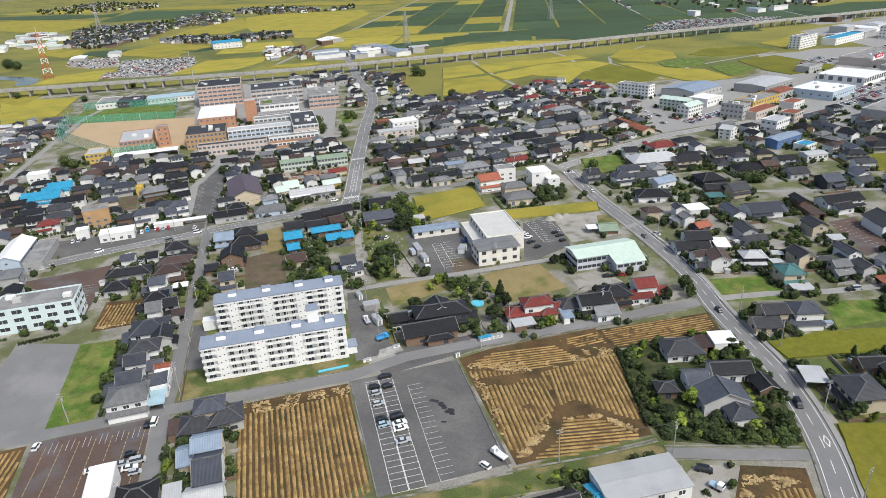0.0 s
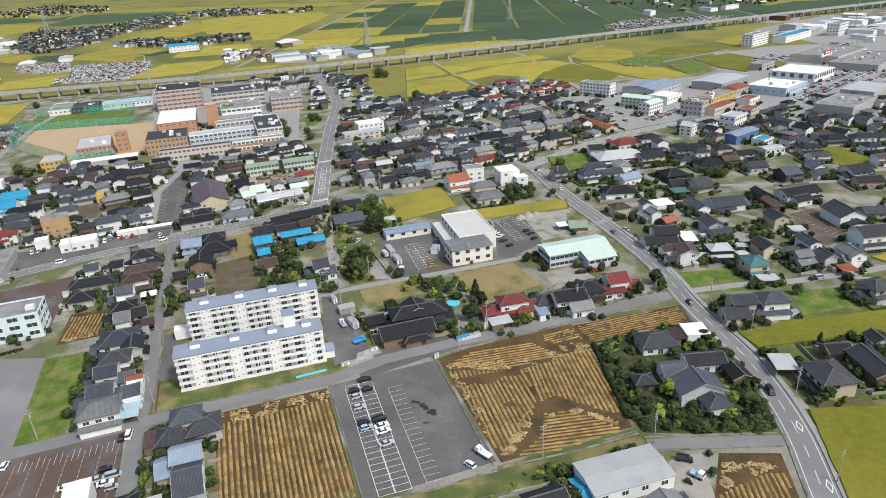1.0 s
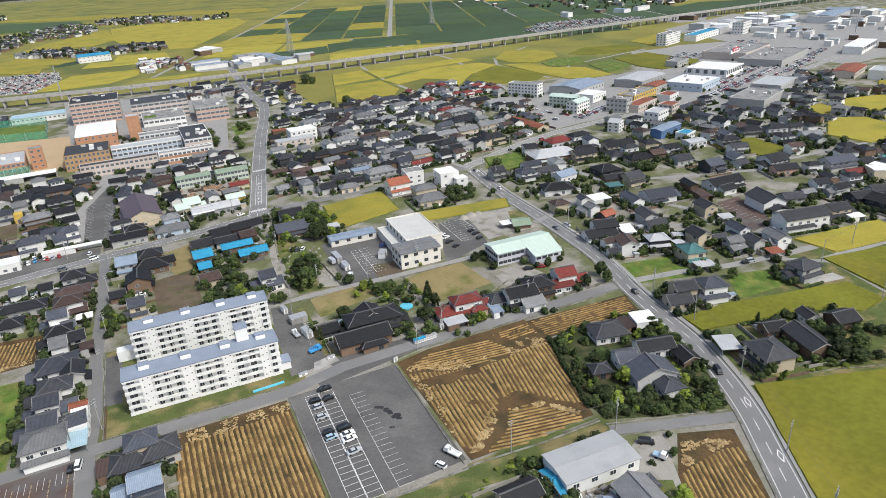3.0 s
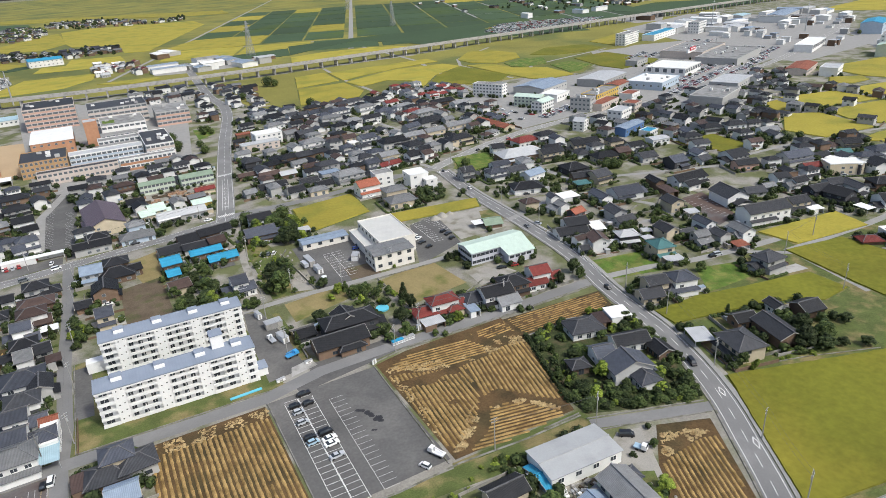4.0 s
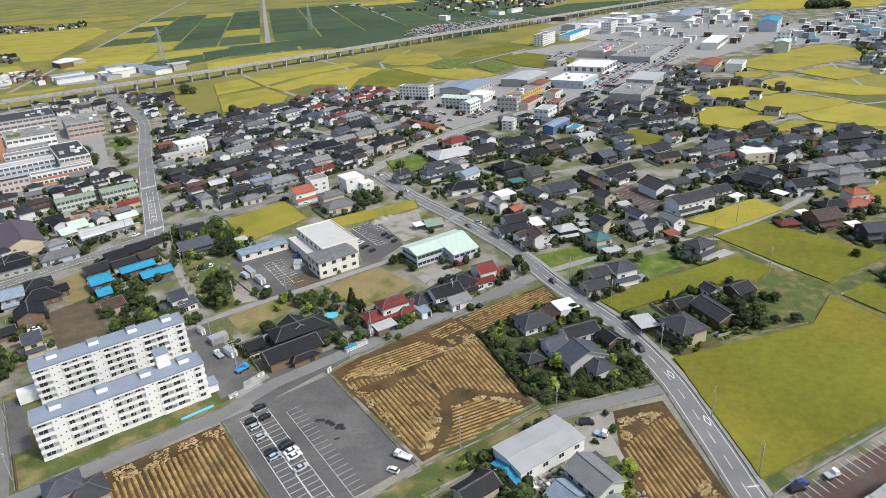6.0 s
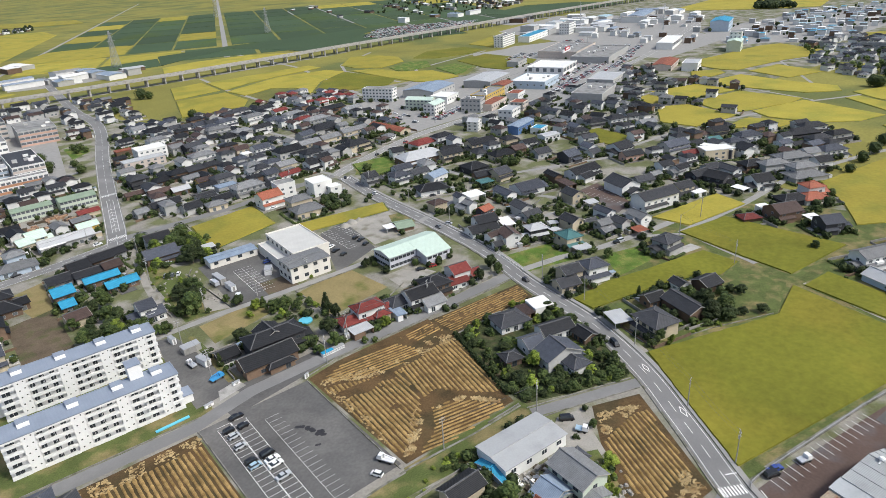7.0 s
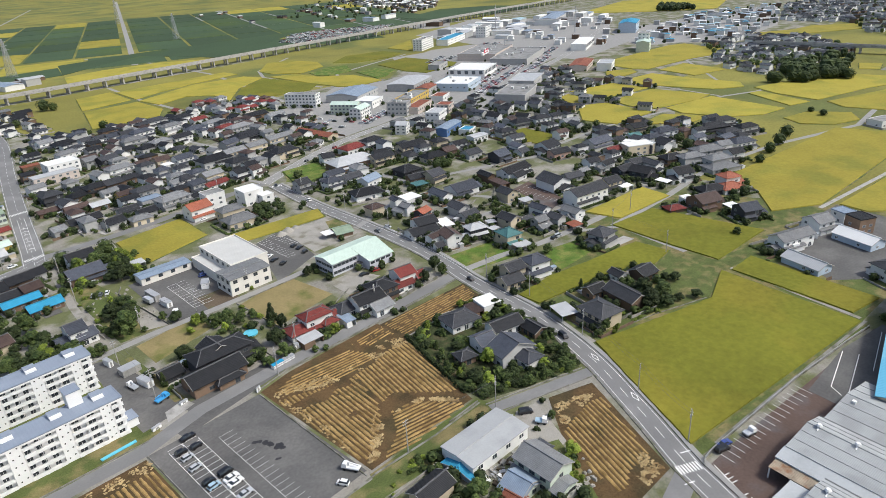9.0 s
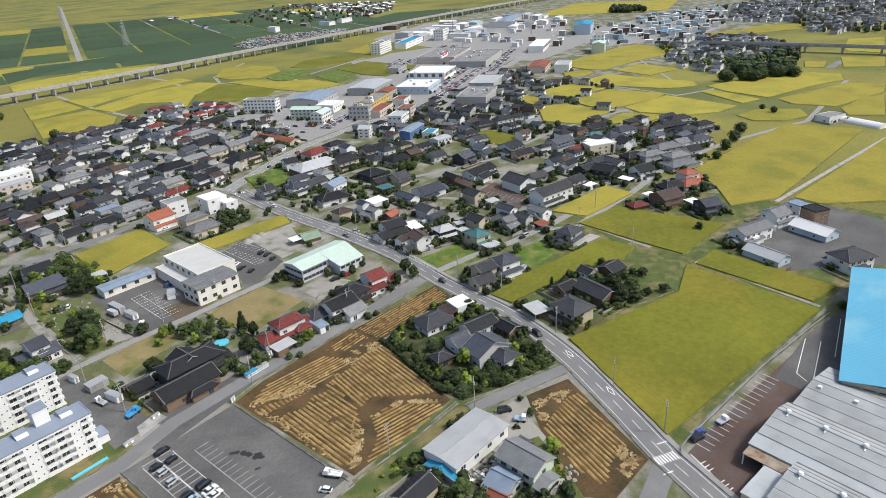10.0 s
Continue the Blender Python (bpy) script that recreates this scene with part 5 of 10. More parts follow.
road("road", [(218, 186), (240, 169), (232, 131)], 3, "narrow lane past a slate-roofed house", M_PAVE, z=0.056)
road("road", [(620, 285), (718, 363), (806, 339)], 3, "farm lane between paddies", M_PAVE, z=0.056)
road("road", [(158, 197), (178, 194), (200, 188), (231, 184), (261, 182)], 4.2, "narrow residential lane", M_PAVE, z=0.056)
road("road", [(157, 275), (197, 289), (218, 284), (234, 251), (233, 223)], 3.6, "narrow residential lane", M_PAVE, z=0.056)
road("road", [(165, 242), (197, 236), (220, 233)], 3.0, "narrow residential lane", M_PAVE, z=0.056)
road("road", [(205, 413), (197, 473), (189, 546), (151, 527), (107, 508), (76, 491), (60, 505)], 4.0, "narrow residential street", M_PAVE, z=0.056)
road("road", [(169, 385), (163, 412), (161, 457), (148, 469), (120, 467)], 3.6, "narrow residential street", M_PAVE, z=0.056)
road("road", [(225, 338), (225, 298), (251, 298), (283, 286), (315, 275)], 3.6, "narrow residential lane", M_PAVE, z=0.056)
road("road", [(321, 102), (480, 78)], 2.4, "concrete-edged irrigation canal", M_CONC, z=0.056)
road("road", [(215, 55), (165, 62), (119, 68)], 1.1, "narrow concrete irrigation ditch", M_KERB, z=0.056)
road("road", [(228, 109), (216, 57)], 1.8, "narrow gravel path between paddies", M_GRAVEL, z=0.056)
road("road", [(-127, 385), (-124, 407), (-124, 428), (-107, 444), (-68, 438)], 4, "narrow street behind the shops", M_PAVE, z=0.056)
road("road", [(-62, 378), (-63, 438), (-46, 499), (-13, 518), (46, 532)], 5, "street in front of the school", M_PAVE, z=0.056)
road("road", [(-196, 494), (-194, 624), (-192, 718), (-166, 851)], 5, "street beside the sports ground", M_PAVE, z=0.056)
road("road", [(-317, 870), (-132, 886), (77, 874), (199, 883), (397, 888)], 5, "service road below the viaduct", M_PAVE, z=0.056)
road("road", [(325, 595), (375, 837), (381, 1110)], 5, "farm road under the viaduct", M_PAVE, z=0.056)

area("pavement", [(-240, 1003), (-242, 1052), (-222, 1057), (-244, 1199), (-176, 1183), (-127, 1180), (-118, 1076), (-142, 975)], M_GRAVEL, "pale yard crowded with scrap cars")
area("pavement", [(-321, 1181), (-340, 1263), (-261, 1272), (-232, 1124), (-275, 1125)], M_GRAVEL, "pale yard of scrap cars and sheds")
area("pavement", [(610, 1048), (711, 1149), (838, 1103), (894, 1065), (779, 984), (701, 984), (609, 986)], M_PAVE, "paved lot of parked cars")
area("pavement", [(762, 1149), (870, 1276), (944, 1231), (1023, 1169), (918, 1041), (872, 1074), (776, 1096)], M_PAVE, "paved ground between sheds and shops")
area("pavement", [(862, 998), (1006, 1133), (1024, 1030), (906, 920), (852, 926)], M_PAVE, "paved ground between sheds and shops")
area("pavement", [(802, 1785), (1012, 1998), (970, 1578), (794, 1292), (740, 1314), (800, 1610)], M_PAVE, "paved ground between sheds and shops")
area("pavement", [(919, 586), (1179, 561), (1404, 502), (1077, 389), (877, 376), (856, 431), (798, 469)], M_PAVE, "paved ground between sheds and shops")
area("pavement", [(867, 797), (1029, 772), (1110, 699), (806, 518), (741, 542), (792, 648), (762, 707)], M_PAVE, "paved ground between sheds and shops")
area("pavement", [(782, 829), (895, 853), (978, 891), (1148, 787), (1119, 704), (1029, 772), (899, 802), (750, 748)], M_PAVE, "paved ground between sheds and shops")
area("pavement", [(57, 999), (65, 1107), (187, 1067), (233, 1066), (218, 999), (121, 982)], M_PAVE, "paved ground between sheds and shops")

# ---- the plain beyond the viaduct ----
U, V = Vector((0.351, 0.936)), Vector((0.936, -0.351))     # the farm roads run along U and V
O = Vector((413, 1193))


def plot(u0, v0, u1, v1, material, label, high=0.5):
    q = [O + U * u0 + V * v0, O + U * u0 + V * v1, O + U * u1 + V * v1, O + U * u1 + V * v0]
    crop("field", [(p.x, p.y) for p in q], material, label, high)


def farm_road(u0, v0, u1, v1, wide, label):
    a, b = O + U * u0 + V * v0, O + U * u1 + V * v1
    road("road", [(a.x, a.y), (b.x, b.y)], wide, label, M_PAVE)


rng = random.Random(11)
# green soybean squares on both sides of the straight farm road, a few ripe rice plots between them
for i in range(6):
    for j in range(4):
        gold = (i, j) in ((1, 0), (0, 2), (0, 3), (4, 3), (5, 1), (2, 3))
        plot(12 + i * 150, -8 - (j + 1) * 76, 12 + i * 150 + 144, -8 - j * 76 - 4, M_RICE if gold else M_SOY, "ripe golden rice plot" if gold else "dark green soybean plot")
    for j in range(7):
        gold = (i, j) in ((5, 3), (5, 4), (4, 6))
        plot(12 + i * 150, 14 + j * 88, 12 + i * 150 + 144, 14 + j * 88 + 83, M_RICE if gold else M_SOY, "ripe golden rice plot" if gold else "dark green soybean plot")
for j in range(6):
    plot(-150, -300 + j * 118, -15, -300 + j * 118 + 112, M_SOY if j > 1 else M_RICE, "dark green soybean plot" if j > 1 else "ripe golden rice plot")
farm_road(-160, 2, 2200, 2, 9, "straight pale farm road")
farm_road(-20, -330, -20, 900, 9, "pale country road with traffic")
farm_road(-330, -318, 2000, -318, 6, "straight pale farm road")
farm_road(470, -300, 470, 620, 5, "pale farm track between bean plots")
# rice plain in the west, this side of the viaduct and beyond it
for i in range(5):
    for j in range(4):
        x0, y0 = -420 - i * 150, 560 + j * 95
        crop("field", [(x0, y0), (x0 + 140, y0 - 10), (x0 + 142, y0 + 76), (x0 + 2, y0 + 86)], M_RICE, "golden rice plot on the plain")
w = Mesh()
strip(w, smooth([(-330, 1000), (-345, 1060), (-420, 1120), (-520, 1160), (-700, 1180)], 20), 26, 0.22)
tagged(part("river", w, M_WATER), "slow grey river below a road bridge", "river", kind="structure")


# ---- viaduct ----
def viaduct(pts, label, top, wide, step, every_pier=True):
    t = thing("viaduct", 0, 0, 0, 0, label, "viaduct", kind="structure")
    line = smooth(pts, 30)
    m = Mesh()
    strip(m, line, wide, top, 1.3)
    part("deck", m, M_CONC, t)
    for s in (1, -1):
        m = Mesh()
        strip(m, offset(line, s * (wide / 2 - 0.15)), 0.3, top + 1.6, 1.6)
        part("parapet", m, M_CONC, t)
    m = Mesh()
    strip(m, line, wide * 0.6, top + 0.05)
    part("track_bed", m, M_PAVE, t)
    P = [Vector(p) for p in line]
    run = 0.0
    for i in range(len(P) - 1):
        d = (P[i + 1] - P[i])
        n = d.normalized()
        side = Vector((-n.y, n.x))
        s = -run % step
        while s < d.length:
            c = P[i] + n * s
            m = Mesh()
            for k in (-1, 1):
                q = [c + side * (k * wide * 0.3 + a) + n * b for a, b in ((-1, -0.9), (1, -0.9), (1, 0.9), (-1, 0.9))]
                m.prism([tuple(p) for p in q], 0, top - 2.0)
            q = [c + side * a + n * b for a, b in ((-wide * 0.42, -1), (wide * 0.42, -1), (wide * 0.42, 1), (-wide * 0.42, 1))]
            m.prism([tuple(p) for p in q], top - 2.4, top - 1.1)
            part("pier", m, M_CONC, t)
            s += step
        run += d.length
    return t


viaduct([(-900, 985), (-700, 945), (-311, 899), (-129, 880), (6, 866), (190, 876), (340, 893), (540, 918), (695, 935), (836, 952), (1126, 985), (1358, 1000), (2000, 1030)], "long pale concrete railway viaduct on piers", 9.0, 11.0, 22.0)
viaduct([(828, 330), (836, 238), (843, 140), (846, -40)], "dark road bridge deck on wide piers", 8.0, 9.0, 38.0)


# ---- pylons and masts ----
def pylon(x, y, high, wide, label, striped=False):
    t = thing("pylon", x, y, 0, 20, label, "pylon")
    levels = 9
    for k in range(levels):
        z0, z1 = high * k / levels, high * (k + 1) / levels
        r0, r1 = wide / 2 * (1 - 0.86 * k / levels), wide / 2 * (1 - 0.86 * (k + 1) / levels)
        m = Mesh()
        c0 = [(-r0, -r0, z0), (r0, -r0, z0), (r0, r0, z0), (-r0, r0, z0)]
        c1 = [(-r1, -r1, z1), (r1, -r1, z1), (r1, r1, z1), (-r1, r1, z1)]
        b = 0.42 if high > 35 else 0.3
        for i in range(4):
            m.beam(c0[i], c1[i], b)
            m.beam(c0[i], c1[(i + 1) % 4], b * 0.6)
            m.beam(c0[(i + 1) % 4], c1[i], b * 0.6)
            m.beam(c1[i], c1[(i + 1) % 4], b * 0.6)
        part("lattice", m, M_RED if striped and k % 2 == 0 else (M_WHITE if striped else M_STEEL), t)
    if not striped:
        for k, arm in ((0.72, 7), (0.82, 6), (0.92, 5)):
            m = Mesh()
            m.beam((-arm, 0, high * k), (arm, 0, high * k + 0.4), 0.4)
            part("crossarm", m, M_STEEL, t)
    else:
        m = Mesh()
        m.cylinder(0, 0, high, high + 8, 0.2, 0.1, 6)
        part("antenna", m, M_WHITE, t)
    return t


pylon(212, 1101, 52, 10, "grey steel lattice power pylon")
pylon(672, 1902, 60, 12, "grey steel lattice power pylon in bean fields")
pylon(-312, 1050, 62, 12, "red and white lattice radio mast", True)
pylon(-420, 1900, 60, 12, "grey steel lattice power pylon on the plain")
pylon(560, 1330, 48, 9, "grey steel lattice power pylon beside a farm road")
m = Mesh()
m.cylinder(-104, 898, 0, 38, 0.9, 0.5, 10)
tagged(part("mast", m, M_STEEL), "tall grey steel pole mast by the viaduct", "mast")
for x, y, h in ((850, 760, 45), (905, 640, 40), (690, 610, 18)):
    m = Mesh()
    m.cylinder(x, y, 0, h, 0.8, 0.3, 8)
    m.box(x - 2, y - 0.3, h - 5, x + 2, y + 0.3, h - 4.6)
    tagged(part("mast", m, M_STEEL), "slim grey steel mast with a platform", "mast")


# ---- far villages, woods and car lots: too small to tell apart ----
def village(cx, cy, w, d, n, seed, label, turn=15, big=False, palette=("k", "k", "d", "b", "g"), poly=None):
    """Joined far-off houses; poly: the outline that they keep inside."""
    rng = random.Random(seed)
    walls, kinds = Mesh(), {}
    c, s = math.cos(radians(turn)), math.sin(radians(turn))
    mats = [WALLS["w"], WALLS["g"], WALLS["b"]] + [ROOFS[k] for k in palette]
    for _ in range(n):
        u, v = rng.uniform(-0.5, 0.5) * w, rng.uniform(-0.5, 0.5) * d
        x, y = cx + u * c - v * s, cy + u * s + v * c
        if (poly and not inside((x, y), poly)) or blocked(x, y, 5 if poly is None else 4.2, fields=True):
            continue
        near = poly is not None and y < 700
        L, D, top = (rng.uniform(8.0, 11.5), rng.uniform(6.5, 8.5), rng.choice((4.4, 7.0, 7.3, 7.7))) if near else (rng.uniform(9, 15), rng.uniform(7, 10), rng.uniform(5.5, 8.5)) if not big else (rng.uniform(16, 48), rng.uniform(12, 26), rng.uniform(5, 11))
        a = radians(turn + rng.choice((0, 90)) + rng.uniform(-6, 6))
        ca, sa = math.cos(a), math.sin(a)
        P = lambda px, py, z: (x + px * ca - py * sa, y + px * sa + py * ca, z)
        l, e = L / 2, D / 2
        eave = top - (D * 0.22 if not big else min(2.0, D * 0.06))
        walls.prism([P(-l, -e, 0)[:2], P(l, -e, 0)[:2], P(l, e, 0)[:2], P(-l, e, 0)[:2]], 0, eave, rng.choice((0, 0, 0, 1, 1, 2)) if y < 900 or big else rng.choice((0, 1, 1, 2, 2, 2)))
        slot = 3 + rng.randrange(len(palette))
        o = 0.6
        if near:
            out, part_of = rng.uniform(1.0, 1.8), rng.uniform(0.2, 1.0)
            if top > 6:
                walls.prism([P(-l, -e, 0)[:2], P(-l, -e - out, 0)[:2], P(-l + 2 * l * part_of, -e - out, 0)[:2], P(-l + 2 * l * part_of, -e, 0)[:2]][::-1], 0, 2.5, 0)
                walls.slab([P(-l - 0.3, -e - out - 0.5, 2.5), P(-l + 2 * l * part_of + 0.3, -e - out - 0.5, 2.5), P(-l + 2 * l * part_of + 0.3, -e, 3.3), P(-l - 0.3, -e, 3.3)], 0.15, slot)
        if near and rng.random() < 0.5:
            r, b = max(0.3, l - e * 0.9), eave - 0.15
            c4 = [P(-l - o, -e - o, b), P(l + o, -e - o, b), P(l + o, e + o, b), P(-l - o, e + o, b)]
            t0, t1 = P(-r, 0, top), P(r, 0, top)
            for q in ([c4[0], c4[1], t1, t0], [c4[1], c4[2], t1], [c4[2], c4[3], t0, t1], [c4[3], c4[0], t0], c4[::-1]):
                walls.face(q, slot)
        else:
          for q in ([P(-l - o, -e - o, eave - 0.15), P(l + o, -e - o, eave - 0.15), P(l + o, 0, top), P(-l - o, 0, top)], [P(l + o, e + o, eave - 0.15), P(-l - o, e + o, eave - 0.15), P(-l - o, 0, top), P(l + o, 0, top)]):
            walls.slab(q, 0.2, slot)
          for sx in (-l, l):
            walls.face([P(sx, -e, eave), P(sx, e, eave), P(sx, 0, top)], 0)
        if not big:
            for sy in (-e - 0.03, e + 0.03):
                for px in (-l * 0.6, -l * 0.05, l * 0.5):
                    z = rng.choice((0.9, eave - 1.9))
                    walls.face([P(px - 0.9, sy, z), P(px + 0.9, sy, z), P(px + 0.9, sy, z + 1.3), P(px - 0.9, sy, z + 1.3)], len(mats))
        TAKEN.append((x, y, max(l, e)))
        if near:
            HOUSES.append((x, y, L, D, math.degrees(a), None))
    return tagged(part("distant_houses" if not big else "distant_sheds", walls, mats + [far_glass]), label, "houses", kind="stuff")


def wood(cx, cy, w, d, n, seed, label, turn=15, high=(4, 8), poly=None):
    """Joined far-off trees and hedges: small leaf clumps of uneven height."""
    rng = random.Random(seed)
    m = Mesh()
    c, s = math.cos(radians(turn)), math.sin(radians(turn))
    for _ in range(n):
        u, v = rng.uniform(-0.5, 0.5) * w, rng.uniform(-0.5, 0.5) * d
        x, y = cx + u * c - v * s, cy + u * s + v * c
        if (poly and not inside((x, y), poly)) or blocked(x, y, 1, fields=poly is None):
            continue
        h = rng.uniform(*high)
        r = h * rng.uniform(0.35, 0.6)
        lump(m, (x, y, h * 0.5), r * 0.9, h * 0.48, rng, 6)
        for _ in range(14):
            d3 = Vector((rng.gauss(0, 1), rng.gauss(0, 1), rng.gauss(0, 1))).normalized()
            p = Vector((x, y, h * 0.55)) + Vector((d3.x * r, d3.y * r, d3.z * h * 0.45)) * rng.uniform(0.6, 1.0)
            k = d3.orthogonal().normalized() * rng.uniform(0.7, 1.5)
            k.rotate(Matrix.Rotation(rng.uniform(0, 6), 3, d3))
            q = d3.cross(k)
            m.face([p - k, p - q * 0.8, p + k, p + q * 0.9])
    return tagged(part("distant_trees", m, rng.choice((LEAF, LEAF_DARK))), label, "trees", kind="stuff")


def far_quarter(poly, n, seed, turn, label, palette, big=False):
    """Joined far-off houses or sheds inside an outline."""
    xs, ys = [p[0] for p in poly], [p[1] for p in poly]
    village((min(xs) + max(xs)) / 2, (min(ys) + max(ys)) / 2, max(xs) - min(xs), max(ys) - min(ys), n * 3, seed, label, turn, big, palette, poly)


def far_wood(poly, n, seed, label, high=(4, 8)):
    """Joined far-off trees inside an outline."""
    xs, ys = [p[0] for p in poly], [p[1] for p in poly]
    wood((min(xs) + max(xs)) / 2, (min(ys) + max(ys)) / 2, max(xs) - min(xs), max(ys) - min(ys), n * 2, seed, label, 0, high, poly=poly)


def car_lot(cx, cy, w, d, turn, seed, label, fill=0.75, poly=None, mess=2):
    """Rows of cars far off, each with a body and a cabin."""
    rng = random.Random(seed)
    m = Mesh()
    c, s = math.cos(radians(turn)), math.sin(radians(turn))
    v = -d / 2
    row = 0
    while v < d / 2:
        u = -w / 2
        while u < w / 2:
            x, y = cx + u * c - v * s, cy + u * s + v * c
            if rng.random() < fill and (poly is None or inside((x, y), poly)) and not blocked(x, y, 1, fields=False):
                slot = rng.choice((0, 0, 0, 1, 1, 2, 3, 4))
                a = radians(turn + rng.uniform(-mess, mess))
                x, y = x + rng.uniform(-mess, mess) * 0.03, y + rng.uniform(-mess, mess) * 0.05
                P = lambda px, py, x=x, y=y, c=math.cos(a), s=math.sin(a): (x + px * c - py * s, y + px * s + py * c)
                m.prism([P(-0.85, -2.2), P(0.85, -2.2), P(0.85, 2.2), P(-0.85, 2.2)], 0.3, 0.95, slot)
                m.prism([P(-0.75, -1.2), P(0.75, -1.2), P(0.75, 1.6), P(-0.75, 1.6)], 0.95, 1.35, 5)
                m.prism([P(-0.68, -0.9), P(0.68, -0.9), P(0.68, 1.4), P(-0.68, 1.4)], 1.35, 1.5, slot)
            u += 2.7
        v += 5.2 if row % 2 == 0 else 11.5
        row += 1
    return tagged(part("parked_cars", m, [PAINT[k] for k in ("white", "silver", "black", "grey", "red")] + [glass]), label, "cars", kind="stuff")

# ---- the houses, street by street ----
house(-82.0, 315.9, 6.1, 7, 6.5, 1, "b", "w", "g")
house(-79.4, 301.6, 18.3, 8, 5.5, 1, "k", "g", "h")
house(-82.3, 287.7, 9.9, 9, 5.5, -0, "k", "g", "h")
house(-71.2, 316.5, 5.1, 7, 6, 2, "k", "w", "g")
house(-60.1, 320.2, 9.9, 9, 8, 4, "k", "g", "h")
house(-55.5, 318.4, 8.8, 8, 5, 8, "k", "b", "h")
house(-60.0, 306.4, 13.5, 9, 6, -0, "n", "b", "h")
house(-60.6, 292.3, 10.9, 9, 8, 4, "n", "w", "h")
house(-57.1, 290.3, 6.1, 8, 4.5, 4, "n", "b", "g")
house(-63.6, 280.6, 7.0, 8, 8, 1, "b", "w", "g")
house(-60.1, 275.2, 5.0, 7, 4.5, 7, "b", "w", "g")
house(-54.9, 279.8, 7.1, 5, 3, 1, "w", "g", "F")
house(-62.0, 265.2, 8.8, 8, 8, 4, "k", "w", "h")
house(-61.6, 255.6, 5.7, 9, 8, 4, "g", "w", "g")
house(-55.9, 259.6, 5.3, 8, 7, 6, "k", "g", "g")
house(-52.4, 251.6, 5.2, 6, 4, 5, "n", "g", "F")
house(-61.1, 240.2, 13.2, 12, 8, 3, "b", "w", "h")
house(-55.8, 233.2, 9.6, 7, 7, -88, "k", "g", "g")
house(-60.5, 224.9, 9.9, 9, 8, 1, "d", "w", "h")
house(-62.0, 216.1, 7.1, 8, 8, 0, "b", "w", "g")
house(-56.0, 214.6, 5.0, 7, 5, 2, "b", "w", "g")
house(-62.1, 204.9, 7.9, 9, 8, 0, "b", "w", "g")
house(-61.4, 195.0, 12.1, 10.5, 8.2, 2, "g", "w", "h")
house(-52.8, 203.6, 11.5, 5.2, 4.4, 90, "w", "w", "F")
house(-53.2, 212.0, 5.2, 4.6, 4.6, 0, "s", "w", "g")
house(-52.8, 194.6, 5.4, 9.6, 3.3, 0, "a", "g", "F")
house(-54.7, 203.1, 7.7, 7, 6, 5, "b", "w", "h")
house(-35.0, 180.1, 8.8, 8, 8, 1, "b", "c", "h")
house(-38.3, 176.4, 11.5, 9, 5, -0, "d", "b", "h")
house(-30.4, 176.8, 9.9, 9, 6, 5, "d", "g", "h")
house(-34.4, 162.4, 8.1, 8, 8, 0, "u", "c", "g")
house(-40.4, 162.3, 5.0, 9, 5, 2, "u", "c", "g")
house(-33.6, 152.8, 7.4, 13, 8, 1, "b", "w", "g")
house(-34.1, 142.5, 9.7, 9, 6, -2, "l", "w", "g")
house(-44.9, 176.4, 5.0, 8, 3.2, 3, "n", "b", "F")
house(-61.5, 154.7, 6.9, 14, 6, 3, "w", "w", "F")
house(-51.6, 148.5, 9.9, 9, 6, 3, "k", "g", "h")
house(-42.6, 146.4, 5.0, 8, 4, 3, "l", "w", "F")
house(-140.2, 345.5, 30.7, 12, 8, -88, "w", "l", "g")
house(-128.1, 343.5, 31.9, 9, 4.5, -88, "f", "g", "F")
house(-153.0, 438.9, 22.0, 14, 8, 2, "c", "w", "g")
house(-148.1, 461.2, 14.7, 12, 7, 6, "c", "w", "g")
house(-143.0, 448.8, 5.5, 7, 5, 9, "c", "w", "F")
house(-168.4, 488.3, 13.5, 10, 8, 6, "w", "w", "F")
house(-135.4, 408.3, 12.0, 9, 8, 10, "d", "g", "h")
house(-135.4, 402.7, 15.4, 12, 5, 7, "d", "g", "h")
house(-149.5, 404.8, 12.0, 9, 8, 5, "k", "w", "h")
house(-154.2, 397.8, 5.6, 9, 6, 9, "k", "g", "g")
house(-134.9, 383.7, 10.9, 9, 7, 10, "r", "w", "h")
house(-152.9, 382.7, 9.3, 8, 5, 4, "n", "b", "g")
house(-163.1, 409.1, 5.4, 9, 7, 11, "k", "c", "g")
house(-109.5, 383.2, 13.6, 11, 11, 12, "f", "t", "F")
house(-109.0, 409.7, 10.4, 9, 8, 11, "b", "c", "h")
house(-95.0, 359.1, 17.5, 10, 4.5, 5, "w", "w", "F")
house(-113.9, 366.7, 6.7, 7, 5, 8, "w", "w", "F")
house(-132.4, 479.8, 10.5, 9, 8, 12, "n", "b", "h")
house(-115.7, 447.4, 10.2, 8, 8, 12, "b", "g", "h")
house(-105.0, 439.1, 12.2, 9, 8, 9, "b", "g", "h")
house(-115.8, 439.3, 8.8, 8, 5, 12, "d", "g", "h")
house(-96.3, 450.7, 7.7, 8, 8, 12, "g", "g", "g")
house(-96.0, 437.1, 5.0, 7, 5, 8, "y", "y", "F")
house(-85.0, 424.9, 13.9, 10, 7, 12, "g", "b", "h")
house(-83.2, 378.8, 12.8, 9, 8, 10, "b", "w", "h")
house(-96.0, 467.5, 10.8, 9, 8, 10, "k", "w", "h")
house(-89.4, 479.8, 11.7, 10, 8, 12, "k", "g", "h")
house(-70.2, 423.3, 10.7, 9, 8, 7, "k", "w", "g")
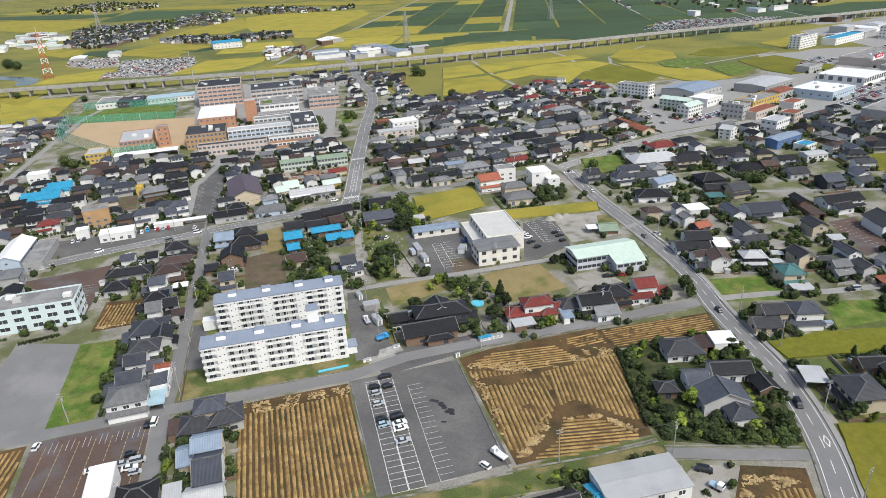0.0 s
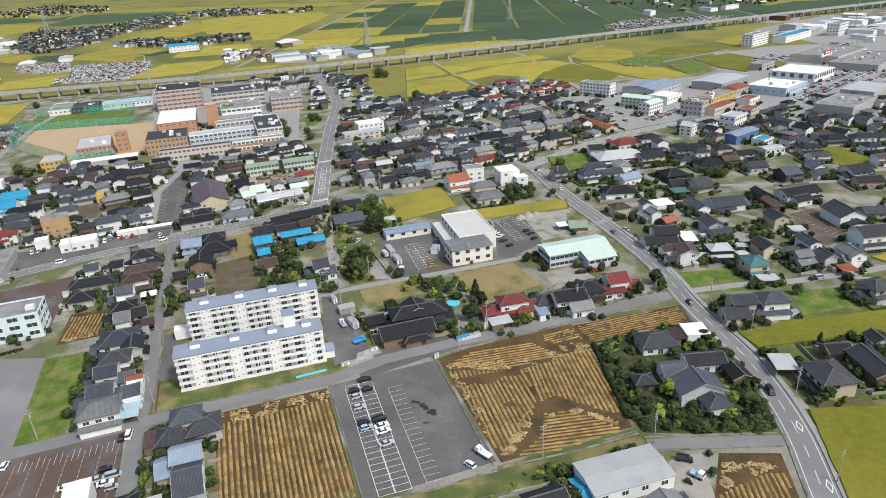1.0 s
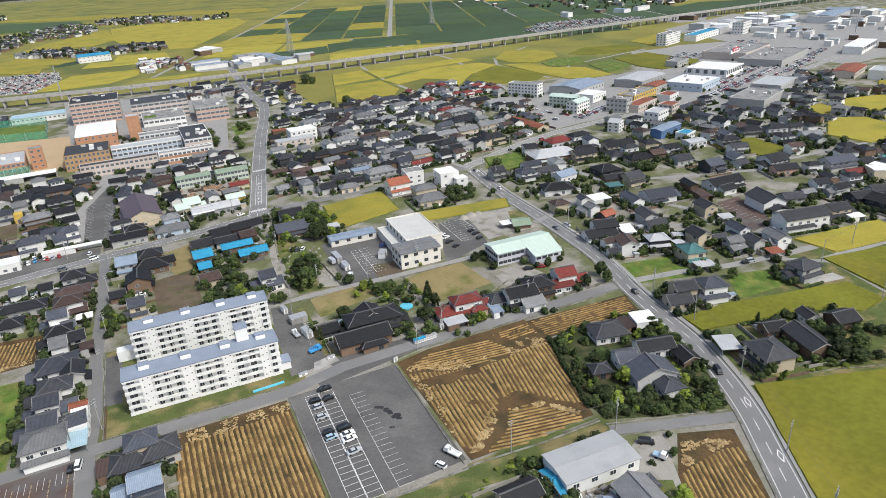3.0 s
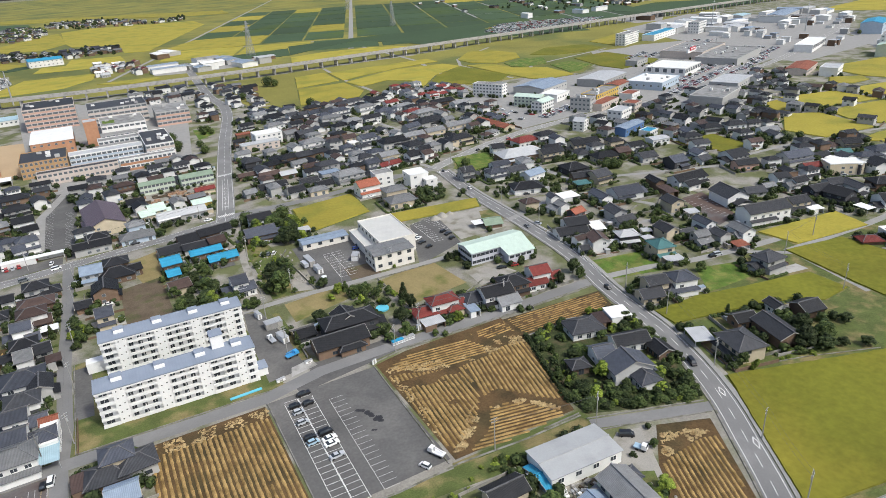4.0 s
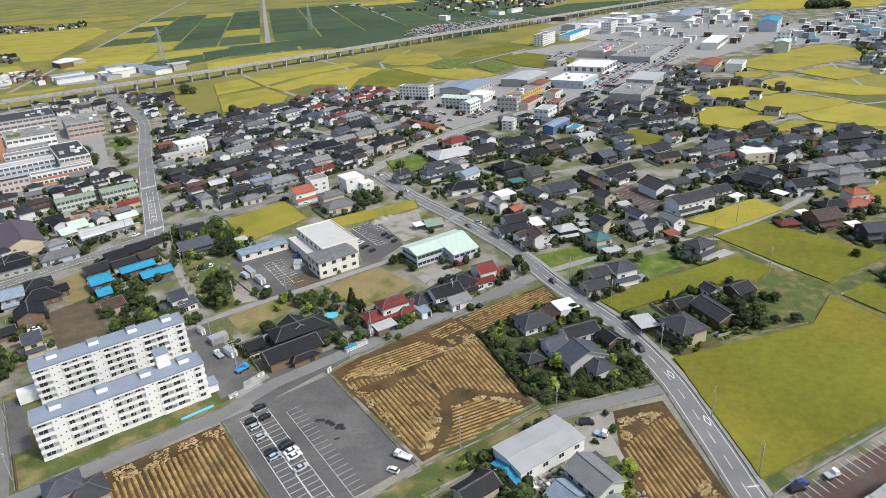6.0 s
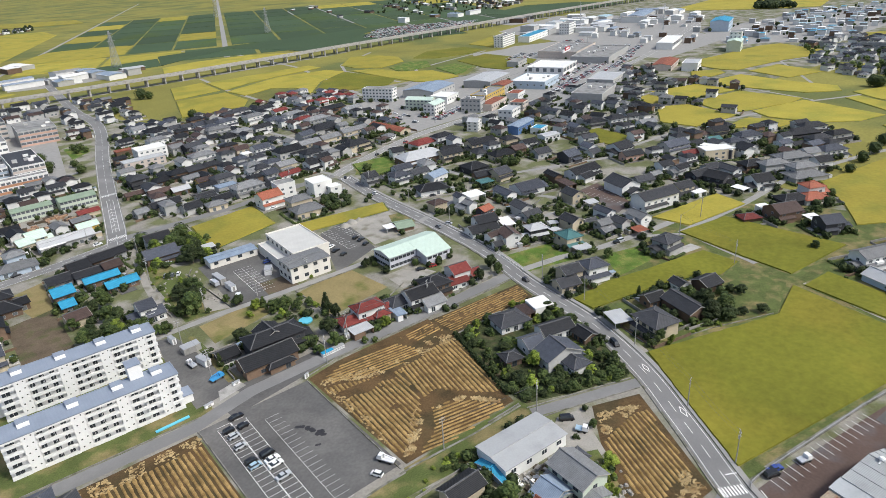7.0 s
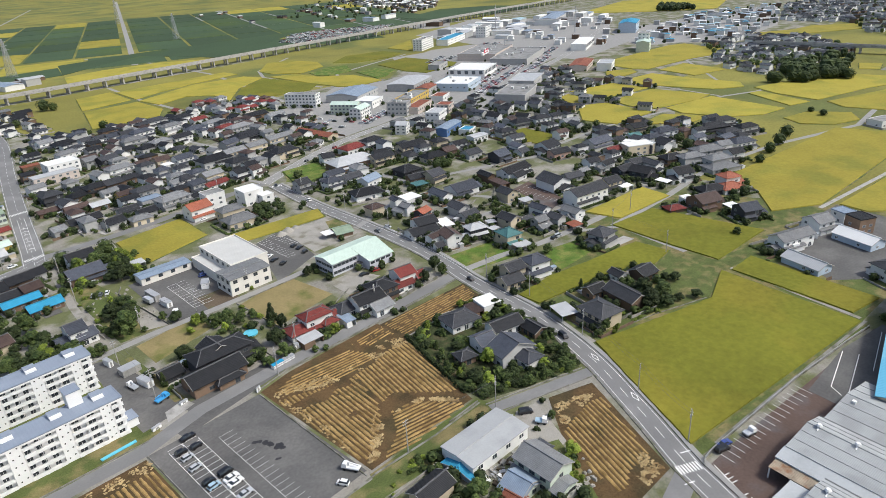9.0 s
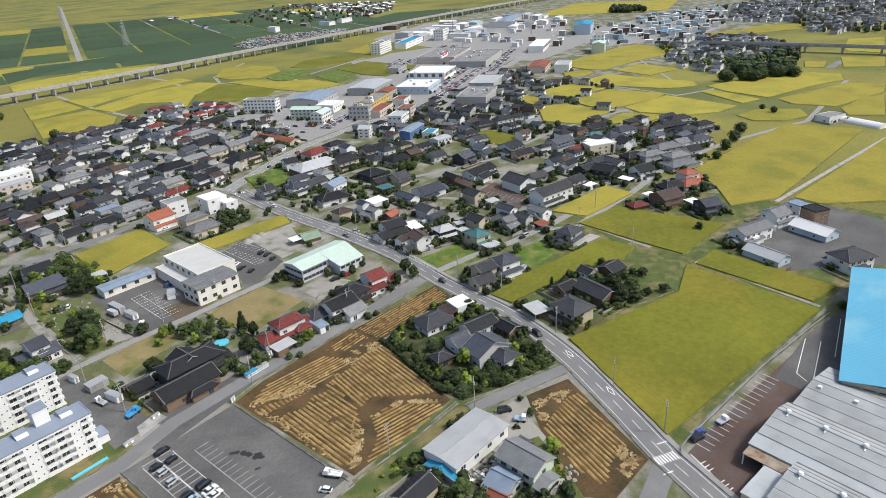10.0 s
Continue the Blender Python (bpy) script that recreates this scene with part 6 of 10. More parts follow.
house(-66.8, 412.2, 7.5, 8, 5.5, 11, "k", "w", "g")
house(-66.6, 386.1, 9.9, 9, 8, 11, "b", "w", "h")
house(-70.0, 377.4, 5.9, 9, 7, 12, "b", "w", "g")
house(-77.6, 474.6, 16.9, 10, 8, 6, "k", "b", "h")
house(-75.2, 451.7, 13.9, 9, 7, 8, "k", "g", "h")
house(-63.9, 366.3, 27.9, 4, 3, 1, "w", "w", "F")
house(-29.9, 404.0, 38.4, 19, 9.5, -85, "p", "c", "g")
house(-14.8, 373.9, 8.8, 8, 8.5, 8, "g", "l", "h")
house(-15.2, 366.6, 17.0, 10, 5, 2, "g", "l", "h")
house(-7.8, 395.9, 8.0, 9, 6, 12, "m", "c", "g")
house(-2.0, 399.8, 9.3, 11, 7.5, 8, "m", "c", "g")
house(10.0, 385.6, 26.3, 9, 6, 4, "l", "g", "g")
house(2.5, 382.2, 12.2, 8, 4, 6, "w", "g", "F")
house(22.8, 397.3, 10.9, 7, 6, 5, "m", "y", "g")
house(29.3, 427.3, 12.1, 6, 4, 5, "r", "c", "g")
block("apartment_block", 3.7, 450.5, 21.5, 9.5, 6.2, 2, "e", "v", "pale two-storey flats with a sage-green roof", 2, 9, "apartment block", low_gable=1.3)
block("apartment_block", 28.2, 450.8, 20.5, 11, 6.2, 2, "e", "v", "pale two-storey flats with a sage-green roof", 2, 9, "apartment block", low_gable=1.5)
house(-33.6, 368.7, 10.2, 9, 8, 7, "k", "w", "h")
house(-36.6, 363.5, 17.4, 8, 6, 2, "k", "g", "g")
house(-37.6, 324.6, 9.1, 10, 8, -2, "u", "g", "g")
house(-27.0, 326.4, 10.4, 9, 8.5, 2, "k", "b", "h")
house(-27.7, 320.4, 14.9, 12, 6, 2, "k", "b", "h")
house(-19.6, 321.8, 5.0, 7, 5, 8, "k", "b", "g")
house(-33.0, 300.7, 10.7, 10, 8, 89, "k", "b", "g")
house(-42.1, 294.6, 6.3, 7, 4.5, 2, "k", "b", "g")
house(-34.3, 275.3, 6.4, 9, 8, 2, "b", "c", "g")
house(-4.2, 317.7, 8.6, 9, 6, 4, "c", "b", "g")
house(-4.6, 306.7, 5.6, 7, 4, 4, "c", "b", "g")
house(12.6, 321.5, 14.8, 6, 5, 3, "c", "b", "g")
house(18.7, 311.1, 13.3, 7, 4.5, 3, "c", "b", "g")
house(-4.1, 289.8, 8.8, 9, 5.5, 8, "n", "c", "g")
house(18.7, 273.5, 6.8, 9, 8, 3, "b", "w", "g")
house(21.2, 271.1, 7.2, 8, 5, 3, "b", "w", "g")
house(6.8, 340.2, 9.2, 10, 7, 8, "k", "b", "g")
house(17.5, 343.3, 10.2, 9, 7, 6, "k", "n", "g")
house(25.6, 347.2, 7.1, 8, 6, 8, "k", "g", "g")
house(19.3, 331.6, 8.0, 8, 6, 8, "n", "b", "g")
house(-2.9, 334.8, 10.3, 9, 5, 7, "k", "g", "g")
house(10.0, 331.9, 13.5, 7, 5, 2, "k", "g", "g")
house(45.2, 346.0, 12.1, 9, 8, -0, "k", "w", "g")
house(41.0, 328.2, 15.3, 11, 7, -0, "b", "b", "g")
house(61.8, 319.4, 6.0, 6, 4, -2, "l", "w", "F")
house(94.6, 527.5, 21.8, 15, 9, 2, "w", "w", "F")
house(84.5, 510.2, 29.4, 10, 6, 2, "l", "p", "F")
house(81.2, 551.9, 12.4, 7, 5, 3, "s", "b", "F")
house(67.4, 461.7, 12.0, 10, 8, 5, "d", "k", "h")
house(58.9, 440.0, 11.6, 6, 4, 2, "n", "b", "g")
house(71.3, 429.7, 13.4, 7, 5, 3, "n", "b", "g")
house(82.5, 424.3, 10.7, 7, 5, 3, "l", "b", "g")
house(66.9, 403.5, 17.6, 9, 5.5, 5, "k", "c", "g")
house(51.9, 399.9, 7.5, 7, 5, 9, "g", "g", "g")
house(76.0, 385.4, 10.7, 9, 6, 11, "k", "g", "g")
house(89.3, 399.9, 11.3, 8, 5, 4, "d", "g", "g")
house(97.8, 424.9, 9.1, 7, 7, 3, "n", "y", "g")
house(108.4, 420.0, 15.0, 9, 8, 5, "d", "g", "h")
house(92.5, 457.2, 14.2, 9, 7, 7, "k", "b", "h")
house(102.8, 457.5, 11.3, 10, 7, 7, "d", "b", "g")
house(115.5, 461.7, 14.5, 9, 6, 12, "k", "b", "h")
house(82.4, 454.9, 16.3, 9, 5, 9, "k", "b", "h")
house(104.9, 404.9, 13.0, 8, 5, 3, "u", "g", "F")
house(113.2, 392.0, 18.7, 11, 8, 5, "g", "g", "h")
house(95.6, 388.3, 10.2, 8, 5, 8, "k", "g", "g")
house(88.5, 379.7, 11.4, 8, 5, -1, "g", "c", "h")
house(113.5, 361.2, 13.0, 11, 9, 2, "o", "w", "g")
house(126.0, 366.6, 11.7, 10, 10.5, -4, "f", "w", "F")
house(144.7, 358.0, 12.4, 13, 9, -3, "w", "w", "F")
house(150.1, 349.6, 7.8, 7, 6, -1, "w", "w", "F")
house(122.5, 340.6, 13.2, 9, 9, -1, "g", "c", "h")
house(122.5, 332.2, 16.3, 12, 6, -3, "g", "c", "h")
house(188.1, 452.7, 17.0, 9, 8, 5, "g", "c", "g")
house(206.7, 454.5, 16.7, 9, 8, 6, "g", "c", "g")
house(231.6, 460.1, 25.2, 9, 8, 6, "g", "c", "g")
house(171.5, 451.4, 22.5, 13, 7.5, 2, "k", "g", "h")
house(176.9, 428.2, 14.0, 10, 8, 6, "k", "g", "h")
house(157.3, 470.4, 12.9, 10, 8, 7, "b", "w", "g")
house(145.1, 478.0, 10.8, 9, 8, 7, "n", "c", "g")
house(145.4, 469.4, 7.2, 7, 4, 5, "w", "w", "F")
house(135.0, 420.8, 11.1, 9, 8, 10, "d", "w", "h")
house(134.2, 404.8, 9.4, 9, 8, 9, "b", "g", "g")
house(129.0, 419.6, 9.4, 8, 7, 6, "g", "w", "g")
house(151.8, 418.0, 13.5, 9, 7, 7, "g", "c", "g")
house(146.5, 402.8, 16.1, 7, 4.5, 9, "r", "w", "g")
house(165.5, 403.5, 12.2, 9, 8, 8, "k", "w", "g")
house(173.1, 400.5, 8.1, 8, 8, 10, "n", "w", "g")
house(118.7, 485.1, 18.0, 10, 8, 5, "g", "w", "h")
house(112.3, 523.8, 9.9, 9, 8, 11, "g", "g", "g")
house(122.5, 517.0, 13.6, 9, 8, 12, "d", "k", "g")
house(109.0, 614.0, 12.0, 9, 8, 12, "g", "w", "g")
house(119.8, 602.0, 18.1, 10, 7, 11, "k", "g", "h")
house(109.4, 560.6, 16.0, 9, 8, 12, "g", "w", "h")
house(132.9, 589.6, 10.3, 8, 8, 9, "d", "w", "g")
house(142.5, 586.5, 10.2, 8, 8, 10, "d", "w", "g")
house(152.6, 584.5, 12.1, 9, 8, 12, "b", "w", "g")
house(163.0, 583.9, 12.3, 9, 8, 12, "d", "w", "g")
house(159.6, 614.9, 14.4, 9, 7, 9, "k", "b", "h")
house(173.2, 578.8, 18.7, 10, 8, 11, "b", "w", "h")
house(199.5, 611.1, 20.2, 10, 8, 12, "d", "w", "h")
house(198.5, 577.0, 18.1, 9, 8, 13, "g", "w", "h")
house(157.5, 555.8, 19.3, 9, 8, 4, "g", "g", "h")
house(168.7, 531.0, 15.5, 9, 8, 8, "g", "g", "h")
house(185.8, 531.8, 16.8, 9, 8, 10, "k", "w", "g")
house(205.4, 547.5, 17.4, 9, 8, 13, "b", "w", "h")
house(219.3, 602.3, 20.5, 10, 8, 12, "k", "w", "h")
house(228.2, 586.7, 14.3, 8, 6, 10, "r", "w", "g")
house(226.9, 555.6, 19.0, 9, 8, 11, "g", "w", "h")
house(227.4, 537.0, 15.5, 8, 6, 11, "r", "w", "h")
house(231.3, 520.8, 21.2, 10, 8, 10, "g", "g", "h")
house(222.7, 492.7, 25.9, 14, 7.5, 7, "k", "g", "h")
house(200.8, 482.7, 13.2, 9, 7, 13, "b", "g", "g")
house(265.4, 553.4, 22.8, 10, 7, 7, "k", "b", "g")
house(273.2, 531.7, 18.5, 9, 8, 12, "g", "w", "g")
house(211.6, 423.7, 18.6, 11, 8, 5, "k", "c", "h")
house(156.7, 529.2, 14.1, 9, 6, 11, "k", "g", "h")
house(261.9, 454.5, 39.8, 11, 4.5, -84, "s", "c", "g")
house(249.1, 392.2, 18.7, 12, 6.5, 2, "r", "w", "h")
house(225.6, 363.6, 31.2, 17, 8.5, -8, "l", "b", "h")
house(264.2, 388.8, 15.1, 9, 8.5, 2, "k", "w", "h")
house(200.4, 349.6, 12.1, 8, 7, -4, "b", "w", "g")
house(190.3, 338.5, 11.5, 9, 7, -2, "b", "w", "h")
house(204.2, 337.2, 12.6, 8, 6, -2, "d", "w", "g")
house(175.4, 349.1, 8.2, 9, 8, -4, "d", "g", "g")
# the quarter east of the main road
house(176.4, 282.0, 8.6, 7.4, 6.7, -2, "n", "c", "h")
house(186.6, 254.9, 7.6, 6.2, 7.0, 9, "o", "k", "g")
house(177.3, 244.4, 11.3, 9.5, 7.5, -15, "k", "w", "g")
house(172.4, 241.0, 15.5, 9.0, 5.0, -11, "k", "w", "g")
house(185.9, 237.8, 6.8, 11.0, 3.4, -21, "w", "g", "F")
house(173.4, 222.3, 10.3, 8.2, 7.2, 71, "n", "w", "g")
house(167.9, 228.3, 6.5, 5.1, 5.8, 0, "n", "w", "g")
house(164.9, 221.5, 4.3, 4.9, 3.8, -14, "d", "w", "g")
house(187.4, 218.3, 9.4, 7.4, 7.1, -18, "l", "k", "h")
house(201.9, 220.4, 5.0, 4.4, 3.0, -24, "l", "g", "F")
house(196.0, 213.8, 5.2, 4.2, 3.0, -7, "l", "g", "F")
house(190.6, 200.1, 8.7, 9.9, 8.1, -13, "t", "c", "h")
house(189.4, 190.8, 8.4, 5.6, 2.8, -14, "l", "g", "F")
house(203.8, 244.7, 10.9, 7.5, 7.1, 80, "d", "g", "g")
house(203.0, 237.3, 10.0, 6.2, 4.5, -2, "d", "g", "g")
house(215.8, 270.2, 14.3, 7.1, 5.4, 83, "b", "w", "g")
house(229.9, 266.6, 16.3, 13.0, 6.9, -10, "b", "w", "g")
house(236.7, 238.3, 10.0, 7.9, 7.2, 81, "d", "c", "g")
house(237.3, 225.8, 6.1, 5.8, 2.9, -13, "l", "g", "F")
house(207.2, 213.0, 9.8, 7.6, 7.1, 84, "d", "c", "g")
house(215.5, 208.8, 7.4, 3.6, 4.0, -12, "d", "g", "g")
house(208.4, 324.6, 13.6, 9.1, 6.1, 11, "u", "w", "g")
house(192.8, 308.6, 17.9, 12.1, 5.7, -17, "k", "w", "h")
house(190.8, 280.3, 6.5, 5.1, 6.5, 80, "b", "w", "g")
house(201.1, 280.5, 11.0, 9.6, 3.8, -5, "w", "w", "F")
house(184.5, 270.3, 7.0, 5.6, 4.3, -86, "g", "w", "g")
house(187.3, 267.7, 6.8, 5.8, 6.6, 89, "g", "w", "g")
house(222.5, 294.5, 9.4, 7.7, 2.9, -12, "t", "g", "F")
house(235.6, 319.3, 13.8, 13.0, 6.8, -5, "k", "k", "h")
house(230.9, 303.4, 15.7, 7.8, 5.4, -15, "k", "b", "g")
house(237.1, 297.0, 10.9, 10.6, 7.2, 0, "d", "c", "g")
house(254.3, 268.7, 11.4, 5.5, 6.3, 78, "k", "b", "g")
house(250.8, 255.8, 6.7, 13.0, 3.8, -12, "n", "b", "F")
house(271.8, 261.5, 21.3, 10.3, 7.6, -2, "k", "w", "g")
house(268.5, 255.8, 9.7, 7.3, 5.1, 2, "k", "w", "g")
house(268.4, 229.4, 16.1, 13.0, 8.5, 77, "d", "w", "g")
house(286.7, 228.7, 11.1, 8.0, 4.8, -20, "d", "g", "g")
house(261.0, 202.6, 24.0, 11.0, 9.3, -11, "d", "w", "g")
house(285.2, 202.3, 10.9, 8.6, 7.4, -13, "d", "c", "g")
house(288.9, 194.3, 7.8, 5.5, 2.9, -16, "w", "w", "F")
house(227.6, 209.1, 10.5, 6.1, 6.8, 83, "b", "w", "g")
house(237.9, 226.2, 6.6, 5.6, 2.9, -18, "l", "g", "F")
house(214.1, 199.3, 6.5, 6.5, 6.9, -10, "g", "g", "g")
house(213.3, 196.5, 7.3, 5.7, 4.3, -2, "g", "g", "g")
house(222.3, 194.8, 7.7, 6.2, 6.6, 84, "d", "g", "g")
house(234.0, 192.8, 10.8, 7.3, 7.1, 80, "g", "w", "g")
house(231.8, 191.6, 6.7, 6.3, 4.5, -14, "g", "w", "g")
house(224.2, 185.4, 6.8, 6.4, 2.9, -14, "s", "g", "F")
house(217.6, 165.8, 10.5, 8.6, 7.6, -1, "d", "g", "h")
house(312.8, 197.2, 12.4, 10.7, 7.7, -88, "k", "k", "g")
house(310.3, 208.0, 11.9, 8.6, 7.0, -10, "k", "k", "g")
house(325.8, 209.7, 8.8, 8.2, 6.9, -18, "d", "g", "g")
house(329.7, 200.2, 13.7, 7.0, 6.8, 74, "d", "w", "g")
house(362.0, 226.7, 20.7, 7.2, 6.4, -81, "w", "k", "F")
house(307.6, 180.8, 6.2, 8.0, 3.4, -3, "w", "k", "F")
house(354.0, 253.5, 19.1, 11.0, 7.7, -9, "b", "g", "g")
house(346.0, 237.0, 11.1, 7.0, 5.4, -15, "r", "g", "g")
house(310.9, 222.7, 10.4, 5.3, 4.4, -6, "g", "g", "g")
house(315.1, 222.8, 9.3, 6.6, 6.3, -6, "k", "w", "g")
house(320.7, 262.2, 14.1, 8.3, 6.1, -17, "k", "q", "g")
house(327.4, 276.7, 12.9, 13.0, 8.0, -4, "k", "w", "g")
house(313.9, 291.8, 10.1, 7.7, 7.1, 79, "b", "w", "g")
house(311.3, 286.4, 9.0, 8.5, 4.9, 0, "d", "w", "g")
house(291.2, 289.3, 10.8, 11.3, 7.9, -4, "b", "k", "g")
house(299.0, 229.4, 7.4, 5.6, 4.3, -9, "g", "g", "g")
house(273.1, 356.0, 21.1, 10, 8, -4, "k", "c", "g")
house(241.7, 351.8, 16.1, 10, 8, -4, "k", "c", "g")
house(268.5, 327.9, 18.0, 11, 6, -8, "k", "c", "h")
house(280.5, 326.3, 9.9, 9, 7, -6, "n", "b", "g")
house(296.4, 331.1, 10.8, 8, 7, -8, "k", "w", "g")
house(287.8, 311.2, 11.5, 10, 6, -8, "d", "g", "g")
house(173.3, 171.5, 9.9, 9, 8.5, -15, "b", "w", "h")
house(171.8, 171.4, 12.8, 10, 5, -16, "b", "w", "h")
house(162.8, 175.3, 8.6, 8, 8, -13, "d", "c", "g")
house(157.8, 172.4, 9.2, 8, 5, -15, "d", "c", "g")
house(129.8, 208.7, 8.4, 9, 8.5, -8, "r", "w", "g")
house(126.4, 206.4, 9.8, 8, 5, -8, "r", "w", "g")
house(135.8, 205.5, 5.0, 7, 5.5, -7, "r", "w", "g")
house(322.9, 178.3, 11.5, 11, 8, -24, "k", "w", "g")
house(357.5, 225.2, 19.8, 11, 7, -30, "w", "c", "F")
house(347.8, 195.9, 14.1, 10, 7, -24, "k", "b", "h")
house(353.0, 186.2, 16.3, 9, 8, -24, "g", "g", "h")
house(373.8, 185.7, 20.6, 11, 8, -25, "g", "g", "h")
house(356.5, 171.2, 15.6, 9, 8.5, -24, "g", "g", "h")
house(353.2, 167.7, 21.0, 13, 5, -26, "g", "g", "h")
house(388.7, 181.8, 9.7, 9, 8, -27, "g", "w", "g")
house(376.0, 169.1, 9.8, 9, 8, -25, "k", "w", "g")
house(326.9, 152.2, 9.9, 9, 8.5, -26, "o", "w", "h")
house(320.5, 148.6, 13.9, 11, 5, -27, "o", "w", "h")
house(288.2, 148.3, 13.8, 12, 8, -22, "n", "b", "g")
house(311.5, 154.7, 15.1, 10, 5, -27, "k", "k", "h")
house(288.2, 157.6, 6.1, 6, 4, -23, "w", "w", "F")
house(275.5, 158.2, 9.6, 7, 3.5, -28, "r", "b", "h")
house(287.1, 126.1, 10.1, 10, 8, -30, "b", "k", "g")
house(291.5, 135.1, 6.9, 7, 3.5, -25, "w", "g", "F")
house(405.5, 252.5, 12.2, 10, 7, -22, "k", "c", "g")
house(389.2, 245.8, 9.4, 7, 4, -22, "t", "w", "g")
house(401.2, 228.3, 17.4, 10, 8, -22, "b", "w", "h")
house(389.1, 229.8, 15.3, 9, 6, -20, "b", "w", "h")
house(435.0, 209.1, 23.3, 13, 7, -25, "k", "k", "h")
house(402.8, 175.7, 17.1, 11, 8, -23, "b", "w", "h")
house(421.5, 191.5, 14.1, 9, 8, -21, "d", "g", "h")
house(440.6, 187.3, 15.4, 9, 8, -22, "k", "g", "h")
house(450.4, 208.9, 18.2, 10, 8, -27, "k", "w", "h")
house(385.9, 325.4, 14.9, 9, 8, -17, "k", "w", "h")
house(392.7, 302.6, 13.5, 9, 7, -19, "g", "w", "g")
house(371.4, 333.6, 15.1, 9, 7, -16, "k", "g", "h")
house(41.0, 206.9, 19.7, 10, 6.5, -0, "k", "b", "g")
house(43.6, 201.4, 9.6, 3.4, 3.4, 0, "k", "b", "h")
house(47.6, 214.8, 20.4, 10, 8.5, -2, "k", "k", "h")
house(31.6, 221.0, 7.5, 7, 4, 1, "k", "k", "g")
house(84.2, 208.6, 11.6, 7.4, 8.0, -4, "r", "w", "h")
house(76.6, 209.2, 9.4, 8.2, 4.7, -6, "r", "w", "h")
house(87.6, 204.4, 6.4, 4.6, 4.3, -3, "r", "c", "h")
house(92.0, 209.2, 3.6, 4.8, 4.0, -4, "r", "b", "g")
house(76.0, 200.9, 8.6, 5.8, 2.9, -2, "l", "b", "F")
house(93.7, 201.8, 4.5, 7.8, 2.9, -6, "u", "w", "F")
house(105.9, 204.0, 12.4, 9, 8, -6, "k", "w", "g")
house(108.3, 199.0, 8.9, 8, 5, -4, "g", "w", "g")
house(99.3, 208.0, 11.0, 8, 5, -5, "d", "w", "h")
house(116.2, 207.4, 11.0, 10, 8, -6, "k", "b", "h")
house(120.6, 167.4, 12.4, 10, 5.4, -12, "d", "w", "h")
house(115.9, 138.8, 8.9, 14, 8.0, 79, "b", "g", "g")
house(114.7, 150.0, 7.0, 8.4, 5.6, -14, "b", "w", "g")
house(117.0, 132.6, 8.6, 7.4, 4.8, -97, "b", "w", "h")
house(127.8, 151.4, 12.6, 7.6, 5.4, -14, "k", "w", "g")
house(133.8, 142.2, 7.4, 6.2, 4.0, -99, "k", "b", "g")
house(103.9, 149.2, 6.2, 5.6, 4.2, -14, "d", "b", "h")
house(136.2, 166.8, 8.4, 8, 4.2, -14, "w", "w", "F")
house(129.2, 167.7, 5.0, 8, 3.4, -12, "n", "b", "F")
house(77.6, 97.0, 12.6, 9.4, 7.8, -93, "g", "e", "g")
house(70.2, 98.2, 7.6, 7.0, 3.9, -93, "u", "e", "g")
house(64.8, 96.6, 5.0, 4.4, 3.2, -86, "s", "b", "g")
house(82.8, 101.4, 4.4, 4.4, 5.0, -93, "b", "e", "h")
house(69.2, 98.1, 7.1, 9, 5, -88, "u", "e", "g")
house(52.2, 113.6, 10.6, 6.6, 5.6, 1, "k", "c", "g")
house(155.7, 128.2, 12.1, 11, 8, -102, "d", "c", "h")
house(174.6, 128.6, 15.4, 9, 6.2, 76, "d", "b", "g")
house(171.6, 140.4, 8.0, 6.6, 5, -14, "k", "b", "g")
house(197.4, 133.4, 8.8, 8.4, 5.4, -8, "k", "b", "g")
house(189.2, 140.4, 6.6, 5, 4.5, 76, "k", "w", "g")
house(149.8, 140.1, 7.4, 9, 3.6, -22, "l", "g", "F")
house(264.6, 97.7, 19.5, 9, 8, -21, "g", "w", "g")
house(290.9, 94.5, 10.5, 10, 8, -22, "g", "w", "g")
house(286.1, 76.2, 18.8, 10, 5.5, 70, "w", "l", "g")
house(247.5, 85.6, 17.4, 9, 5, 72, "l", "l", "g")
house(300.3, 79.7, 9.1, 9, 8, -30, "k", "b", "F")
house(309.0, 88.9, 7.7, 8, 6, -25, "u", "w", "F")
house(258.4, 55.9, 14.4, 11, 8, -30, "d", "w", "h")
house(512.6, 119.0, 17.8, 12, 5, -24, "f", "w", "F")
house(341.9, 325.0, 13.6, 9, 7, -14, "k", "g", "h")
house(148.4, 275.4, 9.0, 10.0, 3.8, -16, "v", "b", "g")
house(140.9, 277, 5.6, 5.8, 2.8, -8, "w", "g", "F")

house(47.5, 217.5, 9.5, 9.0, 8.4, 92, "k", "b", "g")

# ---- shops, works and school ----
block("apartment_block", 323, 560, 32, 11, 12, -60, "w", "f", "white four-storey block with small balconies", 4, 9, "apartment block", side_cols=3)
block("building", 326, 497, 26, 11, 9, -60, "e", "m", "pale three-storey guest house with a mint roof", 3, 7, "building", low_gable=2, side_cols=3)
block("building", 323, 473, 20, 11, 9, 24, "w", "m", "white three-storey building with a mint-green roof", 3, 6, "building", low_gable=2, side_cols=3)
block("building", 373, 546, 46, 34, 7, 24, "g", "u", "wide hall with a pale blue sheet roof", 1, 8, "building", low_gable=2.5)
block("building", 359, 504, 24, 18, 6.5, 24, "w", "w", "white flat-roofed shop beside a car park", 1, 5, "building")
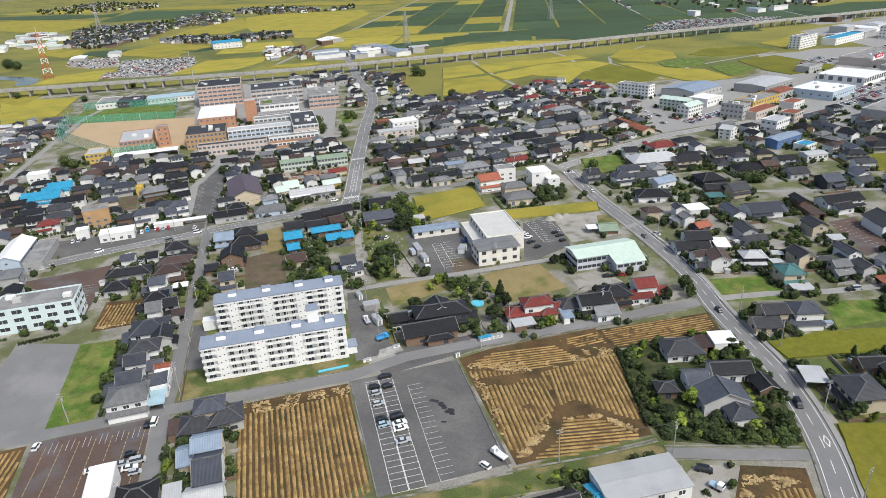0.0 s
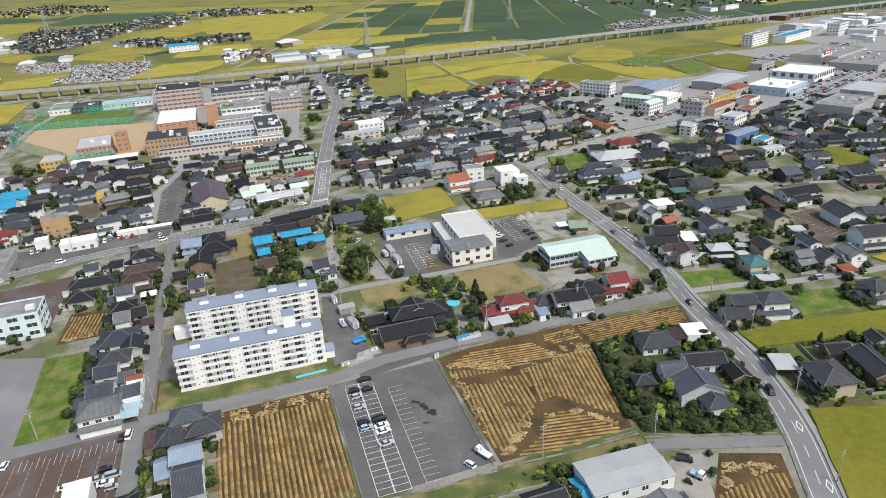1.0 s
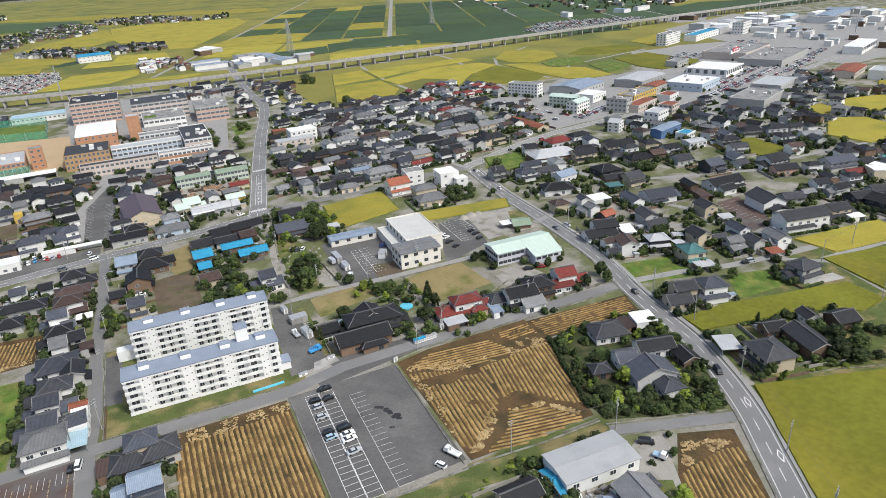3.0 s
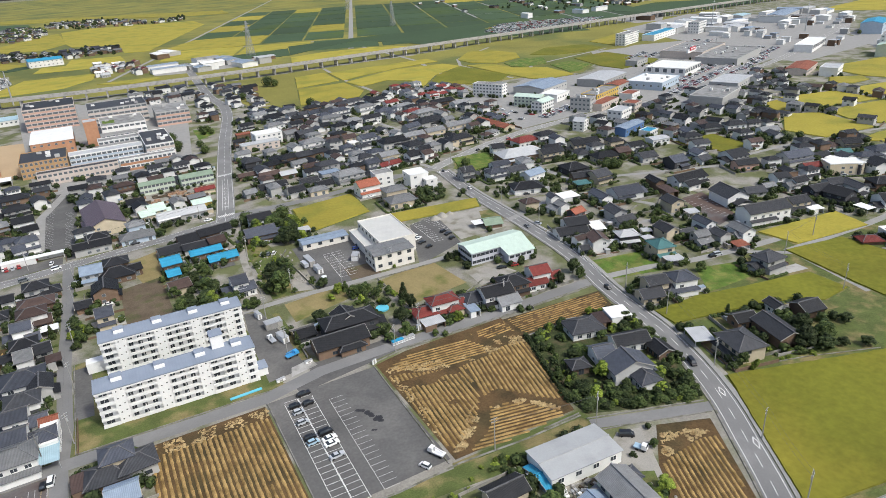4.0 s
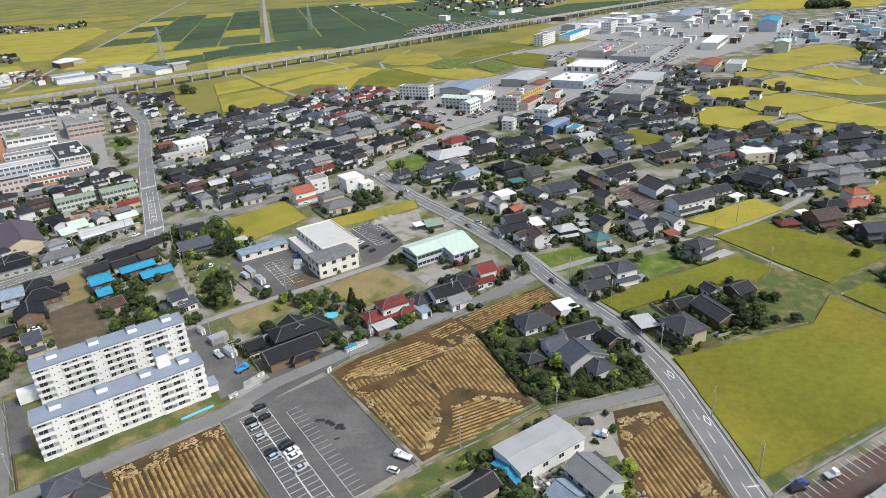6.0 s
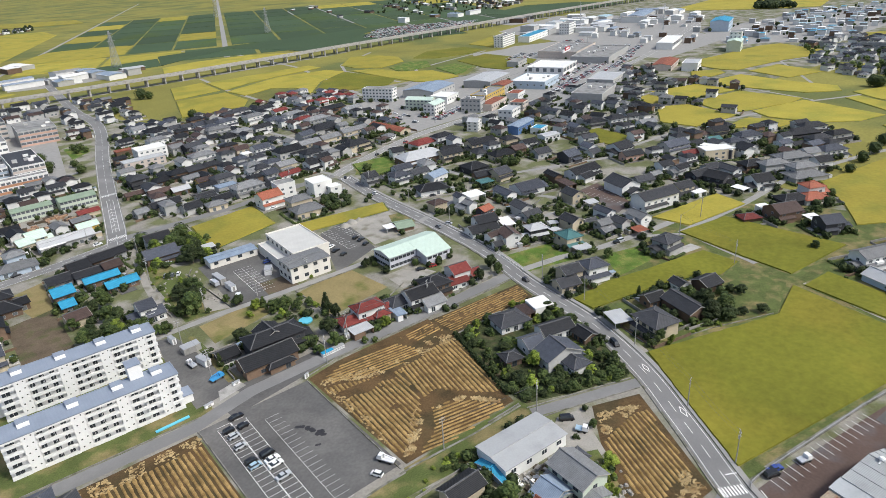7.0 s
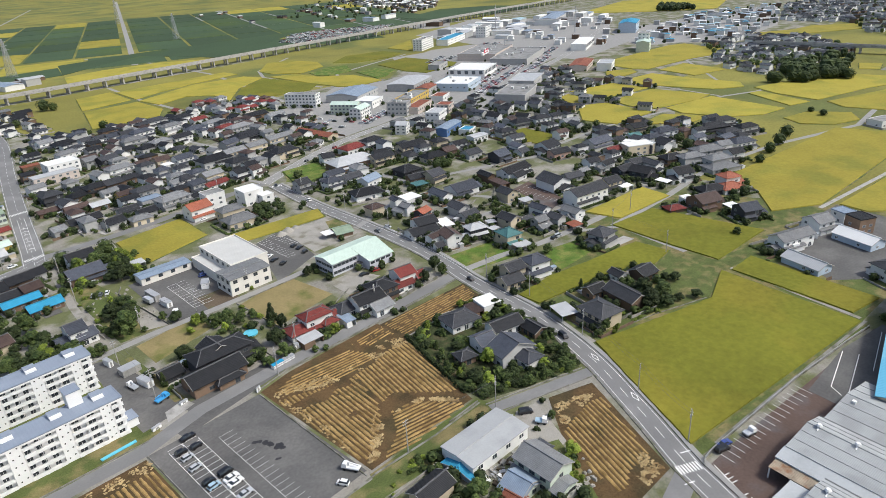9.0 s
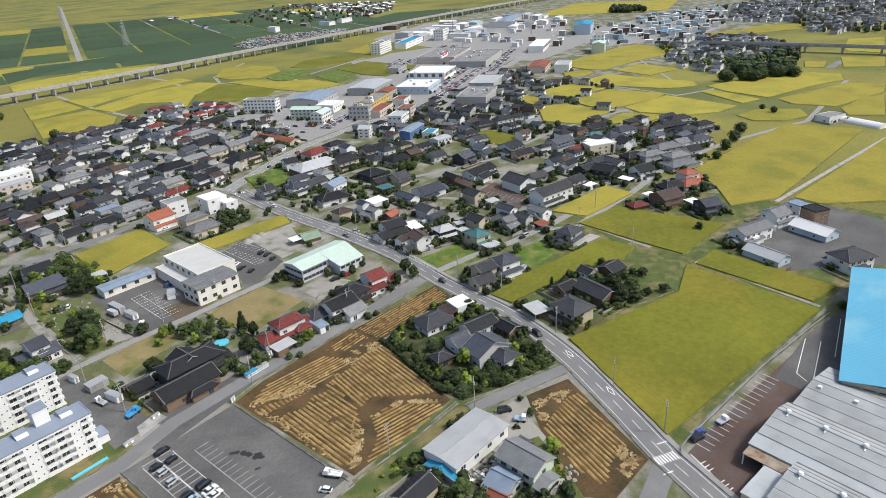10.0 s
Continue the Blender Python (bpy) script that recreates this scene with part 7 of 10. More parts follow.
block("office_building", 350, 452, 18, 13, 11, -60, "g", "f", "grey-green three-storey office building", 3, 5, "office building", side_cols=4, roof_boxes=2)
block("building", 389, 476, 44, 16, 8, 24, "y", "f", "long ochre two-storey shop building", 2, 10, "building", roof_boxes=3, side_cols=3)
block("building", 371, 449, 34, 12, 5.5, 24, "p", "s", "low brown shop with a flat front", 1, 8, "building")
block("building", 350, 406, 19, 12, 8.5, 24, "w", "l", "white two-storey clinic building", 2, 6, "building", side_cols=3)
block("building", 379, 424, 14, 12, 7, 24, "p", "s", "pinkish two-storey shop building", 2, 4, "building", side_cols=3)
block("building", 306, 400, 9, 10, 7.5, -60, "w", "l", "narrow white three-storey house with a pale roof", 3, 2, "building", low_gable=2.2, side_cols=2)
block("building", 429, 498, 26, 14, 7, 24, "g", "s", "warehouse with a rust-red roof", 1, 5, "building", low_gable=1.2)
block("building", 444, 538, 52, 30, 7, 24, "g", "l", "grey warehouse with a pale sheet roof", 1, 8, "building", low_gable=1.2)
block("building", 409, 459, 18, 12, 6, 24, "w", "s", "white shop with a red roof", 1, 4, "building")
block("building", 468, 491, 44, 36, 7, 24, "l", "w", "pale blue and white car showroom", 1, 10, "building", side_cols=5, roof_boxes=4)
block("building", 535, 530, 48, 42, 8, 24, "w", "w", "large white car showroom with a glass front", 1, 9, "building", side_cols=5, win=(4,4))
block("building", 455, 404, 50, 28, 8, 24, "g", "f", "long grey flat-roofed warehouse", 1, 0, "building", roof_boxes=3)
block("building", 516, 439, 48, 26, 7, 24, "g", "l", "low grey warehouse with a pale roof", 1, 8, "building")
block("building", 328, 371, 28, 10, 6, 19, "u", "u", "blue-walled workshop with a blue-grey roof", 1, 6, "building", low_gable=1)
block("building", 333, 356, 12, 9, 4, 19, "w", "c", "small white shop with a bright blue roof", 1, 4, "building")
block("building", 321, 335, 14, 9, 4.5, -5, "w", "l", "low white pavilion with a pale roof", 1, 4, "building", low_gable=.8)
block("superstore", 646, 606, 86, 50, 8, 24, "p", "f", "superstore with a long flat roof", 1, 14, "superstore", roof_boxes=8)
block("superstore", 643, 550, 96, 46, 7, 24, "g", "f", "grey superstore wing with roof units", 1, 0, "superstore", roof_boxes=9)
block("office_building", 660, 739, 46, 14, 15, 24, "w", "f", "white five-storey office block", 5, 12, "office building", side_cols=3, roof_boxes=2)
block("building", 737, 754, 90, 18, 8, 24, "w", "c", "long white depot with a bright blue roof", 2, 14, "building")
block("office_building", 808, 750, 34, 16, 16, 24, "w", "f", "white four-storey office building by the viaduct", 4, 9, "office building", side_cols=4)
block("building", 765, 534, 75, 20, 8, 24, "w", "w", "long white workshop with tall doors", 1, 14, "building", win=(4,4))
block("building", 944, 566, 60, 26, 14, 24, "l", "c", "tall cyan factory hall", 2, 12, "building", low_gable=2.5)
block("building", 779, 451, 14, 14, 20, 24, "w", "f", "white tower block with a blue stripe", 5, 3, "building", side_cols=3)
block("building", 766, 444, 32, 16, 12, 24, "e", "m", "pale green warehouse with mint roof", 2, 5, "building", low_gable=2)
block("building", 623, 443, 50, 20, 6, 24, "p", "s", "shop with a maroon sheet roof", 1, 10, "building", low_gable=1.5)
block("building", 627, 414, 28, 16, 8, 24, "w", "l", "white shop building with pale roof", 1, 5, "building")
block("building", 1039, 779, 110, 30, 8, 24, "g", "u", "very long blue-grey factory hall", 1, 12, "building", low_gable=2)
block("building", 544, 595, 30.1, 14, 6, 24, "g", "f", "low grey shop beside a car park", 1, 6, "building")
block("building", -141, 538, 15, 20, 7, 3, "y", "l", "yellow-walled hall with a pale roof", 2, 5, "building", side_cols=3)
block("building", -116, 777, 48, 24, 5.5, 3, "w", "a", "long white pool hall with a glazed blue roof", 1, 12, "building", low_gable=1.0)
block("building", -156, 773, 25, 30, 5.5, 3, "k", "d", "low black-roofed sports hall", 1, 6, "building", roof_boxes=2)
block("building", -180, 781, 21, 42, 5.0, 3, "w", "f", "low pale sports building", 1, 5, "building")
block("building", -81, 1282, 50, 30, 10, 10, "w", "c", "white hall with a cyan roof among paddies", 2, 8, "building", low_gable=3)
block("school", -60.5, 739, 43, 46, 20, 1, "p", "d", "tall five-storey school block with salmon bands", 5, 9, "school", "q", 6, roof_boxes=4, win=(4.2, 1.7))
block("school", -3.5, 711, 51, 40, 16.5, 1, "g", "d", "pale grey four-storey school block with salmon bands", 4, 10, "school", "p", 6, roof_boxes=5, win=(4.6, 1.7))
block("school", 40.5, 674, 29, 42, 12.5, -1, "g", "f", "pale three-storey school block with salmon bands", 3, 7, "school", "q", 6, roof_boxes=3, win=(3.6, 1.7))
block("school", -3, 664, 36, 44, 9.5, 1, "w", "f", "low white school wing with a roof terrace", 2, 8, "school", "", 5, roof_boxes=4, win=(3.6, 1.8))
area("grass", [(-19, 668), (-9, 668), (-9, 654), (-19, 654)], M_LAWN, "green planted roof terrace", 9.74)
block("school_tower", -28, 620, 10, 14, 20, 2, "o", "l", "orange-tiled stair tower of the school", 1, 0, "tower")
block("gymnasium", -58, 634, 31, 56, 10.5, 1, "o", "w", "orange-brown gymnasium with a white low roof", 2, 6, "gymnasium", low_gable=0.8, side_cols=8)
block("school", -62, 556, 30.5, 34, 11.3, 1, "t", "d", "ochre-tiled three-storey school building with a white cornice", 3, 10, "school", "", 8, roof_boxes=4, win=(1.7, 1.9))
block("school", -20.5, 551, 50, 13, 10, 1, "w", "l", "white three-storey school wing with a pale roof", 3, 14, "school", "l", 3, win=(2.9, 1.6))
block("school", -10, 580, 30, 12, 11, 1, "w", "f", "white school wing behind a court", 3, 8, "school", "g", 3, win=(2.8, 1.6))
block("school", -8, 606, 28, 10, 9.5, 1, "g", "f", "pale school wing behind a court", 3, 8, "school", "w", 3, win=(2.6, 1.6))
block("school", 15.5, 557, 20, 52, 12, 1, "w", "d", "three-storey school block with a dark flat roof and orange bands", 3, 6, "school", "p", 8, roof_boxes=5, win=(2.8, 1.7))
block("school", -40.5, 517, 51, 8, 8, 1, "p", "d", "long low pinkish school wing with a dark roof", 2, 16, "school", "", 2, win=(2.0, 1.5))
block("school", 5.3, 518.5, 38, 8, 8.3, 1, "w", "f", "low school wing with orange and white bands", 2, 12, "school", "o", 2, win=(2.3, 1.6))
block("school", -116, 563, 24, 40, 10.5, 6, "o", "l", "orange-tiled three-storey school building", 3, 8, "school", "", 8, roof_boxes=3, win=(2.0, 1.8))
block("school_tower", -97, 567, 9, 11, 15, 6, "o", "f", "orange-tiled stair tower with an open top", 4, 2, "tower", side_cols=2)
carport(-106, 533, 46, 11, 4, 3, "w", "g")

# ---- straw on the harvested fields ----
def straw_rows(poly, turn, step, label, wide=0.5, seed=1, bare=0.5, patchy=0.55, high=0.2):
    """Rows of cut straw: long low mounds along parallel lines that thicken, thin out and break; bare: how rarely a patch has none."""
    c, s = math.cos(radians(turn)), math.sin(radians(turn))
    P = [(x * c + y * s, -x * s + y * c) for x, y in poly]
    m = Mesh()
    rng = random.Random(seed)
    v, row = min(p[1] for p in P) + step * 0.5, 0
    while v < max(p[1] for p in P):
        cuts = []
        for i in range(len(P)):
            (a0, b0), (a1, b1) = P[i - 1], P[i]
            if (b0 > v) != (b1 > v):
                cuts.append(a0 + (a1 - a0) * (v - b0) / (b1 - b0))
        cuts.sort()
        strength = rng.uniform(0.82, 1.12)
        for u0, u1 in zip(cuts[::2], cuts[1::2]):
            u, last = u0 + rng.uniform(0.2, 0.9), None
            while u < u1 - 0.4:
                x, y = u * c - v * s, u * s + v * c
                field = noise.noise(Vector((x * 0.09, y * 0.09, seed)))
                clump = noise.noise(Vector((u * 0.55, row * 3.1, seed + 9)))
                if field < -bare or clump < -patchy:
                    last = None
                    u += 0.45
                    continue
                w = step * wide * 0.5 * strength * (1 + 0.38 * clump + 0.22 * field)
                q0 = v + 0.10 * noise.noise(Vector((u * 0.2, row * 1.7, 4)))
                z = 0.1 + high * (0.75 + 0.5 * clump)
                ring = [(u * c - (q0 + k) * s, u * s + (q0 + k) * c, hz) for k, hz in ((-w, 0.08), (-w * 0.45, z), (w * 0.4, z + 0.02 * (row % 3)), (w, 0.08))]
                if last:
                    for k in range(3):
                        m.face([last[k], ring[k], ring[k + 1], last[k + 1]])
                last = ring
                u += 0.45
        v += step * rng.uniform(0.94, 1.06)
        row += 1
    return tagged(part("straw_rows", m, M_STRAW), label, "straw", kind="stuff")


def straw_litter(poly, n, label, seed, big=0.62, flow=0.0, loose=0.9):
    """Loose heaps and curls of straw where the harvester turned."""
    rng = random.Random(seed)
    m = Mesh()
    xs, ys = [p[0] for p in poly], [p[1] for p in poly]
    k, n = 0, n * 3
    while k < n:
        x, y = rng.uniform(min(xs), max(xs)), rng.uniform(min(ys), max(ys))
        if not inside((x, y), poly):
            continue
        k += 1
        if noise.noise(Vector((x * 0.22, y * 0.22, seed))) < -0.1:
            continue
        a = radians(flow) + rng.uniform(-loose, loose) + 1.8 * noise.noise(Vector((x * 0.07, y * 0.07, 3)))
        last = None
        for i in range(rng.randint(2, 4)):
            w = big * rng.uniform(0.3, 0.62)
            ca, sa = math.cos(a), math.sin(a)
            ring = [(x + w * sa, y - w * ca, 0.08), (x + 0.2 * w * sa, y - 0.2 * w * ca, rng.uniform(0.18, 0.34)), (x - w * sa, y + w * ca, 0.08)]
            if last:
                m.face([last[0], ring[0], ring[1], last[1]])
                m.face([last[1], ring[1], ring[2], last[2]])
            last = ring
            a += rng.uniform(-0.35, 0.35)
            x, y = x + 0.5 * big * math.cos(a), y + 0.5 * big * math.sin(a)
    return tagged(part("straw_litter", m, M_HEAP), label, "straw", kind="stuff")


# the field beside the flats
straw_rows([(-27, 180.5), (7.6, 181), (8, 134.5), (-26, 121)], 91, 1.6, "straight rows of pale cut straw", 0.56, 2, 0.8, 0.75)
straw_litter([(-27.4, 185.4), (7.8, 185.4), (7.5, 180), (-27, 179.5)], 170, "tangled straw at the end of the rows", 4, flow=0, loose=0.5)
# the field beside the car park: two fans of long rows, cross rows at both ends, bare soil where they meet
straw_rows([(48.6, 179.5), (51.5, 180.5), (60.2, 176.3), (71.9, 172.8), (74, 172.9), (68.6, 153.5), (65.4, 148.8), (61, 143.8), (54.8, 139.3), (49.2, 136)], 86, 1.55, "slanting rows of pale cut straw", 0.6, 5, 0.42, 0.7)
straw_rows([(74.5, 172.9), (82.2, 173.3), (90.6, 175.6), (97.6, 175.8), (99.8, 172), (95.2, 155), (91, 138), (83.8, 144.8), (79.5, 150.2), (75.6, 154.2), (69.2, 153.4)], 79, 1.5, "slanting rows of pale cut straw beside a hedge", 0.62, 6, 0.6, 0.8)
straw_rows([(68.6, 148.6), (71, 147.2), (74.4, 147.6), (79.9, 144.2), (84.4, 138.2), (87.6, 133.2), (64, 132), (53.5, 134.6), (58.4, 136.8), (63.2, 140)], -10, 1.45, "cross rows of pale cut straw", 0.6, 8, 0.7, 0.8)
straw_rows([(49.4, 185.3), (59, 188.3), (82.3, 186.4), (86.4, 178.8), (83.8, 174.6), (70.7, 174.6), (60.4, 178), (52, 181.6)], -6, 1.45, "cross rows of pale cut straw along the lane", 0.56, 7, 0.5, 0.6)
straw_litter([(49, 184.5), (56, 185), (70, 178.5), (84, 177), (83, 173.4), (71, 173.2), (60, 176.6), (50, 180.4)], 190, "tangled straw at the head of the rows", 18, flow=-10)
straw_litter([(84, 177), (92, 181), (99.5, 178.5), (99.6, 173), (90, 174.6), (83, 173)], 110, "tangled straw at the hedge", 19, flow=30)
straw_litter([(69, 148.4), (74.4, 148.8), (80, 145.8), (85, 139.4), (88.4, 134.2), (87.4, 132.6), (83.8, 138.4), (79, 143.6), (74.2, 146.6), (69, 146.4)], 120, "bright straw heaps along a bare strip", 20, 0.75, flow=60)
straw_litter([(49.2, 136), (52.4, 135.2), (61.6, 143.8), (66, 149), (64, 150.8), (58, 144.4), (51, 140)], 120, "bright straw heaps beside a bare strip", 21, 0.75, flow=60)
straw_litter([(48.4, 181), (51, 180), (52.6, 160), (51, 140), (48.8, 140)], 60, "tangled straw by the car park", 10, flow=90)
straw_rows([(84, 189), (101, 189.5), (101, 181.5), (96, 183), (88, 182)], 3, 1.4, "faint rows of dark stubble along the lane", 0.4, 22, 0.3, 0.3)
straw_rows([(101.5, 190.3), (145.5, 188.4), (142.5, 178), (102, 178)], -1, 1.35, "faint rows of dark stubble and straw", 0.40, 12, 0.4, 0.4)
# the field beside the road
straw_rows([(100.5, 104), (112, 105.2), (117, 103.6), (103.5, 79.6), (93, 79.6), (88.5, 77.6), (84.6, 78), (88, 88.4), (96.2, 103)], 67, 1.5, "rows of pale cut straw beside the road", 0.6, 13, 0.75, 0.8)
straw_litter([(104, 112), (113, 108.4), (116, 105.6), (110, 105), (106.8, 107), (99, 103.6), (98, 106)], 100, "tangled straw by the lane", 14, 0.7)
straw_litter([(99, 83), (104.6, 81), (102.4, 75), (92, 74.6), (93, 78.4), (97, 78)], 90, "tangled straw at the field's corner", 15, 0.7)
straw_rows([(-85.5, 256), (-72, 258), (-70.5, 274), (-84.5, 276)], 84, 1.5, "rows of cut straw on a small plot", 0.5, 16, 0.6)
area("soil", [(-112, 184.5), (-89.5, 185), (-88, 150), (-112, 140)], M_STUB, "harvested plot beside a car park")
straw_rows([(-111.5, 183.5), (-90, 184), (-88.6, 151), (-111.5, 142)], 84, 1.6, "rows of cut straw beside a car park", 0.55, 26, 0.7, 0.7)
straw_litter([(-85.5, 254), (-72, 255.5), (-72, 258), (-85.5, 257)], 40, "tangled straw on a small plot", 17)


# ---- car park: bays, stain, cars ----
LOT_Z = 0.04
bays = thing("bay_markings", 0, 0, 0, 0, "worn white lines of parking bays", "road marking", kind="structure")


def bay_row(x, y0, y1, deep, n, material=None, spine=True):
    material = material or M_PAINT2
    if spine:
        m = Mesh()
        strip(m, [(x, y0), (x, y1)], 0.14, LOT_Z)
        part("bay_line", m, material, bays)
    for i in range(n + 1):
        y = y0 + (y1 - y0) * i / n
        m = Mesh()
        strip(m, [(x, y), (x + deep, y)], 0.13, LOT_Z + 0.003)
        part("bay_line", m, material, bays)


bay_row(18.3, 133, 185, 4.4, 21, M_PAINT)
bay_row(18.08, 133, 185, -4.3, 21, M_PAINT)
bay_row(13.7, 133, 184, 0.3, 1, M_PAINT)
bay_row(22.8, 133, 184, 0.3, 1, M_PAINT)
bay_row(27.0, 133.5, 179, 4.6, 18)
M_STAIN = mat("oil_stain", (0.030, 0.030, 0.033), 0.6, 0.2, 1.0, 3.0)
m = Mesh()
wet = random.Random(3)
spots = [(33.2 + k * 0.42 + wet.uniform(-0.4, 0.4), 168.8 - 0.35 * k - 0.055 * k * k + wet.uniform(-0.6, 0.6), wet.uniform(0.5, 1.15)) for k in range(11)] + [(37.4 + wet.uniform(-0.6, 0.6), 161.5 + wet.uniform(-1.2, 1.2), 0.7) for k in range(4)] + [(33.6, 157.6, 0.6), (34.3, 157.2, 0.5)]
for k, (x, y, r) in enumerate(spots):
    m.face([(x + r * wet.uniform(0.6, 1.25) * math.cos(6.283 * i / 11), y + r * wet.uniform(0.6, 1.25) * math.sin(6.283 * i / 11), LOT_Z + 0.004 + 0.0008 * k) for i in range(11)])
tagged(part("oil_stain", m, M_STAIN), "dark wet stain on the asphalt", "stain", kind="structure")
for x, y, shape, color in ((20.6, 186, "sedan", "black"), (16.2, 181, "hatch", "black"), (20.4, 180.2, "hatch", "black"), (16.4, 177.4, "hatch", "silver"), (16.0, 171.8, "hatch", "silver"), (15.8, 163.8, "hatch", "black"), (20.7, 163.6, "van", "black"),
                           (16.0, 161.2, "hatch", "pale"), (20.8, 160.4, "sedan", "white"), (20.7, 157.9, "sedan", "white"), (20.3, 152.2, "sedan", "silver")):
    car(x, y, 3 + (x * 7 + y * 3) % 4, shape, color)
car(40, 135.3, 118, "hatch", "white")
truck(45, 138, 118, "white", "white", 5.2, label="white lorry with a lifting platform", crane=True)
for x, y, turn, shape, color in ((-54.8, 183.8, 84, "hatch", "black"), (-52.8, 184.6, 84, "van", "white"), (-57.5, 170.6, 4, "hatch", "black"), (-55, 167.2, 4, "van", "silver"), (-58.9, 167.0, 4, "sedan", "silver"), (-56.8, 164.6, 4, "sedan", "white"), (-55, 162.2, 4, "hatch", "silver"),
                                 (-63, 167, 4, "hatch", "silver"), (-67, 166.8, 4, "sedan", "white"), (-86.2, 183, 80, "hatch", "white"), (-54, 245, 4, "hatch", "black"), (108.4, 285, 20, "hatch", "white"), (108.4, 280.6, 20, "sedan", "white"), (107.8, 275, 20, "sedan", "black"), (108.4, 268.4, 20, "hatch", "black"),
                                 (123, 281.5, 20, "hatch", "black"), (123.8, 277.4, 20, "sedan", "black"), (122.6, 271.2, 20, "hatch", "black"), (80.4, 290.2, 5, "sedan", "black"), (77.6, 287.4, 5, "hatch", "blue"), (36.6, 307.2, 60, "hatch", "silver"), (39.2, 305.8, 60, "hatch", "grey"), (41.8, 305.2, 60, "hatch", "white"),
                                 (138.1, 132.3, -112, "van", "black"), (95.3, 116.4, -35, "van", "black"), (117.4, 65.6, -20, "van", "black"), (120, 66.1, -20, "sedan", "blue"), (-101, 340.6, 14, "van", "white"), (-84.4, 329, 14, "van", "white"), (-67.3, 343.4, 14, "van", "grey"), (-53.7, 349.8, 14, "van", "white"),
                                 (-55.8, 358, 80, "hatch", "white"), (-76.9, 364, 95, "hatch", "white"), (-81, 363.6, 95, "sedan", "cyan"), (-85.2, 362.6, 95, "hatch", "black"), (-112.8, 362, 95, "hatch", "black"), (-115.3, 361, 95, "sedan", "silver"), (-118, 360.4, 95, "hatch", "white"), (150.5, 188.5, -95, "hatch", "black"),
                                 (161.4, 262, -92, "sedan", "grey"), (167.2, 331, 90, "hatch", "white"), (171, 372, 60, "sedan", "black"), (232, 405, 22, "sedan", "white"), (214, 400, 22, "hatch", "black"), (247, 411, 22, "van", "red"), (189, 218.5, -4, "sedan", "white"), (193, 217.5, -4, "hatch", "white"),
                                 (208, 186, -8, "hatch", "black"), (211, 186, -8, "van", "silver"), (168, 262, -60, "hatch", "silver"), (188, 267, 0, "hatch", "white"), (125, 229, -14, "sedan", "black"), (145, 234, -14, "hatch", "black"), (131, 228, -14, "hatch", "red"), (9, 357, 17, "sedan", "black"), (22, 373, 10, "sedan", "white"), (-17, 361, 12, "sedan", "black")):
    car(x, y, turn, shape, color)
truck(94.6, 110, -60, "white", "pale", 3.6, label="small white pick-up truck with a pale bed")
truck(128.5, 62.6, -18, "white", "silver", 3.8, label="small white pick-up truck in a car park")
truck(20.1, 224.8, 100, "white", "silver", 4.6, label="white works lorry with equipment", crane=True)
truck(23.8, 210.4, 14, "cyan", "cyan", 4.8, label="bright blue works lorry with a crane", crane=True)
truck(52.6, 261.2, 62, "white", "white", 6.5, label="white box lorry in a works yard", closed=True)
truck(50.2, 282, 96, "white", "silver", 6.0, label="white lorry loaded with containers", closed=True)


# ---- site sheds, drums and small things round the flats ----
def container(x, y, w, d, h, turn, color, label):
    t = thing("container", x, y, 0, turn, label, "container")
    m = Mesh()
    m.box(-w / 2, -d / 2, 0.1, w / 2, d / 2, h)
    part("body", m, color, t)
    m = Mesh()
    m.box(-w / 2 - 0.08, -d / 2 - 0.08, h, w / 2 + 0.08, d / 2 + 0.08, h + 0.12)
    part("lid", m, M_STEEL, t)
    m = Mesh()
    m.box(-w * 0.2, -d / 2 - 0.04, 0.25, w * 0.2, -d / 2, h - 0.2)
    part("door", m, M_PAVE, t)
    return t


container(24, 223.5, 2.4, 6, 2.5, 12, M_WHITE, "white site container beside a lane")
container(23.5, 235.5, 6.5, 4, 2.6, 4, M_CONC, "pale fenced tank enclosure")
container(20, 246, 1.6, 4, 2.4, 10, M_WHITE, "upright white tank behind the flats")
container(27.8, 203.4, 2.6, 0.8, 1.0, 10, M_WHITE, "low white bin shelter")
container(16.2, 197.6, 3.0, 0.9, 1.1, 12, M_WHITE, "low white bin shelter at the corner")
for k in range(6):
    cage = thing("recycling_cage", 58.2 + k * 1.55, 197.6 + k * 0.1, 0, 4, "white recycling cage with a blue lid by the lane" if k < 3 else "white recycling cage with a dark lid by the lane", "cage", "recycling cages by the lane")
    m = Mesh()
    m.box(-0.7, -0.8, 0.1, 0.7, 0.8, 1.35)
    part("body", m, M_WHITE, cage)
    m = Mesh()
    m.box(-0.72, -0.84, 1.352, 0.72, 0.84, 1.62)
    part("lid", m, M_BLUETARP if k < 3 else M_STEEL, cage)
    for side in (-1, 1):
        m = Mesh()
        m.box(side * 0.35 - 0.25, -0.83, 0.45, side * 0.35 + 0.25, -0.802, 1.1)
        part("door", m, M_STEEL, cage)
    for sx in (-0.6, 0.6):
        for sy in (-0.7, 0.7):
            m = Mesh()
            m.box(sx - 0.06, sy - 0.06, 0, sx + 0.06, sy + 0.06, 0.1)
            part("leg", m, M_STEEL, cage)
container(70.5, 201.8, 1.6, 1.0, 2.3, 5, M_WHITE, "white drinks cabinet by the lane")
container(47.3, 189.8, 1.8, 0.25, 1.9, 20, M_WHITE, "white notice board at the car park corner")
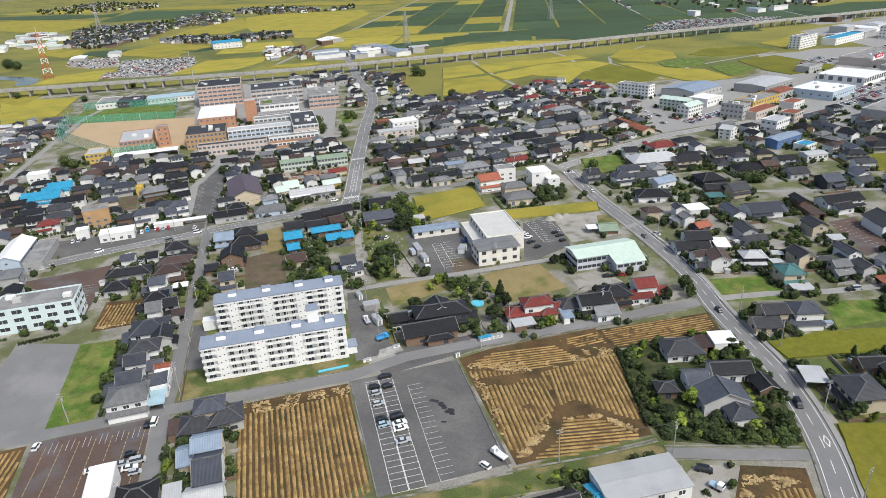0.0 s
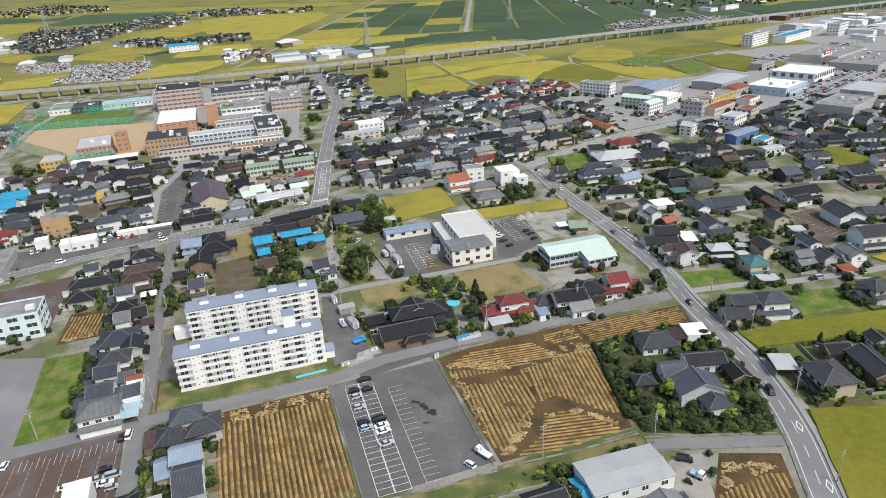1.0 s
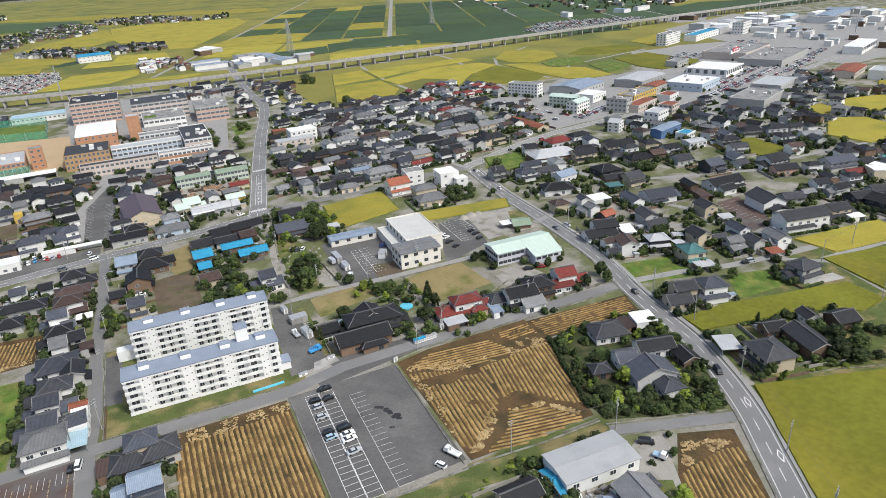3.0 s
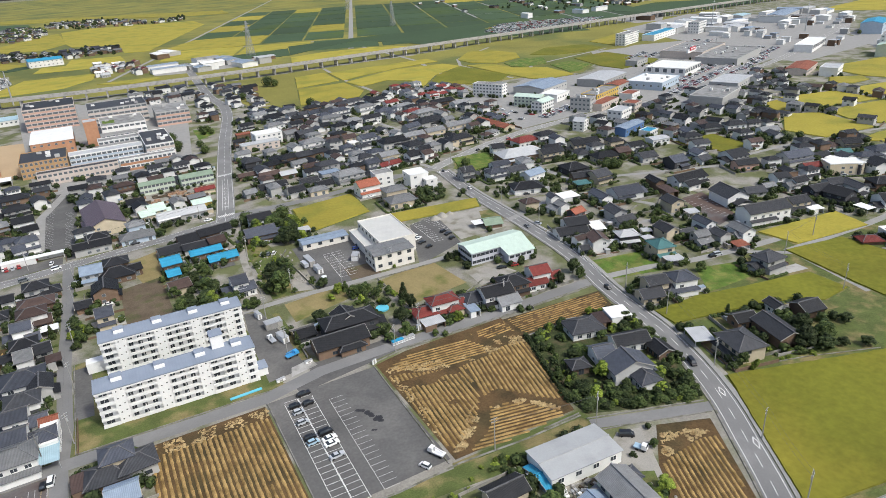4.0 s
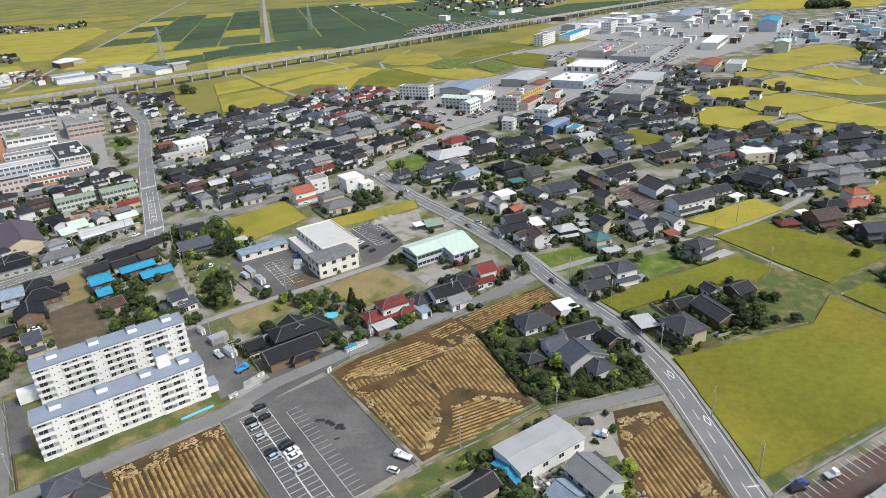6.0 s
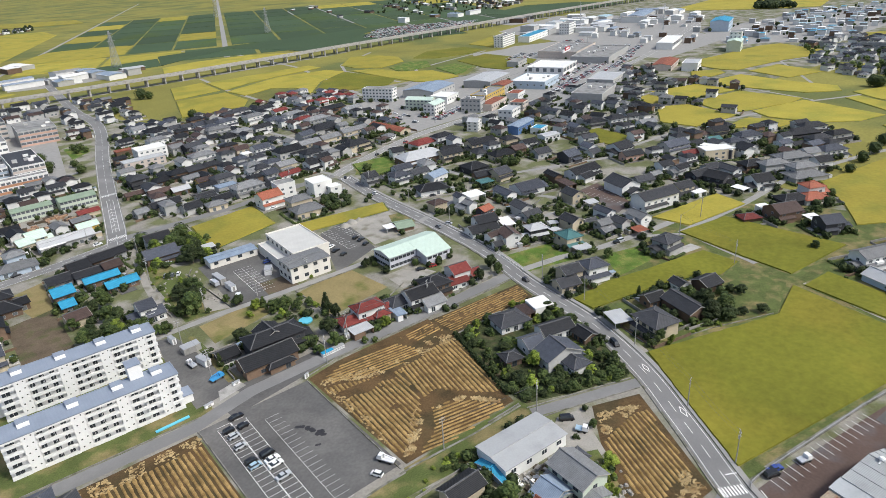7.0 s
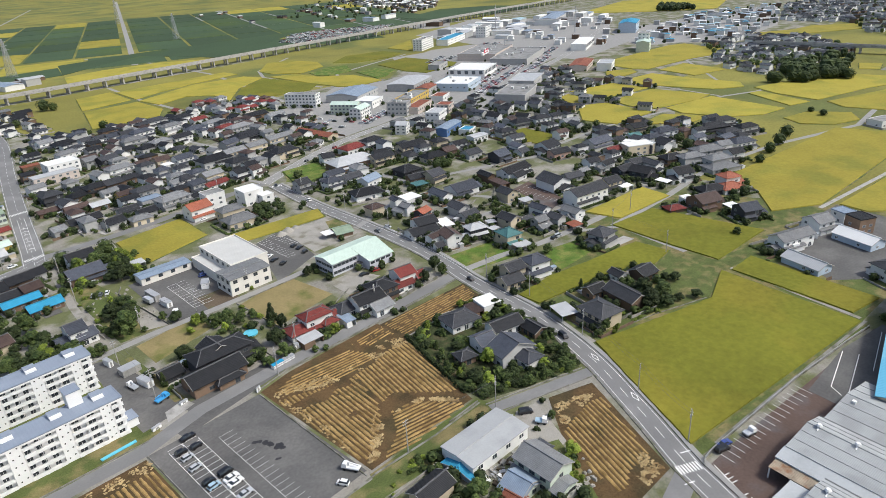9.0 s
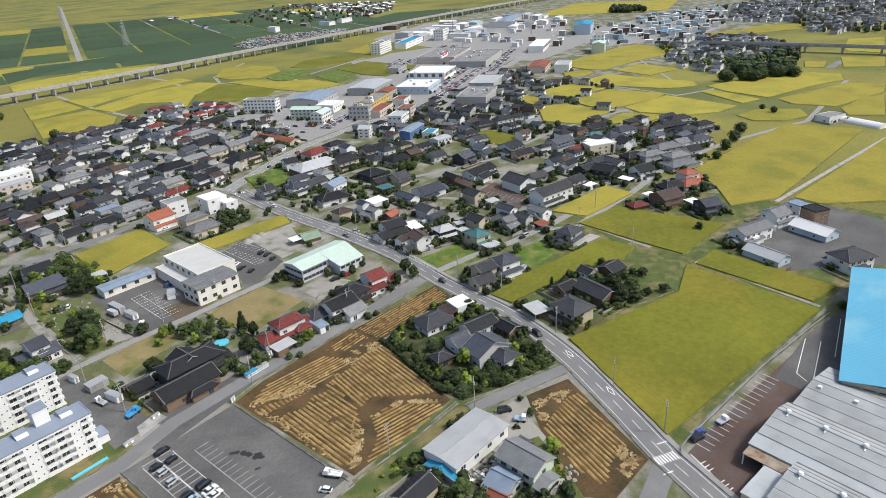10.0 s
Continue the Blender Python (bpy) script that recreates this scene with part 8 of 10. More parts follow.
container(53.2, 284, 2.6, 9, 2.9, 4, M_CONC, "grey containers stacked in a works yard")
container(54.2, 273.5, 2.4, 6.5, 2.4, 4, M_WHITE, "white container in a works yard")
container(73.5, 276.5, 5.5, 3.2, 2.7, 60, M_WHITE, "white site hut with a pale blue side")
for k, (x, y, w, d) in enumerate(((272, 94, 5, 2.4), (276.5, 96.5, 3, 2.2), (281, 93, 2.4, 4), (285, 96, 3, 2.4), (289, 91, 4, 2.2), (266, 99, 2.2, 2.2), (300, 88, 2.4, 5), (306, 84, 3, 2.4))):
    container(x, y, w, d, 1.6 + 0.3 * (k % 3), 5 * k, M_WHITE if k % 3 else M_CONC, "white crate stack in a works yard")
m = Mesh()
m.cylinder(0, 0, 0, 0.55, 2.7, 2.7, 28)
pool = part("paddling_pool", m, M_CYAN)
pool.matrix_basis = pose(65.2, 224.8, 0.02)
TAKEN.append((64.6, 223.6, 4.2))
tagged(pool, "round cyan plastic pool in a garden", "pool")
m = Mesh()
strip(m, [(-1, 196.2), (9.5, 196.8)], 1.1, 0.45, 0.3)
tagged(part("tarpaulin", m, M_CYAN), "bright cyan sheet folded on the grass", "tarpaulin")
mound = thing("sand_heap", 128, 300, 0, 0, "heaps of pale sand on gravel", "sand heap")
for i, (x, y, r, h) in enumerate(((0, 0, 3.2, 1.7), (5, 1.5, 3.4, 2.0), (10, 2, 2.4, 1.3))):
    m = Mesh()
    m.cylinder(x, y, -0.05, h, r, r * 0.25, 16)
    part("mound", m, M_GRAVEL, mound)


# ---- workshop and yard in the south ----
shop = block("workshop", 75.6, 115.4, 22.6, 12.0, 4.3, -2, "w", "i", "white workshop with a wide grey sheet roof", 1, 4, "workshop", low_gable=0.5)
house(63.2, 114.2, 2.2, 10.4, 3.2, 2, "c", "l", "g")
container(60.9, 115.2, 2.6, 2.6, 2.4, -4, M_WHITE, "white shed beside a workshop")
rng = random.Random(21)
TAKEN.extend([(70, 105.5, 5), (77, 107, 5), (84, 107.5, 4), (95, 113, 5)])
for i in range(60):
    x, y = 76 + rng.uniform(-11, 10), 106.4 + rng.uniform(-2.6, 2.2)
    s = rng.uniform(0.25, 0.95)
    m = Mesh()
    m.box(-s, -s * 0.6, 0, s, s * 0.6, s * rng.uniform(0.4, 1.1))
    junk = part("crate", m, rng.choice((M_SOIL, M_CONC, M_WHITE, M_BARK, M_STEEL, M_GRAVEL)))
    junk.matrix_basis = pose(x, y, 0, 0, 0, rng.uniform(0, 180))
    tagged(junk, "old box or board piled in a yard", "crate", "clutter in the yard")

# ---- factory in the south-east ----
ROOF_GREY = mat("factory_sheet_roof", (0.36, 0.375, 0.375), 0.55, 0.08, 0.15, 3.0, bump=0.02, tint=(0.30, 0.31, 0.31), tint_amount=0.5, stripes=("Y", 0.45, 0.06))
ROOF_SKY = mat("sky_blue_sheet_roof", (0.12, 0.39, 0.56), 0.55, 0.05, 0.05, 2.0, bump=0.03, tint=(0.22, 0.48, 0.60), tint_amount=0.4, stripes=("X", 0.9, 0.05))
ROOF_DARK = mat("dark_roof_joint", (0.12, 0.125, 0.13), 0.7, 0.1, 0.4, 3.0)
LEAN = mat("smooth_pale_sheet", (0.43, 0.45, 0.46), 0.5, 0.07, 0.15, 2.0, tint=(0.36, 0.375, 0.38), tint_amount=0.4)
fac = thing("factory", 133.8, 49.7, 0, -8.7, "grey factory hall with low ridged sheet roofs", "factory")
taken(139, 20, 50, 66, -8.7)
# each bay: west eave, ridge and east eave (x, z), and where it begins and ends
for (xa, za), (xb, zb), (xc, zc), y1, y0, vents in (((-11, 5.8), (0, 7.8), (7.2, 6.0), 0, -70, 7), ((7.2, 6.0), (20.6, 7.8), (33, 6.0), -1.2, -70, 6), ((-31.4, 5.5), (-20.5, 7.0), (-15.6, 6.2), -12, -70, 4)):
    m = Mesh()
    section = [(xa + 0.2, 0), (xc - 0.2, 0), (xc - 0.2, zc - 0.1), (xb, zb - 0.1), (xa + 0.2, za - 0.1)]
    m.v = [(px, y, pz) for y in (y0, y1) for px, pz in section]
    m.f = [(k, k + 5, (k + 1) % 5 + 5, (k + 1) % 5) for k in range(5)] + [(0, 1, 2, 3, 4), (9, 8, 7, 6, 5)]
    m.m = [0] * 7
    part("hall_wall", m, WALLS["w"], fac)
    for (u, zu), (w, zw) in (((xa, za), (xb, zb)), ((xb, zb), (xc, zc))):
        m = Mesh()
        m.slab([(u, y0, zu), (w, y0, zw), (w, y1 + 0.5, zw), (u, y1 + 0.5, zu)], 0.14)
        roof = part("roof", m, ROOF_GREY, fac)
        for k in range(1, 3):
            e = k / 3
            m = Mesh()
            m.beam((u + (w - u) * e, y0, zu + (zw - zu) * e + 0.04), (u + (w - u) * e, y1 + 0.45, zu + (zw - zu) * e + 0.04), 0.1, 0.06)
            part("seam", m, ROOF_DARK, roof)
    m = Mesh()
    m.beam((xb, y0, zb + 0.05), (xb, y1 + 0.5, zb + 0.05), 0.5, 0.12)
    part("ridge_cap", m, ROOF_GREY, fac)
    m = Mesh()
    m.beam((xc, y0, zc - 0.05), (xc, y1 + 0.3, zc - 0.05), 0.45, 0.25)
    part("gutter", m, ROOF_DARK, fac)
    for k in range(vents):
        y = y1 - 2.5 - k * 9.7
        m = Mesh()
        if xb > 10:
            m.box(xb - 3.2, y - 0.5, zb - 0.5, xb - 2.2, y + 0.5, zb + 0.35)
        else:
            m.cylinder(xb, y, zb - 0.1, zb + 0.7, 0.42, 0.42, 10)
            m.cylinder(xb, y, zb + 0.7, zb + 1.1, 0.8, 0.5, 10)
            m.beam((xb, y, zb), (xb - 1.6, y - 0.3, zb - 0.15), 0.35, 0.2)
        part("ventilator", m, M_WHITE, fac)
# the smooth pale lean-to along the first bay
m = Mesh()
m.slab([(-15.4, -70, 4.6), (-10.9, -70, 5.6), (-10.9, 0.8, 5.6), (-15.4, 0.8, 4.6)], 0.15)
part("lean_to_roof", m, LEAN, fac)
m = Mesh()
m.box(-15.2, -69, 0, -11, 0.6, 4.45)
part("lean_to_wall", m, WALLS["w"], fac)
# the gateway under a rusty canopy
m = Mesh()
m.slab([(-19.2, -10.5, 3.7), (-15.3, -10.5, 4.1), (-15.3, 0.4, 4.1), (-19.2, 0.4, 3.7)], 0.12)
part("canopy", m, mat("rusty_canopy", (0.34, 0.28, 0.21), 0.8, 0.25, 0.5, 3.0, tint=(0.26, 0.13, 0.07), tint_amount=0.45, stripes=("Y", 0.5, 0.2)), fac, "rusty sheet canopy")
for yy in (0.1, -5.4):
    m = Mesh()
    m.box(-19.0, yy - 0.15, 0, -18.7, yy + 0.15, 3.6)
    part("post", m, M_WHITE, fac)
m = Mesh()
m.box(-18.7, -12, 0, -15.2, -4.9, 3.5)
part("gate_wall", m, WALLS["g"], fac)
# the gateway stays closed; its inner shade is a near-black panel
m = Mesh()
m.box(-15.35, -4.8, 0.1, -15.2, -0.3, 3.4)
part("gate", m, M_DARK, fac, "near-black panel painted as the gateway's shade")
# the low annex with a pale roof
m = Mesh()
m.box(-32, -12, 0, -19.6, -5.9, 3.2)
part("annex_wall", m, WALLS["c"], fac)
m = Mesh()
m.slab([(-32.3, -12.2, 3.4), (-19.4, -12.2, 3.6), (-19.4, -5.6, 3.6), (-32.3, -5.6, 3.4)], 0.15)
part("annex_roof", m, LEAN, fac)
blue = thing("warehouse", 200, 32.4, 0, 8.8, "tall warehouse with a sky-blue sheet roof", "warehouse")
taken(200, 29, 82, 26, 8)
m = Mesh()
m.box(-41, -13, 0, 41, 13, 8.6)
part("wall", m, WALLS["c"], blue)
for s in (-1, 1):
    m = Mesh()
    q = [(-42, -14, 8.5), (42, -14, 8.5), (42, 0, 10.2), (-42, 0, 10.2)] if s < 0 else [(-42, 0, 10.2), (42, 0, 10.2), (42, 14, 8.5), (-42, 14, 8.5)]
    m.slab(q, 0.15)
    part("roof", m, ROOF_SKY, blue)
for i in range(6):
    window(blue, -41, -10 + i * 4, 5.6, "w", 3.2, 1.4)
# factory car park: bays and kerb wall
for i in range(17):
    x = 116 + i * 2.75
    y = 66.2 - (x - 116) * 0.125
    m = Mesh()
    strip(m, [(x, y), (x - 1.1, y - 5.0)], 0.14, 0.045)
    part("bay_line", m, M_PAINT, bays)
for a, b in (((163.5, 48.7), (166.4, 52.4)), ((166.4, 52.4), (189.4, 55.5)), ((165.4, 47.3), (190.7, 50.9)), ((183, 45), (210.3, 48.9)), ((110.5, 64.8), (102.2, 49.7)), ((110.3, 60.6), (108.6, 61.2)), ((109.6, 59.3), (107.9, 59.9)), ((108.9, 58.0), (107.2, 58.6)), ((106.4, 54.2), (104.7, 54.8)), ((105.7, 52.9), (104.0, 53.5)), ((105.0, 51.6), (103.3, 52.2))):
    m = Mesh()
    strip(m, [a, b], 0.26, 0.15)
    part("bay_line", m, M_PAINT, bays)
wall = thing("boundary_wall", 0, 0, 0, 0, "low weathered concrete boundary wall with steel rails", "wall", kind="structure")
edge = [(108.5, 66.5), (111, 67.6), (116, 67.5), (163.5, 61.8), (198.5, 55.6), (211, 53)]
m = Mesh()
strip(m, edge, 0.25, 0.55, 0.6)
part("wall", m, M_KERB, wall)
for z in (0.95, 1.25):
    m = Mesh()
    strip(m, edge, 0.07, z, 0.07)
    part("rail", m, M_STEEL, wall)
for i in range(45):
    k = i / 45
    x = 112 + k * 98
    y = 67.6 - max(0, (x - 116)) * 0.125 - max(0, x - 163.5) * 0.05
    m = Mesh()
    m.box(x - 0.04, y - 0.04, 0.5, x + 0.04, y + 0.04, 1.28)
    part("post", m, M_STEEL, wall)


# ---- road markings of the main road ----
marks = thing("road_markings", 0, 0, 0, 0, "white crossings, arrows and diamonds on asphalt", "road marking", kind="structure")
MZ = 0.10


def zebra(x, y, turn, wide, n, long=3.2, z=MZ):
    c, s = math.cos(radians(turn)), math.sin(radians(turn))
    for i in range(n):
        o = ((i + 0.5) / n - 0.5) * wide
        a, b = (x + o * c + long / 2 * s, y + o * s - long / 2 * c), (x + o * c - long / 2 * s, y + o * s + long / 2 * c)
        m = Mesh()
        strip(m, [a, b], 0.48, z)
        part("zebra_bar", m, M_PAINT, marks)


def diamond(x, y, turn, z=MZ):
    t = Matrix.Rotation(radians(turn), 2)
    q = [t @ Vector(p) for p in ((0, 2.4), (0.75, 0), (0, -2.4), (-0.75, 0))]
    m = Mesh()
    for i in range(4):
        a, b = q[i] + Vector((x, y)), q[(i + 1) % 4] + Vector((x, y))
        strip(m, [tuple(a), tuple(b)], 0.26, z)
    part("diamond", m, M_PAINT, marks)


zebra(105.2, 69.4, -29, 7.0, 8)
zebra(32.5, 376, 5, 9.5, 10, z=0.11)
zebra(47.5, 458, 8, 9.5, 10, z=0.11)
zebra(171, 371, -25, 6.5, 7, 3)
diamond(123.5, 95.5, -29)
diamond(134.2, 116.5, -24)
for a, b in (((109, 73.6), (111.8, 72)), ((101.7, 66.0), (98.8, 67.4))):
    m = Mesh()
    strip(m, [a, b], 0.4, MZ)
    part("stop_line", m, M_PAINT, marks)
kerb = thing("kerb", 0, 0, 0, 0, "pale concrete kerb and footway along the road", "kerb", kind="structure")
for d, w in ((-4.9, 1.7), (4.3, 0.5)):
    m = Mesh()
    strip(m, offset(MAIN, d), w, 0.24, 0.25)
    part("footway" if w > 1 else "kerb", m, M_PAVE if w > 1 else M_KERB, kerb)
for pts in ([(46.2, 133), (46.6, 188.2)], [(9, 187.4), (9.6, 133)], [(60, 193.9), (100, 193.2), (147, 193.8)], [(78, 125.8), (100, 119.4), (124, 111.4)], [(90.5, 128.2), (102, 124.4), (126, 116.4)]):
    m = Mesh()
    strip(m, pts, 0.3, 0.3, 0.3)
    part("kerb", m, M_KERB, kerb)
ditch = [(9, 131.8), (30, 130.4), (49, 131.6), (70, 130.2), (90, 130.4)]
road("road", ditch, 0.7, "concrete-edged ditch below the fields", M_KERB)
area("grass", [(9, 131), (50, 130.6), (90, 129.4), (92, 124), (60, 122), (9, 126)], M_GRASS, "rough grass bank along a ditch", 0.06)


# ---- fences and poles ----
def rail_fence(pts, label, high=1.1):
    t = thing("guard_fence", 0, 0, 0, 0, label, "fence")
    for z in (high * 0.5, high):
        m = Mesh()
        strip(m, pts, 0.07, z, 0.08)
        part("rail", m, M_WHITE, t)
    P = [Vector(p) for p in pts]
    for i in range(len(P) - 1):
        n = max(1, int((P[i + 1] - P[i]).length / 2.2))
        for k in range(n):
            p = P[i].lerp(P[i + 1], k / n)
            m = Mesh()
            m.box(p.x - 0.05, p.y - 0.05, 0, p.x + 0.05, p.y + 0.05, high)
            part("post", m, M_WHITE, t)


rail_fence([(166.5, 262), (165.2, 240), (162.2, 222)], "white pipe guard fence along the road")
rail_fence([(161.2, 218), (158.6, 206), (156.2, 194.5)], "white pipe guard fence along the road")
rail_fence([(151, 254), (150, 240)], "white pipe guard fence by the hall")


def utility_pole(x, y, turn, high=11.0, gear=True):
    t = thing("utility_pole", x, y, 0, turn, "grey concrete utility pole with crossarms", "utility pole", "utility poles")
    m = Mesh()
    m.cylinder(0, 0, 0, high, 0.19, 0.11, 8)
    part("shaft", m, M_POLE, t)
    for z in (high - 0.5, high - 1.5):
        m = Mesh()
        m.box(-1.0, -0.06, z, 1.0, 0.06, z + 0.12)
        part("crossarm", m, M_STEEL, t)
    if gear:
        m = Mesh()
        m.cylinder(0.35, 0, high - 3.2, high - 2.1, 0.28, 0.28, 8)
        part("transformer", m, M_STEEL, t)


def wire(a, b, sag=0.9):
    m = Mesh()
    n = 8
    for o in (-0.8, 0.8):
        P = []
        for i in range(n + 1):
            k = i / n
            P.append((a[0] + (b[0] - a[0]) * k + o, a[1] + (b[1] - a[1]) * k, 10.4 - sag * 4 * k * (1 - k)))
        for i in range(n):
            m.beam(P[i], P[i + 1], 0.035)
    tagged(part("power_cable", m, M_FRAME), "thin black power cables between poles", "cable", kind="stuff")


LINES = ([(114.6, 74), (126.4, 96), (143, 127.4), (154.5, 160), (157, 185)], [(91.5, 125), (60, 131)], [(108.5, 202), (71, 202.4), (57, 193.2)], [(-46, 330), (-45.8, 300), (-46.2, 262), (-46.6, 232), (-47, 200), (-54.8, 194)], [(-80, 193.6), (-54.8, 194)],
         [(168.6, 262), (170, 300), (172.4, 345), (184, 385), (210, 394), (240, 402)], [(38, 260), (60, 258.6), (84, 258)], [(30, 310), (33.6, 340)], [(225, 137), (236, 171), (262, 176)], [(-125, 350), (-97, 351), (-66, 357), (-38, 362), (-8, 368), (18, 373)],
         [(70, 379), (104, 382), (140, 388)], [(300, 443), (345, 463), (395, 486), (450, 508), (505, 530)], [(52, 450), (60, 500), (74, 560), (90, 640)], [(23, 214), (22.5, 243)])
for line in LINES:
    for i, p in enumerate(line):
        utility_pole(p[0], p[1], (p[0] * 3) % 60, 10.5 + (p[1] % 3) * 0.5, i % 2 == 0)
        if i:
            wire(line[i - 1], p)
# school nets
net = bpy.data.materials.new("green_mesh_net")
net.use_nodes = True
nb = net.node_tree.nodes["Principled BSDF"]
nb.inputs["Base Color"].default_value, nb.inputs["Alpha"].default_value, nb.inputs["Roughness"].default_value = (0.10, 0.42, 0.30, 1), 0.28, 0.9
fence = thing("net_fence", 0, 0, 0, 0, "tall green sports net on steel posts", "net fence")
for a, b, h in (((-200, 696), (-101, 674), 7), ((-101, 674), (-107, 748), 7), ((-203, 767), (-107, 748), 7), ((-190, 620), (-200, 696), 12), ((-188, 618), (-132, 538), 10), ((-132, 538), (-100, 543), 8)):
    m = Mesh()
    m.slab([(a[0], a[1], h), (b[0], b[1], h), (b[0], b[1] + 0.05, h), (a[0], a[1] + 0.05, h)], h - 0.2)
    part("net", m, net, fence)
    for k in range(7):
        x, y = a[0] + (b[0] - a[0]) * k / 6, a[1] + (b[1] - a[1]) * k / 6
        m = Mesh()
        m.cylinder(x, y, 0, h + 0.5, 0.12, 0.1, 6)
        part("post", m, M_STEEL, fence)

# ---- yards round the flats and the works ----
area("pavement", [(12.5, 199), (29, 201.5), (27.5, 212), (22, 250), (15.5, 252), (13, 228)], M_LOT, "worn asphalt yard beside the flats")
area("pavement", [(20, 198), (30, 200.5), (29, 205.5), (21.5, 203.5)], M_CONC, "pale concrete pad at the lane")
area("grass", [(26, 206), (29.5, 206), (28, 246), (25.5, 246)], M_GRASS, "strip of grass along a fence")
area("pavement", [(160, 57), (191, 56), (216, 50), (214, 41), (166, 42), (158, 48)], M_LOT, "grey asphalt beside a blue-roofed warehouse")
area("pavement", [(-47, 245), (-41, 245), (-41, 212), (-47, 212)], M_LOT, "asphalt path beside the flats")
area("soil", [(84, 113), (94, 119), (101, 117), (97, 108), (93, 100), (86, 99)], M_GRAVEL, "gravel drive beside a workshop")
area("grass", [(78, 78), (86, 90), (92, 102), (88, 104), (72, 82)], M_GRASS, "overgrown rockery beside a field")
for x0, y0, x1, y1, n, deep in ((61.8, 290, 60.8, 262, 10, 4.3), (66.0, 290, 65.3, 262, 10, 4.5), (114.6, 301, 113.9, 273, 11, 5.2), (126.5, 302, 127.2, 284, 7, -4.5)):
    m = Mesh()
    strip(m, [(x0, y0), (x1, y1)], 0.14, 0.062)
    part("bay_line", m, M_PAINT, bays)
    for i in range(n + 1):
        k = i / n
        m = Mesh()
        strip(m, [(x0 + (x1 - x0) * k, y0 + (y1 - y0) * k), (x0 + (x1 - x0) * k + deep, y0 + (y1 - y0) * k)], 0.13, 0.064)
        part("bay_line", m, M_PAINT, bays)
for x, y0, y1, deep, n in ((-60.5, 385, 470, 4.5, 30), (-45.5, 375, 440, -4.5, 24), (-100, 275, 300, 5, 9), (-92, 275, 303, 5, 10), (250, 216, 243, 5, 9), (259, 218, 244, 4.5, 9)):
    for i in range(n + 1):
        y = y0 + (y1 - y0) * i / n
        m = Mesh()
        strip(m, [(x, y), (x + deep, y + 0.3)], 0.15, 0.066)
        part("bay_line", m, M_PAINT2, bays)
M_YELLOW = mat("faded_yellow_paint", (0.36, 0.28, 0.15), 0.8, 0.3, 0.8, 3.0)
for k in range(7):
    x = -83.5 + k * 4.7
    m = Mesh()
    dashes(m, [(x - 1.2, 141), (x, 184)], 0.22, 0.075, 1.6, 0.5)
    part("lane_line", m, M_YELLOW, bays)
    for j in range(2):
        m = Mesh()
        strip(m, [(x + 1.4 + j * 1.6, 179), (x + 1.5 + j * 1.6, 184)], 0.14, 0.075)
        part("bay_line", m, M_PAINT2, bays)
low = thing("garden_wall", 0, 0, 0, 0, "low pale concrete walls round plots", "wall", kind="structure")
for pts, h, w in (([(74, 251), (75, 219), (96, 216), (112, 224)], 0.5, 0.3), ([(74, 251), (112, 251.5)], 0.4, 0.25), ([(99, 200.6), (118, 200.4)], 0.9, 0.25), ([(121, 200.6), (143, 201)], 1.3, 0.25), ([(61.5, 213), (62, 205)], 0.5, 0.25), ([(145.5, 124.6), (160, 122.6), (170, 121)], 1.2, 0.3),
                  ([(46.8, 190.2), (60, 193), (101, 192.6), (140, 193.2)], 0.35, 0.25), ([(-46.6, 194), (-46.6, 249)], 0.35, 0.25), ([(-46.6, 193.8), (12, 193.9)], 0.35, 0.25), ([(127, 250), (150, 247)], 0.8, 0.2), ([(47.5, 257), (44.5, 300), (48, 306)], 0.8, 0.2), ([(90, 131.2), (77, 131)], 0.5, 0.3),
                  ([(206, 289.6), (238.6, 286.7)], 1.3, 0.3), ([(205.7, 261.2), (248.6, 255.8)], 1.4, 0.3), ([(277, 283.4), (303.3, 282.2)], 1.4, 0.3), ([(213, 243.2), (226.6, 240.5)], 1.2, 0.3), ([(177, 235), (198, 243), (226, 252)], 1.0, 0.25), ([(226, 240), (255, 262)], 1.0, 0.25), ([(158, 119.2), (172, 115.2), (197, 105.6)], 0.3, 0.25)):
    m = Mesh()
    strip(m, pts, w, h, h)
    part("wall", m, M_KERB, low)
gate = thing("shrine_gate", 60.5, 214, 0, 20, "small red wooden shrine gate in a garden", "gate")
M_VERMILION = mat("vermilion_paint", (0.40, 0.06, 0.035), 0.6, 0.1)
for sx in (-1, 1):
    m = Mesh()
    m.cylinder(sx * 1.1, 0, 0, 2.4, 0.13, 0.11, 8)
    part("post", m, M_VERMILION, gate)
for z, w in ((2.4, 1.7), (1.9, 1.3)):
    m = Mesh()
    m.box(-w, -0.12, z, w, 0.12, z + 0.2)
    part("beam", m, M_VERMILION, gate)
stones = random.Random(5)
